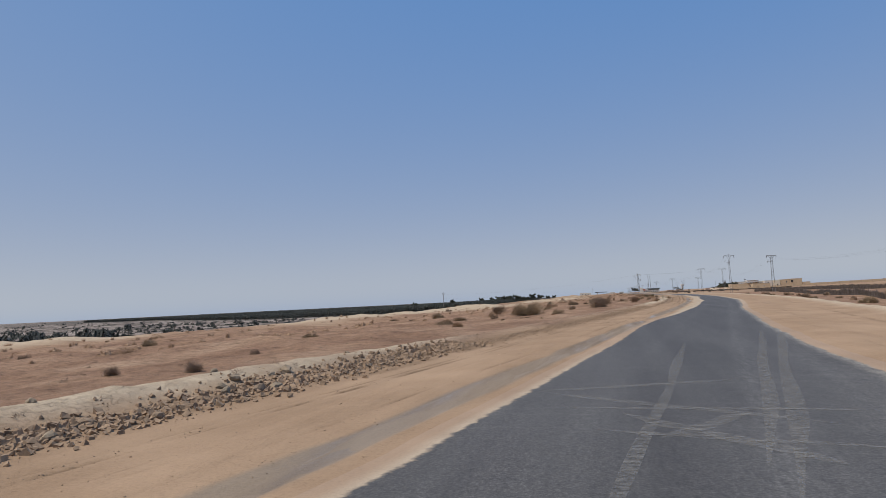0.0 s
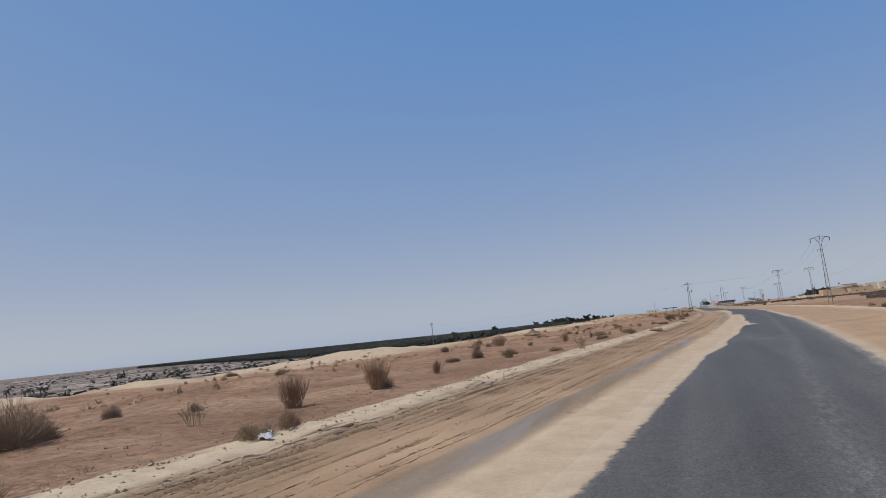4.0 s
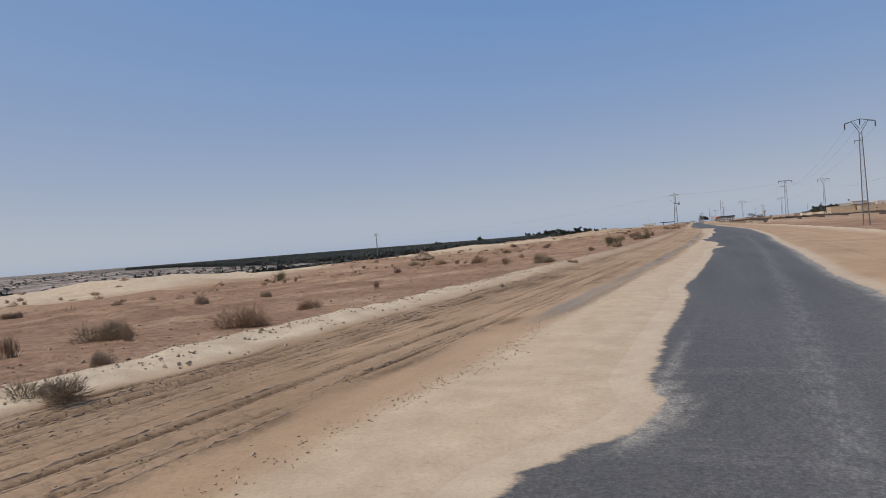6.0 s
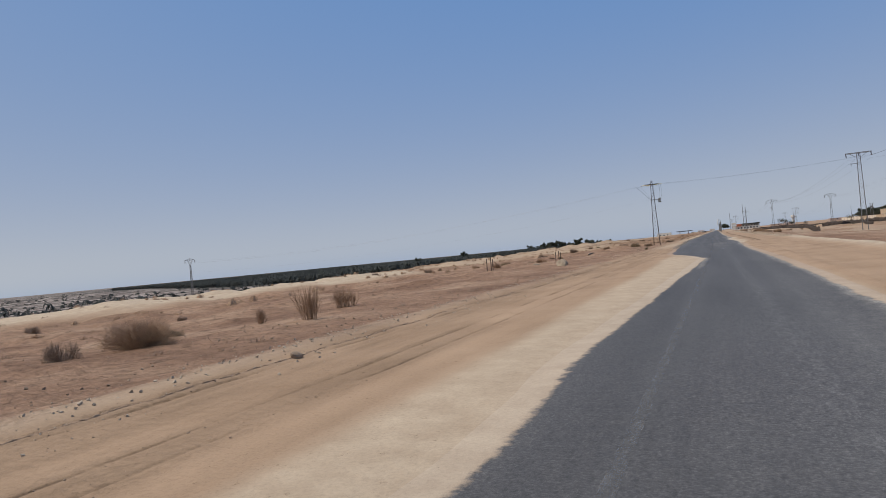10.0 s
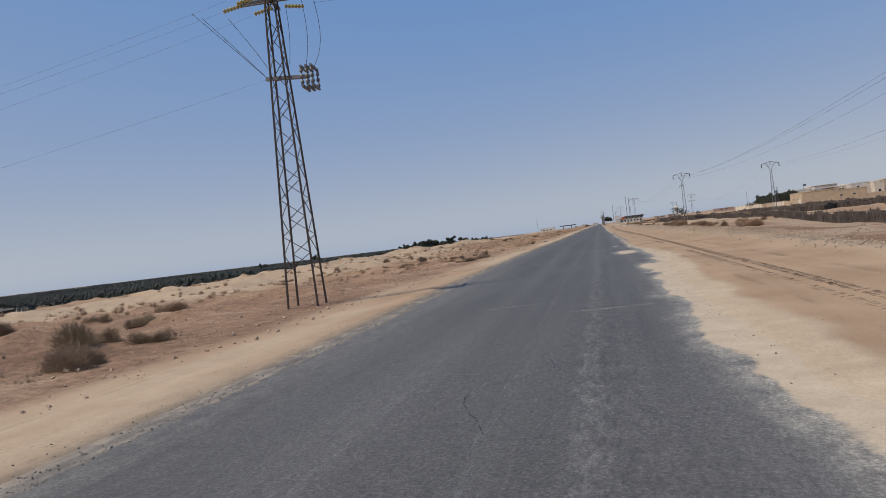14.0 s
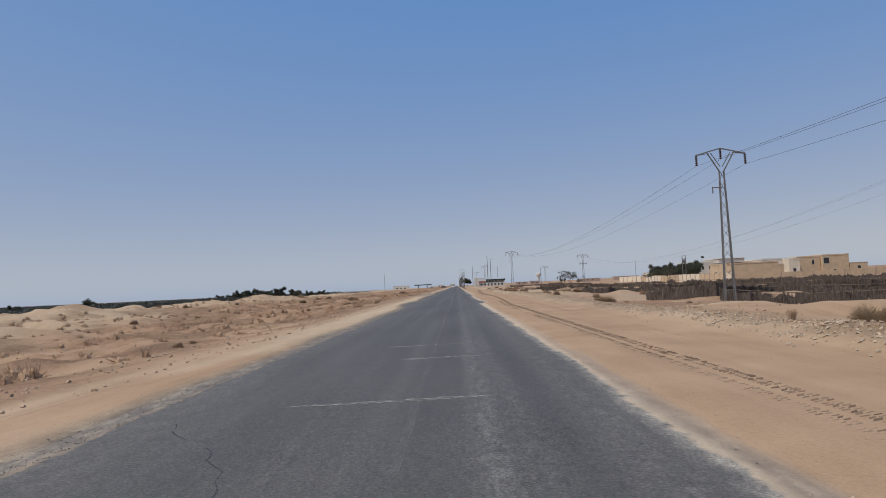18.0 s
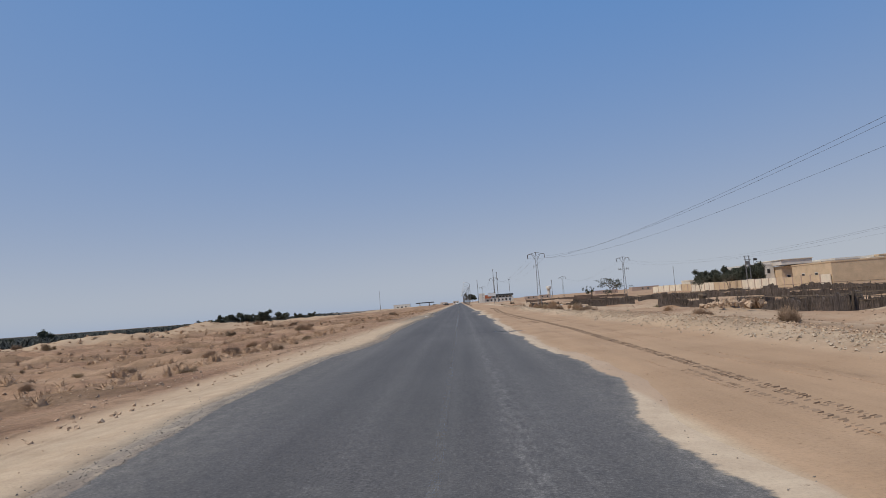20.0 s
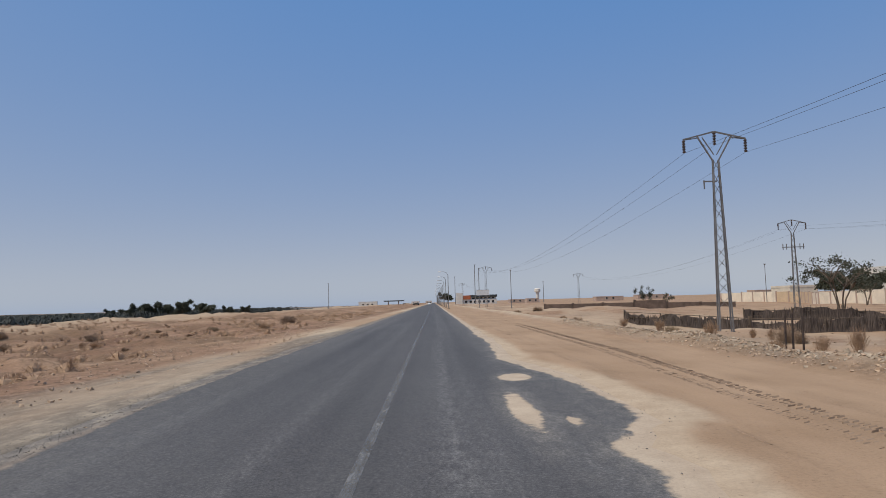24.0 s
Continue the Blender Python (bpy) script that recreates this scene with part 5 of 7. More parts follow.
def rock_mesh(seed):
    bm = bmesh.new()
    bmesh.ops.create_icosphere(bm, subdivisions=2, radius=1.0)
    r = random.Random(seed)
    o = Vector((r.uniform(0, 50), r.uniform(0, 50), r.uniform(0, 50)))
    for v in bm.verts:
        k = 1 + 0.55 * noise.noise(v.co * 1.1 + o) + 0.18 * noise.noise(v.co * 3.1 + o)
        v.co = Vector((v.co.x * 1.15, v.co.y * 0.9, v.co.z * 0.72)) * k
    me = bpy.data.meshes.new("rock")
    bm.to_mesh(me)
    bm.free()
    me.materials.append(M_STONE if seed % 3 else M_CLOD)
    return me


ROCKS = [rock_mesh(k) for k in range(7)]


def rock(x, y, s, k):
    ob = new("rock", ROCKS[k % 7])
    r = random.Random(k)
    ob.matrix_world = pose(x, y, ground_height(x, y) + s * 0.25, r.uniform(-20, 20), r.uniform(-20, 20), r.uniform(0, 360)) @ Matrix.Diagonal((s, s, s, 1))
    return tagged(ob, "rough weathered limestone rock on the sandy bank" if k % 7 % 3 else "brown lump of stone lying on the roadside bank", "rock", "roadside rocks")


rr = random.Random(23)
for k in range(34):
    y = rr.uniform(3, 17) if k < 24 else rr.uniform(84, 262)
    rock(float(road_x(y)) + bank_mid(y) + rr.gauss(0, 0.8) - 0.2, y, rr.uniform(0.05, 0.13) if k < 24 else rr.uniform(0.04, 0.10), k)
for k in range(14):
    y = rr.uniform(320, 550)
    rock(float(road_x(y)) + 9.2 + rr.uniform(-0.8, 2.5), y, rr.uniform(0.06, 0.14), k + 50)

# ---- trees ----


def palm(m, t, r, x, y, z, h, w, trunk):
    if trunk:
        t.tube([(x, y, z - 0.3), (x + r.uniform(-0.4, 0.4), y, z + h * 0.8)], [0.25, 0.18], 4, False)
    c = Vector((x, y, z + h * 0.8))
    for k in range(15):
        a = k * 2.4 + r.uniform(-0.3, 0.3)
        out = Vector((math.cos(a), math.sin(a), 0))
        up = r.uniform(-0.3, 1.0)
        mid = c + out * w * 0.5 + Vector((0, 0, w * 0.5 * up))
        tip = c + out * w * r.uniform(0.7, 1.0) + Vector((0, 0, w * (0.55 * up - 0.55)))
        s = out.cross(Vector((0, 0, 1))) * 0.3
        m.add([c - s * 0.3, c + s * 0.3, mid + s, tip, mid - s], [(0, 1, 2, 4), (4, 2, 3)])


def thicket(m, r, x, y, z, rad, top):
    """A ragged dark bush: tilted leaf tufts heaped into an uneven dome."""
    q = Vector((x, y, z - 0.2))
    for _ in range(13):
        a, k = r.uniform(0, 6.28), r.random()**0.6
        c = q + Vector((math.cos(a) * rad * k, math.sin(a) * rad * k, (top + 0.2) * (1 - 0.75 * k * k) * r.uniform(0.45, 1.0)))
        e = rad * r.uniform(0.3, 0.55)
        u = Vector((r.gauss(0, 1), r.gauss(0, 1), r.gauss(0, 0.6))).normalized() * e
        v = u.cross(Vector((r.gauss(0, 1), r.gauss(0, 1), r.gauss(0, 1)))).normalized() * e
        m.add([c - u - v * 0.4, c + u * 0.9 - v * 0.5, c + v * 0.8], [(0, 1, 2)])
    m.add([q + Vector((math.cos(b) * rad * 0.8, math.sin(b) * rad * 0.8, 0)) for b in (0, 1.3, 2.5, 3.8, 5.0)] + [q + Vector((r.uniform(-0.3, 0.3), 0, top * 0.55))], [(0, 1, 5), (1, 2, 5), (2, 3, 5), (3, 4, 5), (4, 0, 5)])


def palm_grove():
    """The dark date-palm oasis in the valley, and the looser palms and scrub before it."""
    r = random.Random(3)
    m, t = Mesh(), Mesh()
    pts = []
    while len(pts) < 8000:
        x = -138 - 1000 * r.random()**1.7
        y = 505 + (-130 - x) * 0.65 + 800 * r.random()**1.9
        if x < -138 - (y - 490) * 0.03:
            pts.append((x, y))
    zs = zones(np.array([p[0] for p in pts]), np.array([p[1] for p in pts]))[0]
    for (x, y), z in zip(pts, zs):
        palm(m, t, r, x, y, z, r.uniform(2.6, 5.6), r.uniform(1.8, 3.0), y < 520 + (-130 - x) * 0.65)
        if r.random() < 0.8:
            thicket(m, r, x + r.uniform(-3, 3), y + r.uniform(-3, 3), z, r.uniform(1.2, 2.4), r.uniform(1.6, 3.4))
    grove = tagged(new("palm_grove", m.data("palm_grove", M_PALM)), "dense dark green date palm oasis filling the valley", "palm grove", kind="stuff")
    part("trunks", t, M_TRUNK, grove)
    m, t = Mesh(), Mesh()
    pts = [(r.gauss(-205, 22), r.gauss(165, 26)) for _ in range(34)]
    for _ in range(3200):
        x = -150 - 900 * r.random()**1.6
        y = r.uniform(-300, 460 + (-112 - x) * 0.6)
        if fbm(x, y, 70, 97, 2) > 0.5:
            pts.append((x, y))
    for _ in range(700):
        y = r.uniform(60, 520)
        x = float(road_x(y)) + float(np.interp(y, [60, 200, 320, 450, 520], [-118, -96, -84, -88, -96])) - 16 * r.random()**1.5
        if fbm(x, y, 40, 96, 2) > 0.44:
            pts.append((x, y))
    zs = zones(np.array([p[0] for p in pts]), np.array([p[1] for p in pts]))[0]
    for k, ((x, y), z) in enumerate(zip(pts, zs)):
        if k < 34 or (r.random() < 0.22 and x < -150):
            palm(m, t, r, x, y, z, r.uniform(3.2, 5.4), r.uniform(1.5, 2.3), k < 34)
            for _ in range(5 if k < 34 else 1):
                thicket(m, r, x + r.uniform(-4, 4), y + r.uniform(-4, 4), z, r.uniform(1.2, 2.6), r.uniform(1.5, 3.5))
        else:
            thicket(m, r, x, y, z, r.uniform(0.8, 2.4), r.uniform(0.4, 1.2))
    loose = tagged(new("scattered_palms", m.data("scattered_palms", M_PALM)), "loose palms and dark scrub dotted over the pale plain", "palms", kind="stuff")
    part("trunks", t, M_TRUNK, loose)


palm_grove()


def tree_meshes(seed, h, crown_w, crown_h, leaves, stems=1, leaf=0.10, open_crown=0.0):
    r = random.Random(seed)
    wood, green = Mesh(), Mesh()
    ends = []
    for s in range(stems):
        a = r.uniform(0, 6.28)
        lean = Vector((math.cos(a), math.sin(a), 0)) * (0.18 * h if stems > 1 else 0.06 * h)
        top = lean + Vector((0, 0, h * r.uniform(0.5, 0.66)))
        wood.tube([(0.08 * s, 0, -0.2), lean * 0.4 + Vector((0, 0, h * 0.28)), top], [0.028 * h / stems**0.5, 0.02 * h / stems**0.5, 0.011 * h], 6)
        for _ in range(7 if stems == 1 else 4):
            b = r.uniform(0, 6.28)
            q = top + Vector((math.cos(b) * crown_w * r.uniform(0.2, 0.5), math.sin(b) * crown_w * r.uniform(0.2, 0.5), crown_h * r.uniform(0.0, 0.6)))
            wood.tube([top - Vector((0, 0, h * 0.06)), top.lerp(q, 0.5) + Vector((0, 0, 0.06 * h)), q], [0.01 * h, 0.007 * h, 0.003 * h], 5)
            ends.append(q)
    clumps = []
    for q in ends:
        for _ in range(3):
            clumps.append(q + Vector((r.gauss(0, 0.13) * crown_w, r.gauss(0, 0.13) * crown_w, r.gauss(0, 0.14) * crown_h)))
    for _ in range(leaves):
        c = r.choice(clumps)
        p = c + Vector((r.gauss(0, 0.075) * crown_w, r.gauss(0, 0.075) * crown_w, r.gauss(0, 0.09) * crown_h)) * (1 - 0.35 * open_crown)
        n = Vector((r.gauss(0, 1), r.gauss(0, 1), r.gauss(0, 1))).normalized()
        s = n.orthogonal().normalized() * leaf * r.uniform(0.6, 1.4)
        u = n.cross(s) * 0.5
        green.add([p - s, p + u, p + s, p - u], [(0, 1, 2, 3)])
    return wood.data("trunk", M_TRUNK), green.data("crown", M_LEAF)


def tree(x, y, meshes, scale, turn, label, group="", sink=0.0):
    t = thing("tree", pose(x, y, ground_height(x, y) - sink, 0, 0, turn) @ Matrix.Diagonal((scale, scale, scale, 1)), label, "tree", group)
    part("trunk", meshes[0], None, t)
    part("crown", meshes[1], None, t)
    return t


ROUND_TREE = tree_meshes(1, 5.2, 4.6, 3.2, 9000, leaf=0.17)
ROUND_TREE_B = tree_meshes(2, 4.6, 5.0, 2.8, 9000, leaf=0.17)
UMBRELLA = tree_meshes(3, 4.9, 4.2, 1.9, 2100, stems=4, leaf=0.085, open_crown=0.6)
SMALL_TREE = tree_meshes(4, 3.6, 2.4, 2.4, 1300, stems=2, leaf=0.10, open_crown=0.3)
tree(30.35, 568.3, UMBRELLA, 1.0, 20, "multi-stemmed umbrella-shaped tree with thin crown on sand")
tree(40.8, 643.9, SMALL_TREE, 1.05, 80, "small thin-crowned tree beyond the low wall")
tree(49.0, 655.0, SMALL_TREE, 0.7, 10, "small thin-crowned tree beyond the low wall")
tree(66.0, 618.0, UMBRELLA, 0.85, 130, "small umbrella-shaped tree before the compound wall")
tree(69.0, 606.0, UMBRELLA, 0.95, 230, "small umbrella-shaped tree before the compound wall")
for x, y, s, k in ((76.0, 643, 1.12, 0), (79.5, 640, 1.2, 1), (75.5, 632, 1.05, 1), (78.5, 626, 1.1, 0), (76.0, 618, 1.0, 1), (80.5, 616, 1.08, 0), (83.0, 634, 1.2, 1), (84.5, 624, 1.1, 0), (77.5, 610, 1.0, 0)):
    tree(x, y, (ROUND_TREE, ROUND_TREE_B)[k], s, x * 37, "dense dark green tree behind the compound wall", "compound trees")
far = random.Random(31)
for x, y, s in ((-123.1, 841.5, 1.65), (-113.0, 846.0, 1.5), (-104, 850, 1.0), (-96, 852, 0.9), (-164.0, 884.2, 1.6), (-156.0, 880, 1.7), (-149, 882, 1.6), (-172, 886, 1.5), (-180, 884, 1.2), (-141, 878, 1.3), (-132, 858, 1.2), (-210.0, 760.0, 1.5), (-225, 752, 1.2), (-260, 770, 1.3), (-206.3, 1103.6, 1.7), (-217.2, 1120.9, 1.7), (-228, 1112, 1.5), (-245, 1110, 1.6)):
    tree(x, y, far.choice((ROUND_TREE, ROUND_TREE_B)), s, far.uniform(0, 360), "dark tree standing at the edge of the oasis", "oasis edge trees")
for x, y, s in ((6.5, 925, 1.25), (9.0, 930, 1.1)):
    tree(x, y, ROUND_TREE, s, 40, "dark round tree by the far roadside", "roadside trees")

# ---- fences of dry palm fronds ----


def frond_fence(points, h, label, dense=0.06):
    """A leaning fence of dry fronds stuck upright in the sand between posts and rails."""
    x0, y0 = points[0]
    h *= 0.95
    t = thing("palm_frond_fence", pose(x0, y0, ground_height(x0, y0)), label, "fence", "frond fences")
    base = t.matrix_world.translation
    r = random.Random(int(x0 * 13 + y0 * 7))
    fr, rails = Mesh(), Mesh()
    for (ax, ay), (bx, by) in zip(points, points[1:]):
        ln = math.hypot(bx - ax, by - ay)
        n = int(ln / dense * 1.7)
        side = Vector((-(by - ay), bx - ax, 0)).normalized()
        along = Vector((bx - ax, by - ay, 0)).normalized()
        xs, ys = np.linspace(ax, bx, n), np.linspace(ay, by, n)
        zs = zones(xs, ys)[0]
        for x, y, z in zip(xs, ys, zs):
            sag = 0.62 + 0.42 * float(vnoise(x, y, 2.2, 95))
            p = Vector((x, y, z - 0.06)) - base + side * r.uniform(-0.06, 0.06)
            q = p + Vector((0, 0, h * sag * r.uniform(0.55, 1.1))) + along * r.uniform(-0.14, 0.14) + side * r.uniform(-0.12, 0.12)
            w = along * r.uniform(0.02, 0.07)
            m = p.lerp(q, 0.6)
            dpt = side * 0.03
            fr.add([p - w * 0.6, p + w * 0.6, m + w, q, m - w, m + dpt], [(0, 1, 5), (1, 2, 5), (2, 3, 5), (3, 4, 5), (4, 0, 5)])
        for hh in (0.35, 0.7):
            rails.beam(Vector((ax, ay, float(zs[0]) + h * hh)) - base, Vector((bx, by, float(zs[-1]) + h * hh)) - base, 0.045)
        for k in range(int(ln / 4) + 2):
            f = min(k / (int(ln / 4) + 1), 1)
            px, py = ax + (bx - ax) * f, ay + (by - ay) * f
            g = Vector((px, py, ground_height(px, py))) - base
            part("post", Mesh().beam(g - Vector((0, 0, 0.25)), g + Vector((r.uniform(-0.08, 0.08), r.uniform(-0.08, 0.08), h * 0.86)), 0.08, 0.06), M_TRUNK, t)
    mat = Mesh()
    for (ax, ay), (bx, by) in zip(points, points[1:]):
        n = max(2, int(math.hypot(bx - ax, by - ay) / 0.35))
        side = Vector((-(by - ay), bx - ax, 0)).normalized() * 0.07
        xs, ys = np.linspace(ax, bx, n + 1), np.linspace(ay, by, n + 1)
        zs = zones(xs, ys)[0]
        o = len(mat.v)
        for x, y, z in zip(xs, ys, zs):
            p = Vector((x, y, z)) - base
            top = h * (0.46 + 0.4 * float(vnoise(x, y, 2.2, 95))) * r.uniform(0.75, 1.2)
            lean = side * r.uniform(-1.5, 1.5)
            mat.v += [tuple(p - side - Vector((0, 0, 0.1))), tuple(p - side * 0.6 + lean + Vector((0, 0, top))), tuple(p + side * 0.6 + lean + Vector((0, 0, top))), tuple(p + side - Vector((0, 0, 0.1)))]
        for i in range(n):
            q = o + 4 * i
            mat.f += [(q, q + 1, q + 5, q + 4), (q + 1, q + 2, q + 6, q + 5), (q + 2, q + 3, q + 7, q + 6)]
    part("mat", mat, M_FROND_FENCE, t, "packed core of dry fronds")
    part("fronds", fr, M_FROND_FENCE, t, "dark dry palm fronds")
    part("rail", rails, M_TRUNK, t)
    return t


FENCE = "leaning dark fence of dry palm fronds on sandy ground"
frond_fence([(17.6, 352), (18.3, 368), (19.8, 388)], 1.15, FENCE)
frond_fence([(21.5, 389), (18.6, 416), (17.8, 428), (18.1, 440)], 1.1, FENCE)
frond_fence([(18.8, 470), (16.9, 467), (17.4, 480)], 1.2, FENCE)
frond_fence([(16.4, 493), (19.3, 488), (24, 489)], 1.15, FENCE)
frond_fence([(31, 380), (30, 402), (26.5, 428), (24.3, 452), (20.4, 480)], 1.1, FENCE, 0.075)
frond_fence([(24.5, 529), (30.2, 515), (33.2, 504), (38.5, 497), (44, 470)], 1.15, FENCE, 0.075)
frond_fence([(13.5, 566), (17.5, 556), (27, 551), (30, 543)], 1.0, FENCE, 0.07)
frond_fence([(38, 380), (36, 420), (33, 450), (28, 480)], 1.2, FENCE, 0.085)
frond_fence([(47, 390), (45, 430), (41, 470)], 1.2, FENCE, 0.09)
frond_fence([(60, 400), (57, 450), (52, 500), (47, 540)], 1.2, FENCE, 0.1)
frond_fence([(40, 520), (34, 535), (31, 548)], 1.1, FENCE, 0.085)

frond_fence([(24, 398), (27.5, 396), (33, 404), (40, 404)], 1.1, FENCE, 0.08)
frond_fence([(14.8, 446), (19, 443), (26, 447), (34, 446), (44, 452)], 1.1, FENCE, 0.08)
frond_fence([(24, 462), (33, 466), (46, 462), (60, 466)], 1.15, FENCE, 0.09)
frond_fence([(52, 430), (66, 436), (84, 432)], 1.2, FENCE, 0.1)
frond_fence([(17.5, 528.5), (20.5, 525.5), (21, 518)], 1.2, FENCE, 0.06)
frond_fence([(18.5, 475), (22, 471), (28, 469)], 1.25, FENCE, 0.06)
frond_fence([(22, 566), (30, 562), (40, 560), (52, 556)], 1.1, FENCE, 0.09)
frond_fence([(9.7, 84), (14, 125), (20, 170), (26, 206), (30, 260)], 1.2, FENCE, 0.09)
frond_fence([(40, 140), (44, 220), (46, 300), (46.7, 326)], 1.25, FENCE, 0.11)
frond_fence([(64, 200), (58, 300), (52, 372)], 1.25, FENCE, 0.12)

# ---- the walled compound ----


def house(name, x0, x1, y0, y1, z0, h, material, windows, label, parapet=0.45, crown=None):
    """A flat-roofed block; windows: (face, centre along it, sill, width, height), face s: towards the south, w: west."""
    t = thing(name, pose((x0 + x1) / 2, (y0 + y1) / 2, z0), label, "building", "compound buildings")
    w, dpt = (x1 - x0) / 2, (y1 - y0) / 2
    part("wall", Mesh().box(-w, w, -dpt, dpt, -0.6, h), material, t)
    p = Mesh()
    for a in ((-w - 0.06, w + 0.06, -dpt - 0.06, -dpt + 0.2), (-w - 0.06, w + 0.06, dpt - 0.2, dpt + 0.06), (-w - 0.06, -w + 0.2, -dpt + 0.2, dpt - 0.2), (w - 0.2, w + 0.06, -dpt + 0.2, dpt - 0.2)):
        p.box(*a, h - 0.02, h + parapet)
    part("parapet", p, crown or material, t)
    for face, c, sill, ww, wh in windows:
        if face == "s":
            fr = Mesh().box(c - ww / 2 - 0.08, c + ww / 2 + 0.08, -dpt - 0.05, -dpt + 0.02, sill - 0.08, sill + wh + 0.08)
            gl = Mesh().box(c - ww / 2, c + ww / 2, -dpt - 0.054, -dpt - 0.02, sill, sill + wh)
        else:
            fr = Mesh().box(-w - 0.05, -w + 0.02, c - ww / 2 - 0.08, c + ww / 2 + 0.08, sill - 0.08, sill + wh + 0.08)
            gl = Mesh().box(-w - 0.054, -w - 0.02, c - ww / 2, c + ww / 2, sill, sill + wh)
        win = part("window", fr, M_WHITEWALL, t)
        part("pane", gl, M_DARK, win, "dark window opening")
    return t


def wall_run(points, h, thick, label, cap=True, pilasters=3.4, mats=(0, 0)):
    """A masonry wall with piers and panels, panel by panel."""
    x0, y0 = points[0]
    t = thing("boundary_wall", pose(x0, y0, ground_height(x0, y0)), label, "wall", "boundary walls")
    base = t.matrix_world.translation
    k = 0
    for (ax, ay), (bx, by) in zip(points, points[1:]):
        ln = math.hypot(bx - ax, by - ay)
        n = max(1, round(ln / pilasters))
        for i in range(n):
            p = Vector((ax + (bx - ax) * i / n, ay + (by - ay) * i / n, 0))
            q = Vector((ax + (bx - ax) * (i + 1) / n, ay + (by - ay) * (i + 1) / n, 0))
            z = ground_height(p.x, p.y) - 0.3
            a = (q - p).normalized()
            s = a.cross(Vector((0, 0, 1))) * thick / 2
            e0, e1 = p + a * 0.16, q - a * 0.16
            vs = [Vector((c.x, c.y, zz)) - base for zz in (z, z + h + 0.3) for c in (e0 + s, e1 + s, e1 - s, e0 - s)]
            part("panel", Mesh().add(vs, [(0, 1, 2, 3), (7, 6, 5, 4), (0, 4, 5, 1), (1, 5, 6, 2), (2, 6, 7, 3), (3, 7, 4, 0)]), (M_PLASTER_PALE, M_PLASTER, M_MUDWALL)[mats[0] if (k // 5) % 2 == 0 else mats[1]], t)
            part("pier", Mesh().beam(Vector((p.x, p.y, z)) - base, Vector((p.x, p.y, z + h + 0.42)) - base, 0.34, None, (1, 0, 0)), M_MUDWALL if 2 in mats else M_PINK, t)
            k += 1
    return t


wall_run([(71.0, 638.5), (71.3, 600), (71.8, 565.2)], 2.3, 0.2, "cream and ochre plastered boundary wall with brown piers", mats=(0, 1))
wall_run([(71.5, 680), (78.5, 657), (72.5, 640.5)], 2.25, 0.2, "cream and ochre plastered boundary wall with a gate", mats=(0, 1))
wall_run([(20, 636), (33, 626), (46, 618)], 1.05, 0.35, "low brown stone wall on the sand", pilasters=6.0, mats=(2, 2))
wall_run([(84.4, 564.8), (150, 566), (250, 568)], 1.9, 0.25, "long plain ochre boundary wall", pilasters=8.0, mats=(1, 1))
house("plain_house", 72.1, 84.1, 565.2, 580, -0.4, 4.2, M_PLASTER, [("w", -2, 1.0, 1.0, 1.4), ("w", 3, 1.0, 1.0, 1.4)], "plain windowless ochre house block at the compound's corner", 0.25)
house("white_house", 87.5, 97.2, 640, 652, -0.4, 6.1, M_WHITEWALL, [("s", -2.5, 3.6, 0.9, 1.3), ("s", 0.5, 3.6, 0.9, 1.3), ("s", 3.2, 3.6, 0.9, 1.3)], "two-storey whitewashed house behind dark trees", 0.5)
house("banded_house", 97.5, 105.5, 636, 650, -0.4, 5.2, M_PLASTER, [("s", -2, 1.2, 1.0, 1.4)], "pinkish flat-roofed house with a deep overhanging top storey", 0.2)
top_storey = thing("top_storey", pose(101.5, 642, 5.3), "pale pinkish overhanging roof storey on the ochre house", "building", "compound buildings")
part("wall", Mesh().box(-4.6, 4.6, -7.6, 7.4, 0, 1.5), M_PINKWHITE, top_storey)
part("roof_slab", Mesh().box(-4.8, 4.8, -7.8, 7.6, 1.502, 1.7), M_PLASTER_PALE, top_storey)
house("low_house", 98, 112, 618, 628, -0.4, 3.9, M_PLASTER, [("s", -3, 0.8, 1.0, 1.3), ("s", 2, 0.8, 1.0, 1.3)], "low ochre house before the taller blocks", 0.3)
house("arcade_house", 105.8, 110.0, 637, 650, -0.4, 5.6, M_PLASTER_PALE, [("s", -1.3, 3.4, 0.7, 1.5), ("s", 0.0, 3.4, 0.7, 1.5), ("s", 1.3, 3.4, 0.7, 1.5)], "cream gallery with a row of narrow dark openings", 0.4)
house("tall_house", 110.3, 121.5, 630, 650, -0.4, 6.0, M_PINKWHITE, [("s", -3, 3.4, 0.9, 1.5)], "tall pale house with a white upper wall", 0.5, M_WHITEWALL)
house("stair_tower", 117.6, 121.4, 625.5, 629.8, -0.4, 5.6, M_PLASTER_PALE, [("s", 0, 0.6, 1.0, 1.9)], "cream stair tower projecting from the tall house", 0.3)
house("ochre_house", 121.8, 130.0, 628, 648, -0.4, 6.2, M_PLASTER, [("s", 1.5, 3.6, 0.8, 1.6)], "ochre flat-roofed house with one narrow window", 0.4)
house("corner_house", 130.2, 139.5, 627, 645, -0.4, 6.5, M_PLASTER, [("s", -3.3, 3.7, 1.9, 2.1), ("s", -0.5, 0.6, 1.0, 1.0)], "tall ochre corner house with a dark terrace opening", 0.4)
house("annexe", 139.8, 146, 627, 640, -0.4, 3.5, M_PLASTER, [("s", 0, 1.2, 1.2, 1.3)], "low ochre annexe beside the corner house", 0.2)
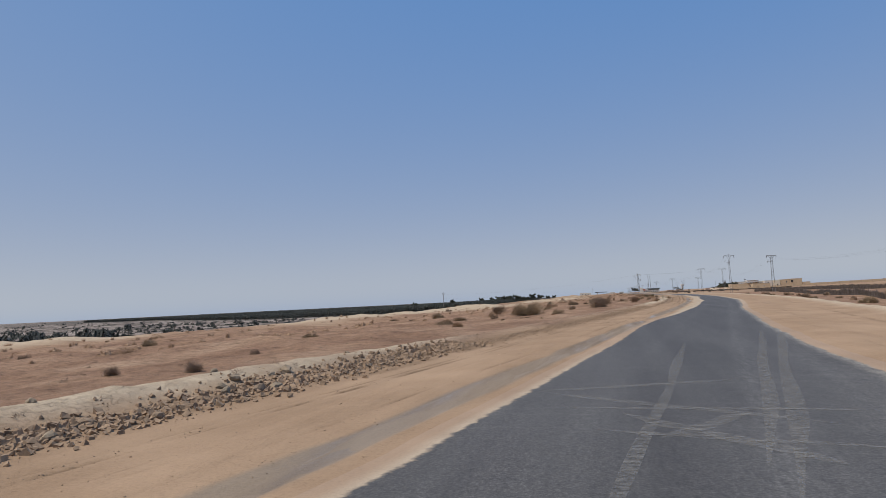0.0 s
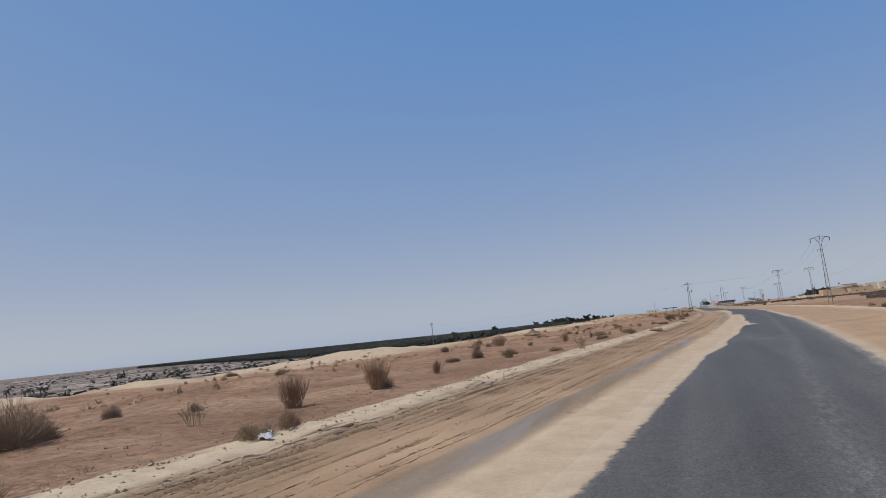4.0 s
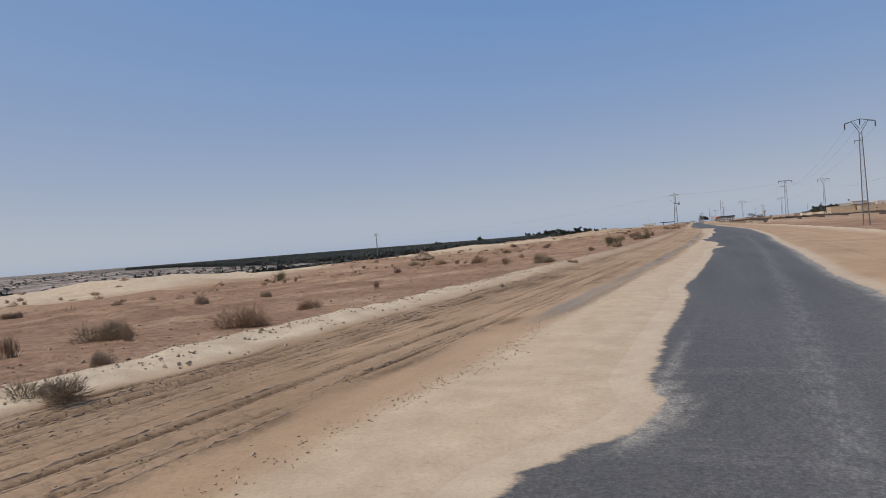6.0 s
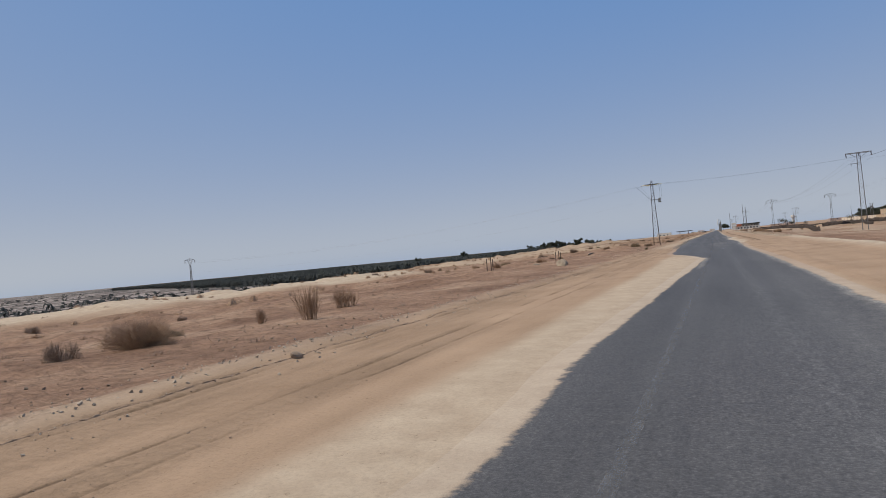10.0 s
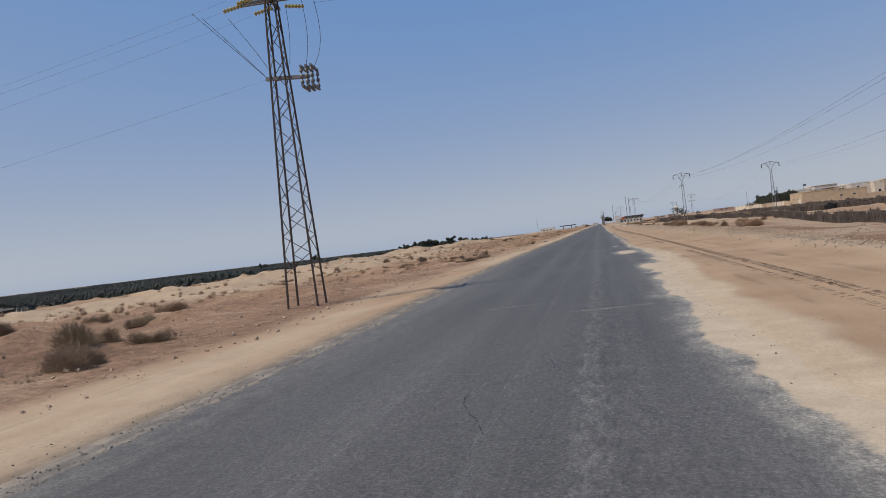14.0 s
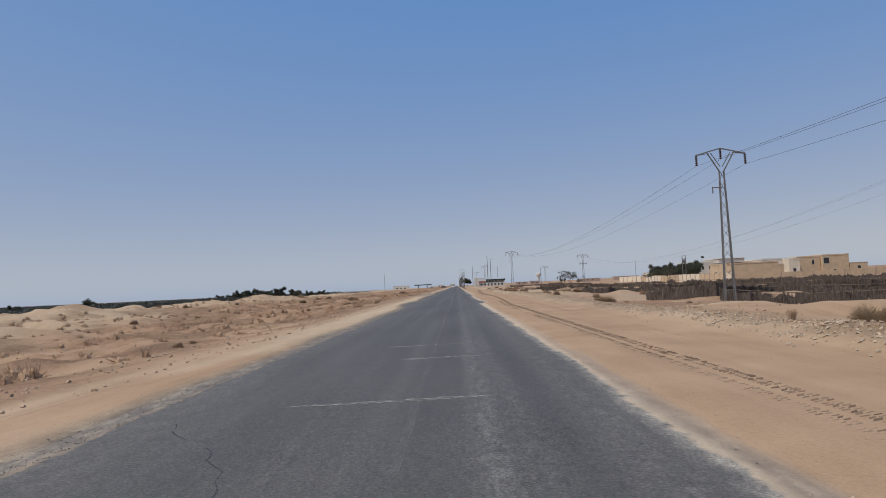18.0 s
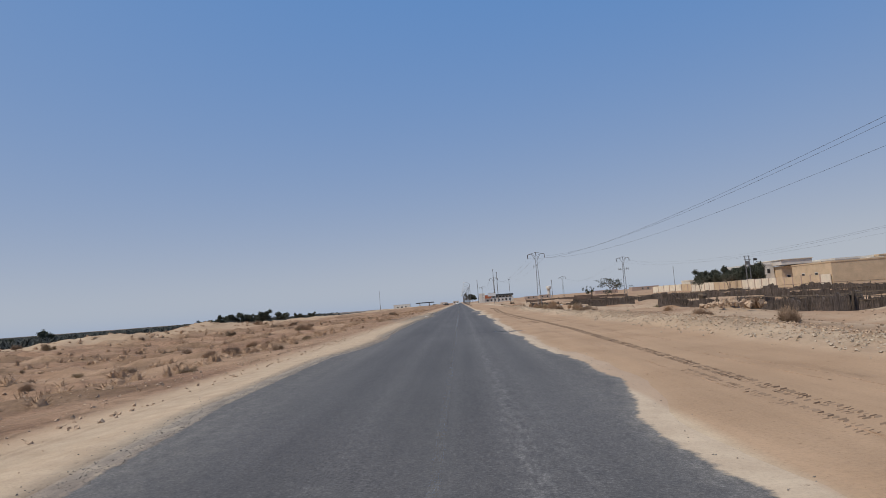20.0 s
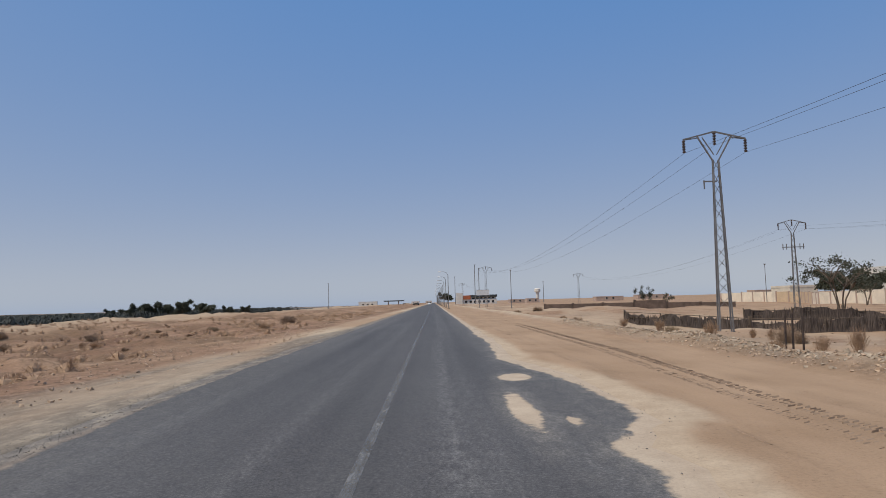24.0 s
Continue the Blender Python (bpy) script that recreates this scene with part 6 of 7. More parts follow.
house("gate_lodge", 78.8, 85, 662, 670, -0.5, 3.2, M_PLASTER_PALE, [("s", 0, 0.9, 1.0, 1.2)], "cream gate lodge behind the boundary wall")


def h_pole(x, y, h):
    t = thing("transformer_pole", at_ground(x, y, 10), "twin-post transformer pole with platform behind the wall", "pylon")
    for s in (-0.55, 0.55):
        part("post", Mesh().beam((s, 0, -0.2), (s, 0, h), 0.2, 0.15), M_STEEL, t)
    m = Mesh()
    for z in (h, h - 0.9, h - 2.2):
        m.beam((-0.95, 0, z), (0.95, 0, z), 0.12)
    part("crossarm", m, M_STEEL, t)
    part("transformer", Mesh().box(-0.45, 0.4, -0.35, 0.35, h - 2.1, h - 1.2), M_STEEL, t, "grey transformer box")


h_pole(73.2, 603.6, 8.4)
fl = thing("flag_pole", at_ground(98.2, 655.2, 0), "thin flag pole with a small dark flag on the roof line", "flag")
part("pole", Mesh().beam((0, 0, 0), (0, 0, 9.3), 0.09), M_STEEL, fl)
part("flag", Mesh().add([(0, 0, 9.2), (0.6, 0.05, 9.25), (1.2, -0.03, 9.1), (1.2, -0.03, 8.45), (0.6, 0.05, 8.5), (0, 0, 8.45), (0.6, 0.07, 8.9)], [(0, 1, 6), (1, 2, 6), (2, 3, 6), (3, 4, 6), (4, 5, 6), (5, 0, 6)]), M_DARK, fl, "dark flag")

# ---- along the road ahead ----


def street_lamp_parts():
    t = thing("street_lamp", at_ground(3.4, 660.0), "tall grey street lamp with curved arm over the road", "street lamp", "street lamps")
    part("pole", Mesh().tube([(0, 0, -0.2), (0, 0, 3), (0, 0, 7.4)], [0.10, 0.085, 0.06], 8), M_STEEL, t)
    part("arm", Mesh().tube([(0, 0, 7.3), (-0.25, 0, 7.75), (-0.8, 0, 8.0), (-1.6, 0, 8.08)], [0.05, 0.045, 0.04, 0.035], 6), M_STEEL, t)
    part("lantern", Mesh().tube([(-1.45, 0, 8.06), (-1.7, 0, 8.07), (-2.1, 0, 8.05)], [0.06, 0.13, 0.05], 8), M_WHITE, t, "pale lamp head")
    part("base", Mesh().box(-0.25, 0.25, -0.25, 0.25, -0.2, 0.18), M_STONE, t)
    return t


lamp = street_lamp_parts()
for k in range(1, 20):
    copy_thing(lamp, at_ground(3.4, 660.0 + 28 * k))


def post(x, y, h, label, r=0.09, name="utility_pole"):
    t = thing(name, at_ground(x, y), label, "pole", "thin poles")
    part("shaft", Mesh().tube([(0, 0, -0.2), (0, 0, h)], [r, r * 0.6], 7), M_STEEL, t)
    part("cap", Mesh().box(-r * 1.6, r * 1.6, -r * 1.6, r * 1.6, h, h + 0.25), M_STEEL, t)


post(17.1, 661.2, 8.2, "single steel pole with a lamp head beside the road")
post(74.2, 663.4, 8.4, "single steel pole near the compound wall")
post(-45.0, 800.0, 10.5, "thin far mast rising from the desert", 0.12)
post(25.0, 905.0, 23.5, "tall thin antenna mast by the far building", 0.28, "antenna_mast")
post(27.5, 906.0, 21.5, "tall thin antenna mast by the far building", 0.28, "antenna_mast")
post(13.0, 902.0, 16.0, "thin antenna mast by the far building", 0.22, "antenna_mast")
post(70.0, 930.0, 13.0, "thin antenna mast by the far building", 0.22, "antenna_mast")


def far_station():
    t = thing("roadside_building", pose(27, 931, ground_height(27, 931)), "long white roadside building with dark green roof fascia", "building")
    part("wall", Mesh().box(-10, 13, -4, 6, -0.3, 3.4), M_WHITEWALL, t)
    part("upper_storey", Mesh().box(-3.5, 12.4, -3.4, 6, 3.402, 4.6), M_WHITEWALL, t)
    part("roof_fascia", Mesh().box(-4.0, 13.2, -4.4, 6.4, 4.602, 6.0), M_ROOFDARK, t, "dark green roof fascia")
    part("tower", Mesh().box(-12.5, -8.4, -4.6, 2, -0.3, 7.4), M_WHITEWALL, t, "pale stair tower")
    part("panel", Mesh().box(-8.3, -3.6, -4.5, 0, 3.41, 5.8), M_ORANGE, t, "faded orange fascia panel")
    for k in range(7):
        w = part("window", Mesh().box(-7.2 + k * 2.8, -5.6 + k * 2.8, -4.07, -3.9, 1.0, 2.6), M_WHITE, t)
        part("pane", Mesh().box(-7.1 + k * 2.8, -5.7 + k * 2.8, -4.09, -4.0, 1.1, 2.5), M_DARK, w)
    for k in range(6):
        part("window", Mesh().box(-2.6 + k * 2.5, -1.0 + k * 2.5, -3.47, -3.3, 3.6, 4.4), M_DARK, t)


far_station()


def canopy_station():
    t = thing("filling_station_canopy", pose(-43.4, 1236, ground_height(-43.4, 1236)), "flat filling station canopy on two pillars far off", "canopy")
    part("roof", Mesh().box(-11, 11, -4, 4, 3.7, 4.9), M_ROOFDARK, t)
    for x in (-6.5, 5.0):
        part("pillar", Mesh().box(x - 0.5, x + 0.5, -0.5, 0.5, -0.3, 3.7), M_PINK, t)
    part("kiosk", Mesh().box(9.5, 17, -2, 4, -0.3, 1.8), M_PLASTER_PALE, t)


canopy_station()
house("far_house", -82, -62, 1230, 1240, -1.0, 4.6, M_WHITEWALL, [("s", -5, 1.2, 2.0, 1.5), ("s", 0, 1.2, 2.0, 1.5), ("s", 5, 1.2, 2.0, 1.5)], "pale flat house far beside the road", 0.6)
for x0, x1, y0, h in ((52, 62, 960, 2.2), (66, 74, 975, 2.6), (96, 112, 900, 2.2), (130, 150, 930, 2.6), (180, 200, 880, 2.8), (-10, -2, 1330, 3.2), (-28, -18, 1345, 3.0)):
    house("far_house", x0, x1, y0, y0 + 9, ground_height((x0 + x1) / 2, y0), h, (M_PINKWHITE if x0 < 0 else M_PINK), [("s", -2, 1.0, 1.2, 1.2), ("s", 2, 1.0, 1.2, 1.2)], "small flat-roofed far house on the desert edge")
wt = thing("water_tower", pose(75, 985, ground_height(75, 985)), "pale water tower beyond the houses", "tower")
part("shaft", Mesh().tube([(0, 0, -0.3), (0, 0, 7)], 1.2, 10), M_WHITEWALL, wt)
part("tank", Mesh().tube([(0, 0, 7), (0, 0, 7.6), (0, 0, 9.6), (0, 0, 10)], [1.3, 2.2, 2.2, 1.5], 12), M_WHITEWALL, wt)


def road_sign(x, y):
    t = thing("road_sign", at_ground(x, y), "white direction board on two posts by the sand track", "sign")
    for s in (-0.8, 0.8):
        part("post", Mesh().beam((s, 0, -0.2), (s, 0, 3.9), 0.10), M_STEEL, t)
    part("board", Mesh().box(-1.35, 1.35, -0.10, -0.06, 2.7, 3.8), M_WHITE, t)
    part("frame", Mesh().beam((-1.37, -0.08, 2.68), (1.37, -0.08, 2.68), 0.05).beam((-1.37, -0.08, 3.82), (1.37, -0.08, 3.82), 0.05), M_STEEL, t)


road_sign(10.6, 657)


def car(x, y, turn, paint, label):
    t = thing("car", pose(x, y, 0.0, 0, 0, turn), label, "car", "far vehicles")
    body = Mesh()
    prof = [(-2.1, 0.35), (-2.15, 0.8), (-1.9, 0.95), (1.2, 1.0), (2.0, 0.85), (2.15, 0.4)]
    for s in (-0.85, 0.85):
        body.v += [(s, a, b) for a, b in prof]
    n = len(prof)
    body.f += [tuple(range(n)), tuple(range(2 * n - 1, n - 1, -1))] + [(i, (i + 1) % n, n + (i + 1) % n, n + i) for i in range(n)]
    part("body", body, paint, t)
    part("cabin", Mesh().add([(-0.75, -1.7, 0.95), (0.75, -1.7, 0.95), (0.75, 0.9, 1.0), (-0.75, 0.9, 1.0), (-0.6, -1.2, 1.5), (0.6, -1.2, 1.5), (0.6, 0.2, 1.5), (-0.6, 0.2, 1.5)], [(0, 1, 5, 4), (1, 2, 6, 5), (2, 3, 7, 6), (3, 0, 4, 7), (4, 5, 6, 7)]), M_DARK, t, "dark glazed cabin")
    part("roof", Mesh().box(-0.6, 0.6, -1.2, 0.2, 1.505, 1.54), paint, t)
    for wx in (-0.8, 0.8):
        for wy in (-1.35, 1.3):
            part("wheel", Mesh().tube([(wx - 0.1, wy, 0.32), (wx + 0.1, wy, 0.32)], 0.32, 12), M_DARK, t)


car(-2.4, 905, 180, M_WHITE, "white car on the far road")
car(-11.0, 930, 60, M_DARK, "dark pickup standing beside the far road")

# ---- litter ----


def scrap(x, y, size, material, label, name, seed):
    """A crumpled scrap: a folded, uneven sheet lying on the ground."""
    r = random.Random(seed)
    m = Mesh()
    n = 5
    for i in range(n + 1):
        for j in range(n + 1):
            e = 1 - max(abs(i / n - 0.5), abs(j / n - 0.5))
            m.v.append(((i / n - 0.5) * size[0] + r.uniform(-0.1, 0.1) * size[0], (j / n - 0.5) * size[1] + r.uniform(-0.1, 0.1) * size[1], size[2] * e * r.uniform(0.2, 1.4)))
    for i in range(n):
        for j in range(n):
            q = i * (n + 1) + j
            m.f.append((q, q + n + 1, q + n + 2, q + 1))
    ob = new(name, m.data(name, material))
    ob.matrix_world = pose(x, y, ground_height(x, y), 0, 0, r.uniform(0, 180))
    return tagged(ob, label, "litter", "litter by the road")


rubbish = random.Random(77)
M_BLUE = plain("blue_plastic_film", (0.05, 0.16, 0.42), 0.4, 0, 0.2, 4.0)
M_RUBBER = plain("black_rubber", (0.022, 0.021, 0.02), 0.75, 0, 0.3, 5.0)
scrap(7.1, 386.7, (0.17, 0.13, 0.09), M_BLUE, "crumpled blue plastic bag on the rubble", "plastic_bag", 1)
scrap(-4.5, 519.0, (0.42, 0.12, 0.05), M_WHITE, "white scrap of plastic on the grey lay-by", "plastic_scrap", 2)
for k in range(9):
    scrap(rubbish.uniform(11, 19), rubbish.uniform(455, 555), (0.35, 0.22, 0.12), (M_WHITE, M_PLASTER_PALE)[k % 2], "pale scrap of rubbish among the dry shrubs", "rubbish_scrap", 40 + k)
scrap(-9.3, 523.4, (1.5, 0.18, 0.10), M_RUBBER, "black strip of torn tyre tread on the sand", "tyre_strip", 3)
scrap(-8.0, 524.6, (0.6, 0.15, 0.08), M_RUBBER, "short black strip of torn tyre on the sand", "tyre_strip", 4)
scrap(-6.3, 393.5, (0.45, 0.2, 0.14), M_RUBBER, "dark lump of torn tyre on the sandy shoulder", "tyre_strip", 5)
scrap(-5.6, 302.4, (0.5, 0.12, 0.07), M_RUBBER, "dark strip of torn tyre on the shoulder", "tyre_strip", 6)
for x, y in ((-12.2, 536.2), (-9.5, 474.3), (-12.2, 477.9), (-12.8, 476.0), (-10.9, 471.5)):
    shrub(x, y, "r", 0.24)
scrap(-3.6, 444.6, (0.22, 0.09, 0.05), plain("green_glass", (0.04, 0.2, 0.09), 0.2, 0, 0.2, 4.0), "piece of green bottle plastic on the shoulder", "plastic_scrap", 21)
scrap(-14.0, 92.9, (0.22, 0.15, 0.12), M_WHITE, "crumpled white plastic bag caught in the scrub", "plastic_bag", 22)
scrap(-14.3, 93.4, (0.15, 0.11, 0.10), M_WHITE, "crumpled white plastic bag caught in the scrub", "plastic_bag", 23)

# ---- small things by the track ----


def three_posts(x, y):
    t = thing("iron_stakes", at_ground(x, y), "three thin iron stakes standing upright in the soil", "stakes")
    for dx, dy, h in ((-0.28, 0, 1.05), (0.0, 0.1, 1.12), (0.2, -0.1, 1.0)):
        part("stake", Mesh().beam((dx, dy, -0.2), (dx + 0.03, dy, h), 0.045), M_RUST, t)


three_posts(-13.1, 277.6)
three_posts(-14.6, 262.5)
three_posts(11.1, 540.3)
st = new("white_slab", ROCKS[1])
st.matrix_world = pose(-14.2, 273.9, ground_height(-14.2, 273.9) + 0.05, 10, 5, 30) @ Matrix.Diagonal((0.32, 0.24, 0.16, 1))
tagged(st, "flat white stone slab lying on the soil", "stone")
for x, y, s in ((-10.1, 265.7, 0.4), (-9.7, 263.7, 0.36)):
    rock(x, y, s, 4)


def timber(x0, y0, x1, y1):
    z0, z1 = ground_height(x0, y0), ground_height(x1, y1)
    m = Mesh().tube([(x0, y0, z0 + 0.08), ((x0 + x1) / 2, (y0 + y1) / 2, (z0 + z1) / 2 + 0.12), (x1, y1, z1 + 0.1)], [0.08, 0.09, 0.07], 7)
    tagged(new("fallen_log", m.data("fallen_log", M_TRUNK)), "grey fallen palm stem lying on the sand", "log")


timber(-12.6, 289.9, -12.9, 294.2)


def rubbish_pile(x, y, w, h, n, label, seed):
    r = random.Random(seed)
    m = Mesh()
    z = ground_height(x, y)
    for _ in range(n):
        a, k = r.uniform(0, 6.28), r.random()**0.6
        px, py = x + math.cos(a) * w * k, y + math.sin(a) * w * k
        s = r.uniform(0.06, 0.22)
        turn = Euler((r.uniform(0, 3), r.uniform(0, 3), r.uniform(0, 3))).to_matrix()
        m.add([turn @ v + Vector((px, py, z + h * (1 - k) * r.random() + s * 0.3)) for v in stone_verts(r, s)], STONE_FACES)
    tagged(new("rubble_pile", m.data("rubble_pile", M_RUBBLE)), label, "pile", kind="stuff")


rubbish_pile(-35.5, 201.3, 1.5, 1.15, 420, "heap of broken stones and spoil on the desert", 1)
rubbish_pile(-23.0, 521.0, 1.9, 0.5, 120, "heap of dry brush and stones", 2)
rubbish_pile(12.9, 470.0, 1.5, 0.3, 90, "heap of brown stones on the bank", 3)
rubbish_pile(13.0, 522.5, 0.6, 0.12, 14, "small heap of white debris by the broom bushes", 4)


def stump(x, y):
    t = thing("palm_stump", at_ground(x, y), "short flared palm stump standing in sand", "stump")
    part("trunk", Mesh().tube([(0, 0, -0.2), (0.05, 0, 0.4), (0.1, 0, 0.75), (0.16, 0, 1.0), (0.2, 0, 1.15)], [0.26, 0.2, 0.22, 0.36, 0.3], 9), M_TRUNK, t)
    b = Mesh()
    for k in range(14):
        a = k * 0.45
        blade(b, (0.16, 0, 0.95), (0.16 + 0.5 * math.cos(a), 0.5 * math.sin(a), 1.2), 0.03)
    part("frond_stubs", b, M_FROND_FENCE, t)


stump(18.6, 489.5)


def line_paint(name, low, high, most):
    """The centre line, rubbed through to the asphalt in places."""
    k = Nodes(name, 0.75)
    k.color(k.ramp(k.noise(7, 6, (1, 0.25, 1), 0.74), [(0.40, (0.16, 0.157, 0.152)), (0.70, (0.28, 0.275, 0.265))]))
    gap = k.ramp(k.noise(5.0, 8, (1.6, 0.35, 1.0), 0.78), [(low, 0.0), (high, most)])
    clear = k.t.nodes.new("ShaderNodeBsdfTransparent")
    both = k.t.nodes.new("ShaderNodeMixShader")
    k.link(gap, both.inputs[0]).link(clear.outputs[0], both.inputs[1]).link(k.b.outputs[0], both.inputs[2])
    k.link(both.outputs[0], k.t.nodes["Material Output"].inputs[0])
    return k.m


M_LINE = line_paint("worn_road_paint", 0.34, 0.66, 0.8)
M_LINE_FAINT = line_paint("rubbed_road_paint", 0.42, 0.72, 0.45)
M_TRACK = plain("pressed_sand", (0.29, 0.198, 0.128), 0.95, 0, 0.07, 1.0)


def stain_material():
    """A thin dark film on the asphalt with ragged gaps."""
    k = Nodes("bitumen_stain", 0.6)
    k.color(k.ramp(k.noise(3, 4), [(0.3, (0.026, 0.027, 0.03)), (0.7, (0.045, 0.046, 0.05))]))
    gap = k.ramp(k.noise(3.6, 6, (1.0, 1.6, 1.0), 0.7), [(0.44, 0.0), (0.54, 0.8)])
    clear = k.t.nodes.new("ShaderNodeBsdfTransparent")
    both = k.t.nodes.new("ShaderNodeMixShader")
    k.link(gap, both.inputs[0]).link(clear.outputs[0], both.inputs[1]).link(k.b.outputs[0], both.inputs[2])
    k.link(both.outputs[0], k.t.nodes["Material Output"].inputs[0])
    return k.m


M_STAIN = stain_material()


def strip(y0, y1, d, w, paint, step=2.0):
    n = int((y1 - y0) / step)
    m = Mesh()
    ys = np.linspace(y0, y1, n + 1)
    xs = road_x(ys) + d
    for x, y in zip(xs, ys):
        m.v += [(x - w / 2, y, 0.004), (x + w / 2, y, 0.004)]
    m.f += [(2 * i, 2 * i + 1, 2 * i + 3, 2 * i + 2) for i in range(n)]
    ob = new("centre_line", m.data("centre_line", paint))
    return tagged(ob, "worn pale centre line painted on asphalt", "road marking", kind="structure")


strip(190, 262, 0.31, 0.12, M_LINE_FAINT)
strip(262, 476, 0.31, 0.11, M_LINE_FAINT)
strip(476, 720, 0.31, 0.11, M_LINE)


def tread_marks(d, y0, y1, w, pitch, seed, high=0.034, keep=0.42):
    """Ridges pressed into the sand by lorry tyres."""
    r = random.Random(seed)
    m = Mesh()
    ys = np.arange(y0, y1, pitch)
    xs = road_x(ys) + d + np.interp(ys, [300, 338, 354, 392, 440, 467, 506, 529, 539, 560], [0.0, 0.2, 0.2, 0.05, -0.45, 0.3, 0.1, 0.75, 1.2, 1.3]) + (fbm(ys * 0 + seed, ys, 11, 34) - 0.5) * 0.12
    zs = zones(xs, ys)[0]
    gap = fbm(xs * 0 + seed, ys, 9, 99)
    for x, y, z, g in zip(xs, ys, zs, gap):
        if g < keep or r.random() < 0.10:
            continue
        for s in (-1, 1):
            a, b = Vector((x + s * w * 0.08, y, z - 0.01)), Vector((x + s * w / 2 * r.uniform(0.8, 1.1), y + 0.05 * s, z - 0.01))
            u = Vector((0, pitch * r.uniform(0.14, 0.24), 0))
            t = Vector((0, pitch * r.uniform(-0.15, 0.15), r.uniform(0.45, 1.0) * high))
            m.add([a - u, b - u, b + u, a + u, a + t, b + t], [(0, 1, 5, 4), (2, 3, 4, 5), (1, 2, 5), (3, 0, 4)])
    tagged(new("tyre_tracks", m.data("tyre_tracks", M_TRACK)), "tyre tread ridges pressed into the sand track", "tyre tracks", kind="stuff")


tread_marks(5.08, 296, 560, 0.26, 0.10, 1, 0.034, 0.12)
tread_marks(4.66, 300, 560, 0.24, 0.10, 2, 0.024, 0.40)


def spill():
    """Dark water stain and patched holes on the asphalt."""
    r = random.Random(8)
    for x, y, w, ln, label in ((-0.1, 468.9, 0.35, 0.1, "dark wet stain across the asphalt"), (0.5, 469.1, 0.5, 0.14, "dark wet stain across the asphalt"), (1.2, 468.9, 0.55, 0.22, "dark wet stain across the asphalt"), (1.85, 468.5, 0.5, 0.38, "dark wet stain across the asphalt"), (2.25, 468.0, 0.3, 0.2, "dark wet stain across the asphalt"),
                               (-0.8, 293.8, 0.15, 0.22, "dark patched pothole in the asphalt"), (-0.78, 291.5, 0.14, 0.18, "dark patched pothole in the asphalt"), (-0.79, 290.85, 0.25, 0.36, "dark patched pothole in the asphalt"), (1.48, 293.4, 0.17, 0.15, "dark patched pothole in the asphalt"), (1.47, 294.3, 0.18, 0.16, "dark patched pothole in the asphalt"), (1.4, 296.2, 0.4, 0.12, "dark patched pothole in the asphalt")):
        m = Mesh()
        n = 22
        o = r.uniform(0, 90)
        ring = [(x + math.cos(6.2832 * k / n) * w * (0.75 + 0.5 * float(vnoise(k * 0.9 % 19, o, 1.5, 3))), y + math.sin(6.2832 * k / n) * ln * (0.75 + 0.5 * float(vnoise(k * 0.9 % 19, o, 1.5, 3))), 0.004) for k in range(n)]
        m.add(ring + [(x, y, 0.005)], [(k, (k + 1) % n, n) for k in range(n)])
        tagged(new("road_stain", m.data("road_stain", M_STAIN)), label, "stain", "road stains", kind="structure")


spill()


def cracks():
    r = random.Random(12)
    m = Mesh()
    for x, y, ln, head in ((-0.15, 293.3, 1.6, -1.35), (1.1, 292.5, 2.4, -1.55), (1.15, 290.3, 1.5, -0.6), (0.1, 309.0, 6.0, 1.55), (-0.2, 313, 5, 1.6), (0.6, 482.0, 2.0, 0.1), (0.3, 385, 9, 1.5), (0.5, 398, 7, 1.6)):
        p = Vector((x, y, 0.004))
        h = head
        while ln > 0:
            step = r.uniform(0.12, 0.3)
            h += r.gauss(0, 0.35)
            h = h * 0.85 + head * 0.15
            q = p + Vector((math.cos(h), math.sin(h), 0)) * step
            s = Vector((-math.sin(h), math.cos(h), 0)) * r.uniform(0.003, 0.009)
            m.add([p - s, p + s, q + s, q - s], [(0, 1, 2, 3)])
            p, ln = q, ln - step
    tagged(new("road_cracks", m.data("road_cracks", M_STAIN)), "fine dark cracks wandering over the asphalt", "cracks", kind="structure")


cracks()


def flaky_dust():
    """Dust that clings to the asphalt in flakes, open between them."""
    k = Nodes("flaky_dust", 0.95)
    k.color(k.ramp(k.noise(3, 4), [(0.3, (0.30, 0.28, 0.25)), (0.7, (0.42, 0.40, 0.36))]))
    gap = k.ramp(k.noise(7.0, 7, (1.0, 2.2, 1.0), 0.74), [(0.47, 0.0), (0.60, 0.8)])
    clear = k.t.nodes.new("ShaderNodeBsdfTransparent")
    both = k.t.nodes.new("ShaderNodeMixShader")
    k.link(gap, both.inputs[0]).link(clear.outputs[0], both.inputs[1]).link(k.b.outputs[0], both.inputs[2])
    k.link(both.outputs[0], k.t.nodes["Material Output"].inputs[0])
    return k.m


M_FLAKES = flaky_dust()


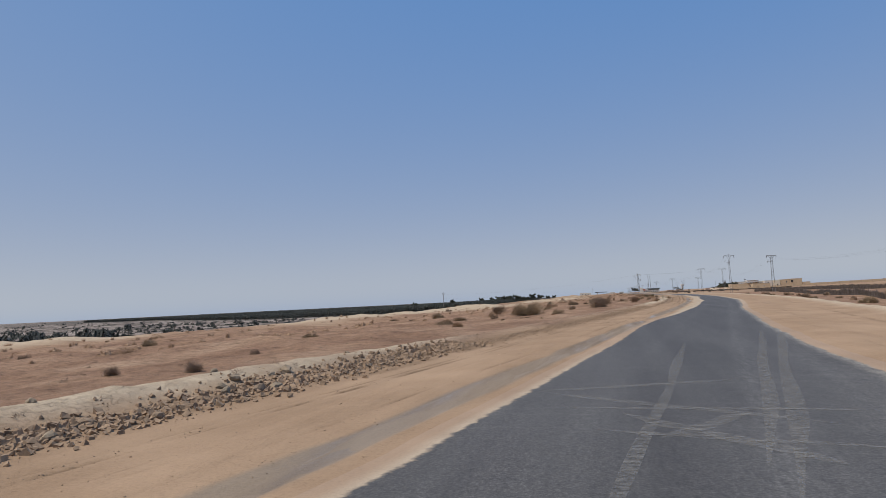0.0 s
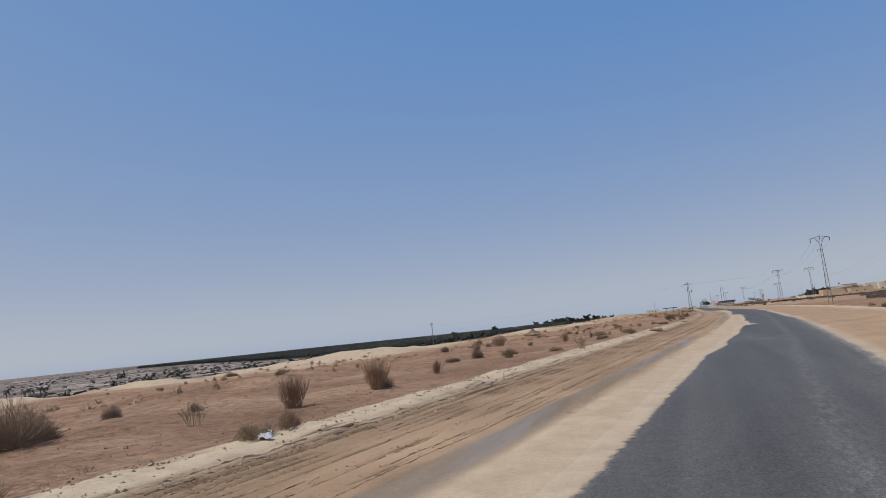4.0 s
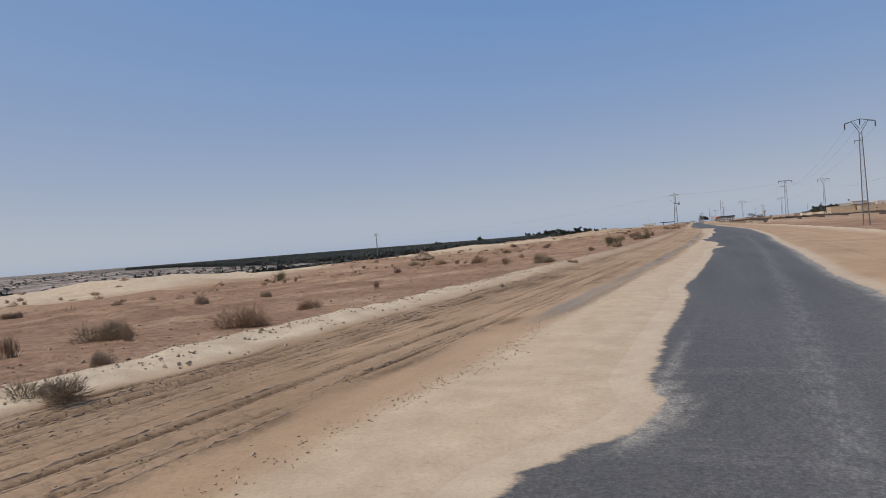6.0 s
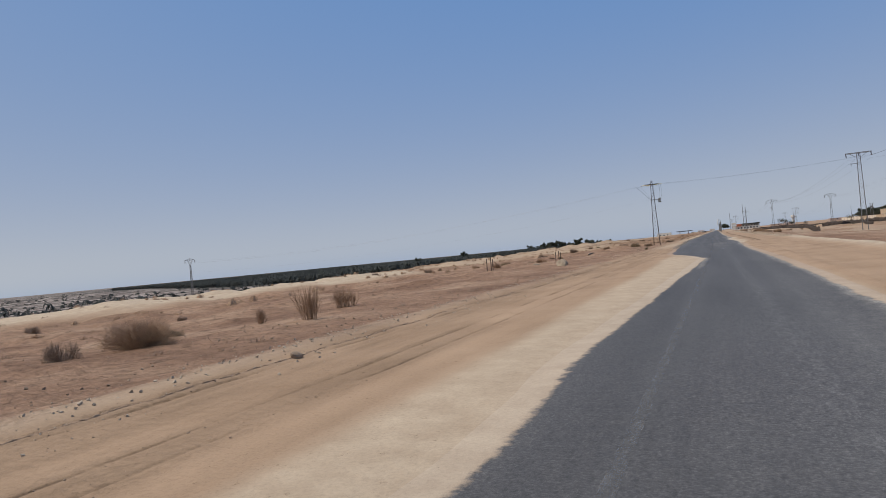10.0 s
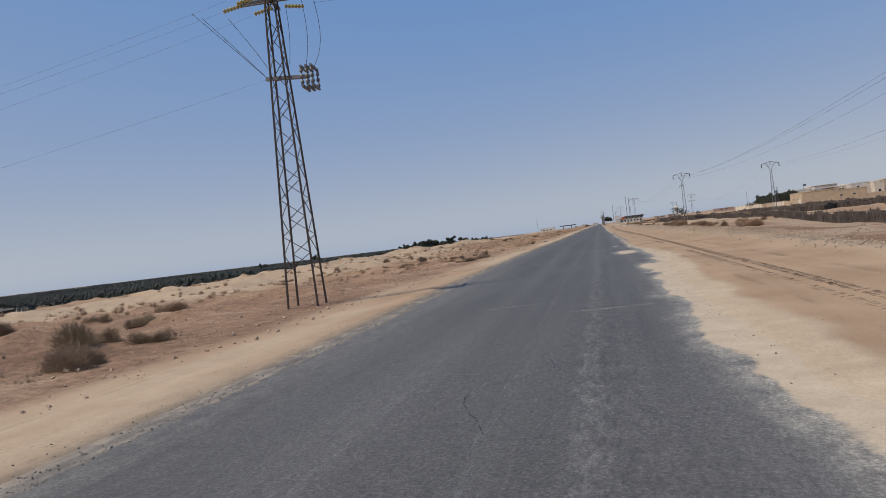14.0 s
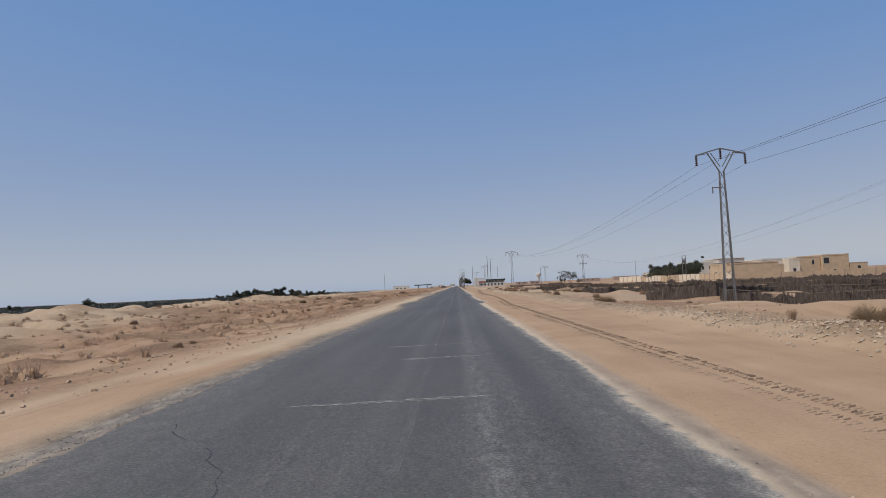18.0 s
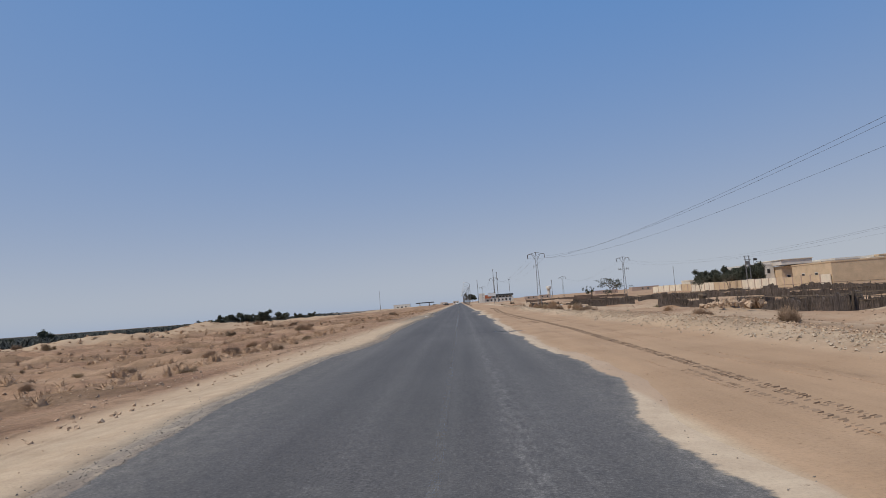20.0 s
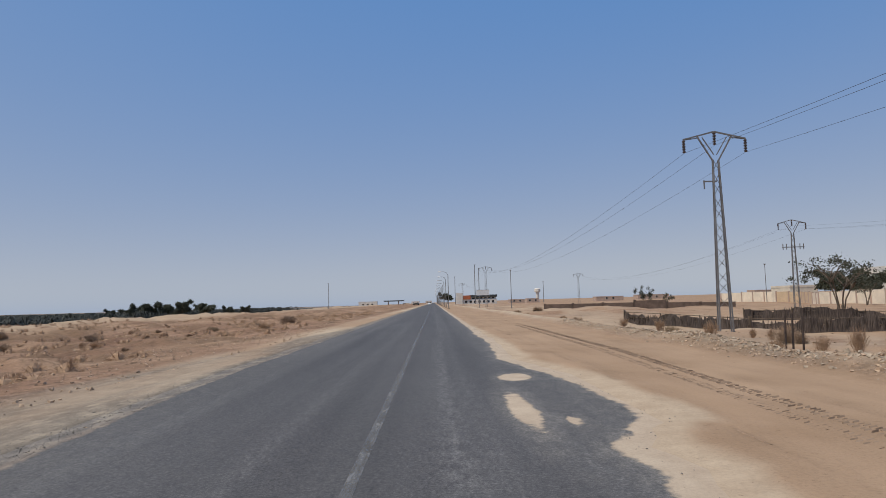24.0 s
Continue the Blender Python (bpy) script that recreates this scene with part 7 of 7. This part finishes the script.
def dust_streak(y, d0, d1, skew, w, bow=0.0):
    """One streak of pale dust over the road, from d0 to d1 across it."""
    m = Mesh()
    n = 26
    for i in range(n + 1):
        f = i / n
        d = d0 + (d1 - d0) * f
        yy = y + skew * d + bow * math.sin(math.pi * f) + 0.16 * (float(vnoise(d, y, 0.8, 5)) - 0.5)
        ww = w * (0.35 + 1.1 * float(vnoise(d * 1.7, y, 1.0, 7))) * min(1.0, 4 * f + 0.2, 4 * (1 - f) + 0.2)
        x = float(road_x(yy)) + d
        m.v += [(x, yy - ww / 2, 0.0045), (x, yy + ww / 2, 0.0045)]
    m.f += [(2 * i, 2 * i + 2, 2 * i + 3, 2 * i + 1) for i in range(n)]
    tagged(new("dust_streak", m.data("dust_streak", M_FLAKES)), "flaky streak of pale dust across the asphalt", "dust streak", "dust streaks", kind="structure")


def rubbed_dust():
    """A thin film of dust rubbed into the asphalt."""
    k = Nodes("rubbed_dust", 0.95)
    k.color(k.ramp(k.noise(3, 4), [(0.3, (0.24, 0.225, 0.20)), (0.7, (0.33, 0.31, 0.28))]))
    gap = k.ramp(k.noise(7.0, 9, (1.0, 1.5, 1.0), 0.82), [(0.42, 0.0), (0.62, 0.45)])
    clear = k.t.nodes.new("ShaderNodeBsdfTransparent")
    both = k.t.nodes.new("ShaderNodeMixShader")
    k.link(gap, both.inputs[0]).link(clear.outputs[0], both.inputs[1]).link(k.b.outputs[0], both.inputs[2])
    k.link(both.outputs[0], k.t.nodes["Material Output"].inputs[0])
    return k.m


M_RUBBED = rubbed_dust()


def dust_line(x0, y0, x1, y1, w, lift):
    """A wheel's line of dust dragged over the road."""
    p, q = Vector((x0, y0, lift)), Vector((x1, y1, lift))
    side = (q - p).cross(Vector((0, 0, 1))).normalized()
    m = Mesh()
    n = 24
    for i in range(n + 1):
        f = i / n
        c = p.lerp(q, f) + side * 0.12 * (float(vnoise(f * 4, x0 + y0, 1.0, 6)) - 0.5)
        ww = side * w / 2 * (0.5 + 0.9 * float(vnoise(f * 9, y0, 1.0, 8))) * min(1.0, 5 * f + 0.15, 5 * (1 - f) + 0.15)
        m.v += [tuple(c - ww), tuple(c + ww)]
    m.f += [(2 * i, 2 * i + 2, 2 * i + 3, 2 * i + 1) for i in range(n)]
    tagged(new("dust_line", m.data("dust_line", M_RUBBED)), "pale line of dust dragged over the asphalt by wheels", "dust line", "dust lines", kind="structure")


for k, row in enumerate(((-21.4, 10.4, -18.0, 11.6, 0.22), (-21.2, 10.2, -17.8, 7.8, 0.2), (-20.1, 8.4, -18.3, 6.1, 0.24), (-19.7, 7.0, -18.6, 8.5, 0.22), (-18.2, 19.6, -20.4, 3.0, 0.16), (-15.4, 24.0, -18.9, 6.0, 0.2),
                         (-14.9, 23.7, -18.9, 5.0, 0.22), (-21.0, 8.9, -17.2, 8.6, 0.14), (-20.4, 7.4, -17.6, 6.6, 0.14), (-6.2, 115.8, -5.1, 116.5, 0.2), (-5.9, 114.9, -3.9, 116.2, 0.2), (-6.5, 114.0, -5.4, 113.2, 0.3), (-6.5, 114.1, -4.6, 113.6, 0.3),
                         (-6.4, 117.6, -4.0, 119.0, 0.18), (-6.0, 112.6, -3.6, 112.9, 0.25), (-6.5, 113.4, -4.96, 112.1, 0.2), (-6.4, 117.4, -4.1, 115.2, 0.16), (-6.4, 114.8, -4.7, 111.6, 0.22), (-6.0, 114.9, -4.2, 115.6, 0.2))):
    dust_line(*row, 0.0062 + 0.0006 * (k % 5))
for row in ((123.8, 0.4, 2.6, 0.2, 0.16), (268.6, -2.4, 2.2, 0.16, 0.30), (270.6, -2.5, 2.0, 0.2, 0.30), (273.0, -3.0, 2.1, 0.18, 0.28), (275.4, -2.9, 1.4, 0.2, 0.35), (277.6, -2.9, 2.3, 0.2, 0.22), (280.2, -2.8, 1.6, 0.2, 0.25), (283.5, -2.9, 1.2, 0.16, 0.25), (287.5, -2.8, 2.0, 0.2, 0.32), (291.5, -1.8, 0.8, 0.1, 0.3), (293.0, 0.4, 2.6, 0.5, 0.5), (289.5, 0.4, 2.6, -0.6, 0.45), (296.5, -2.4, 1.4, 0.12, 0.3), (303, -1.0, 1.8, 0.15, 0.16), (321.5, -1.4, 0.3, 0.2, 0.2), (319.8, 0.6, 2.2, 0.03, 0.14),
            (292.9, -0.65, 0.15, 0.0, 0.12), (291.6, -1.9, -0.9, 0.1, 0.2), (294.0, 0.2, 1.9, 0.35, 0.5), (292.2, 0.3, 1.6, 0.5, 0.4), (297.5, 0.6, 1.0, 0.1, 0.12), (297.4, 1.3, 1.7, 0.1, 0.12), (390.6, -1.9, 0.5, 0.0, 0.3), (391.2, 0.5, 1.2, 0.1, 0.2), (388.6, -1.9, 0.2, 0.05, 0.35), (387.6, 0.2, 1.4, 0.3, 0.2), (398, -0.4, 1.5, 0.2, 0.25), (404, -1.6, 1.4, 0.1, 0.2), (409, -0.6, 1.6, 0.1, 0.2), (412, -1.2, 1.8, 0.12, 0.2)):
    dust_streak(*row)
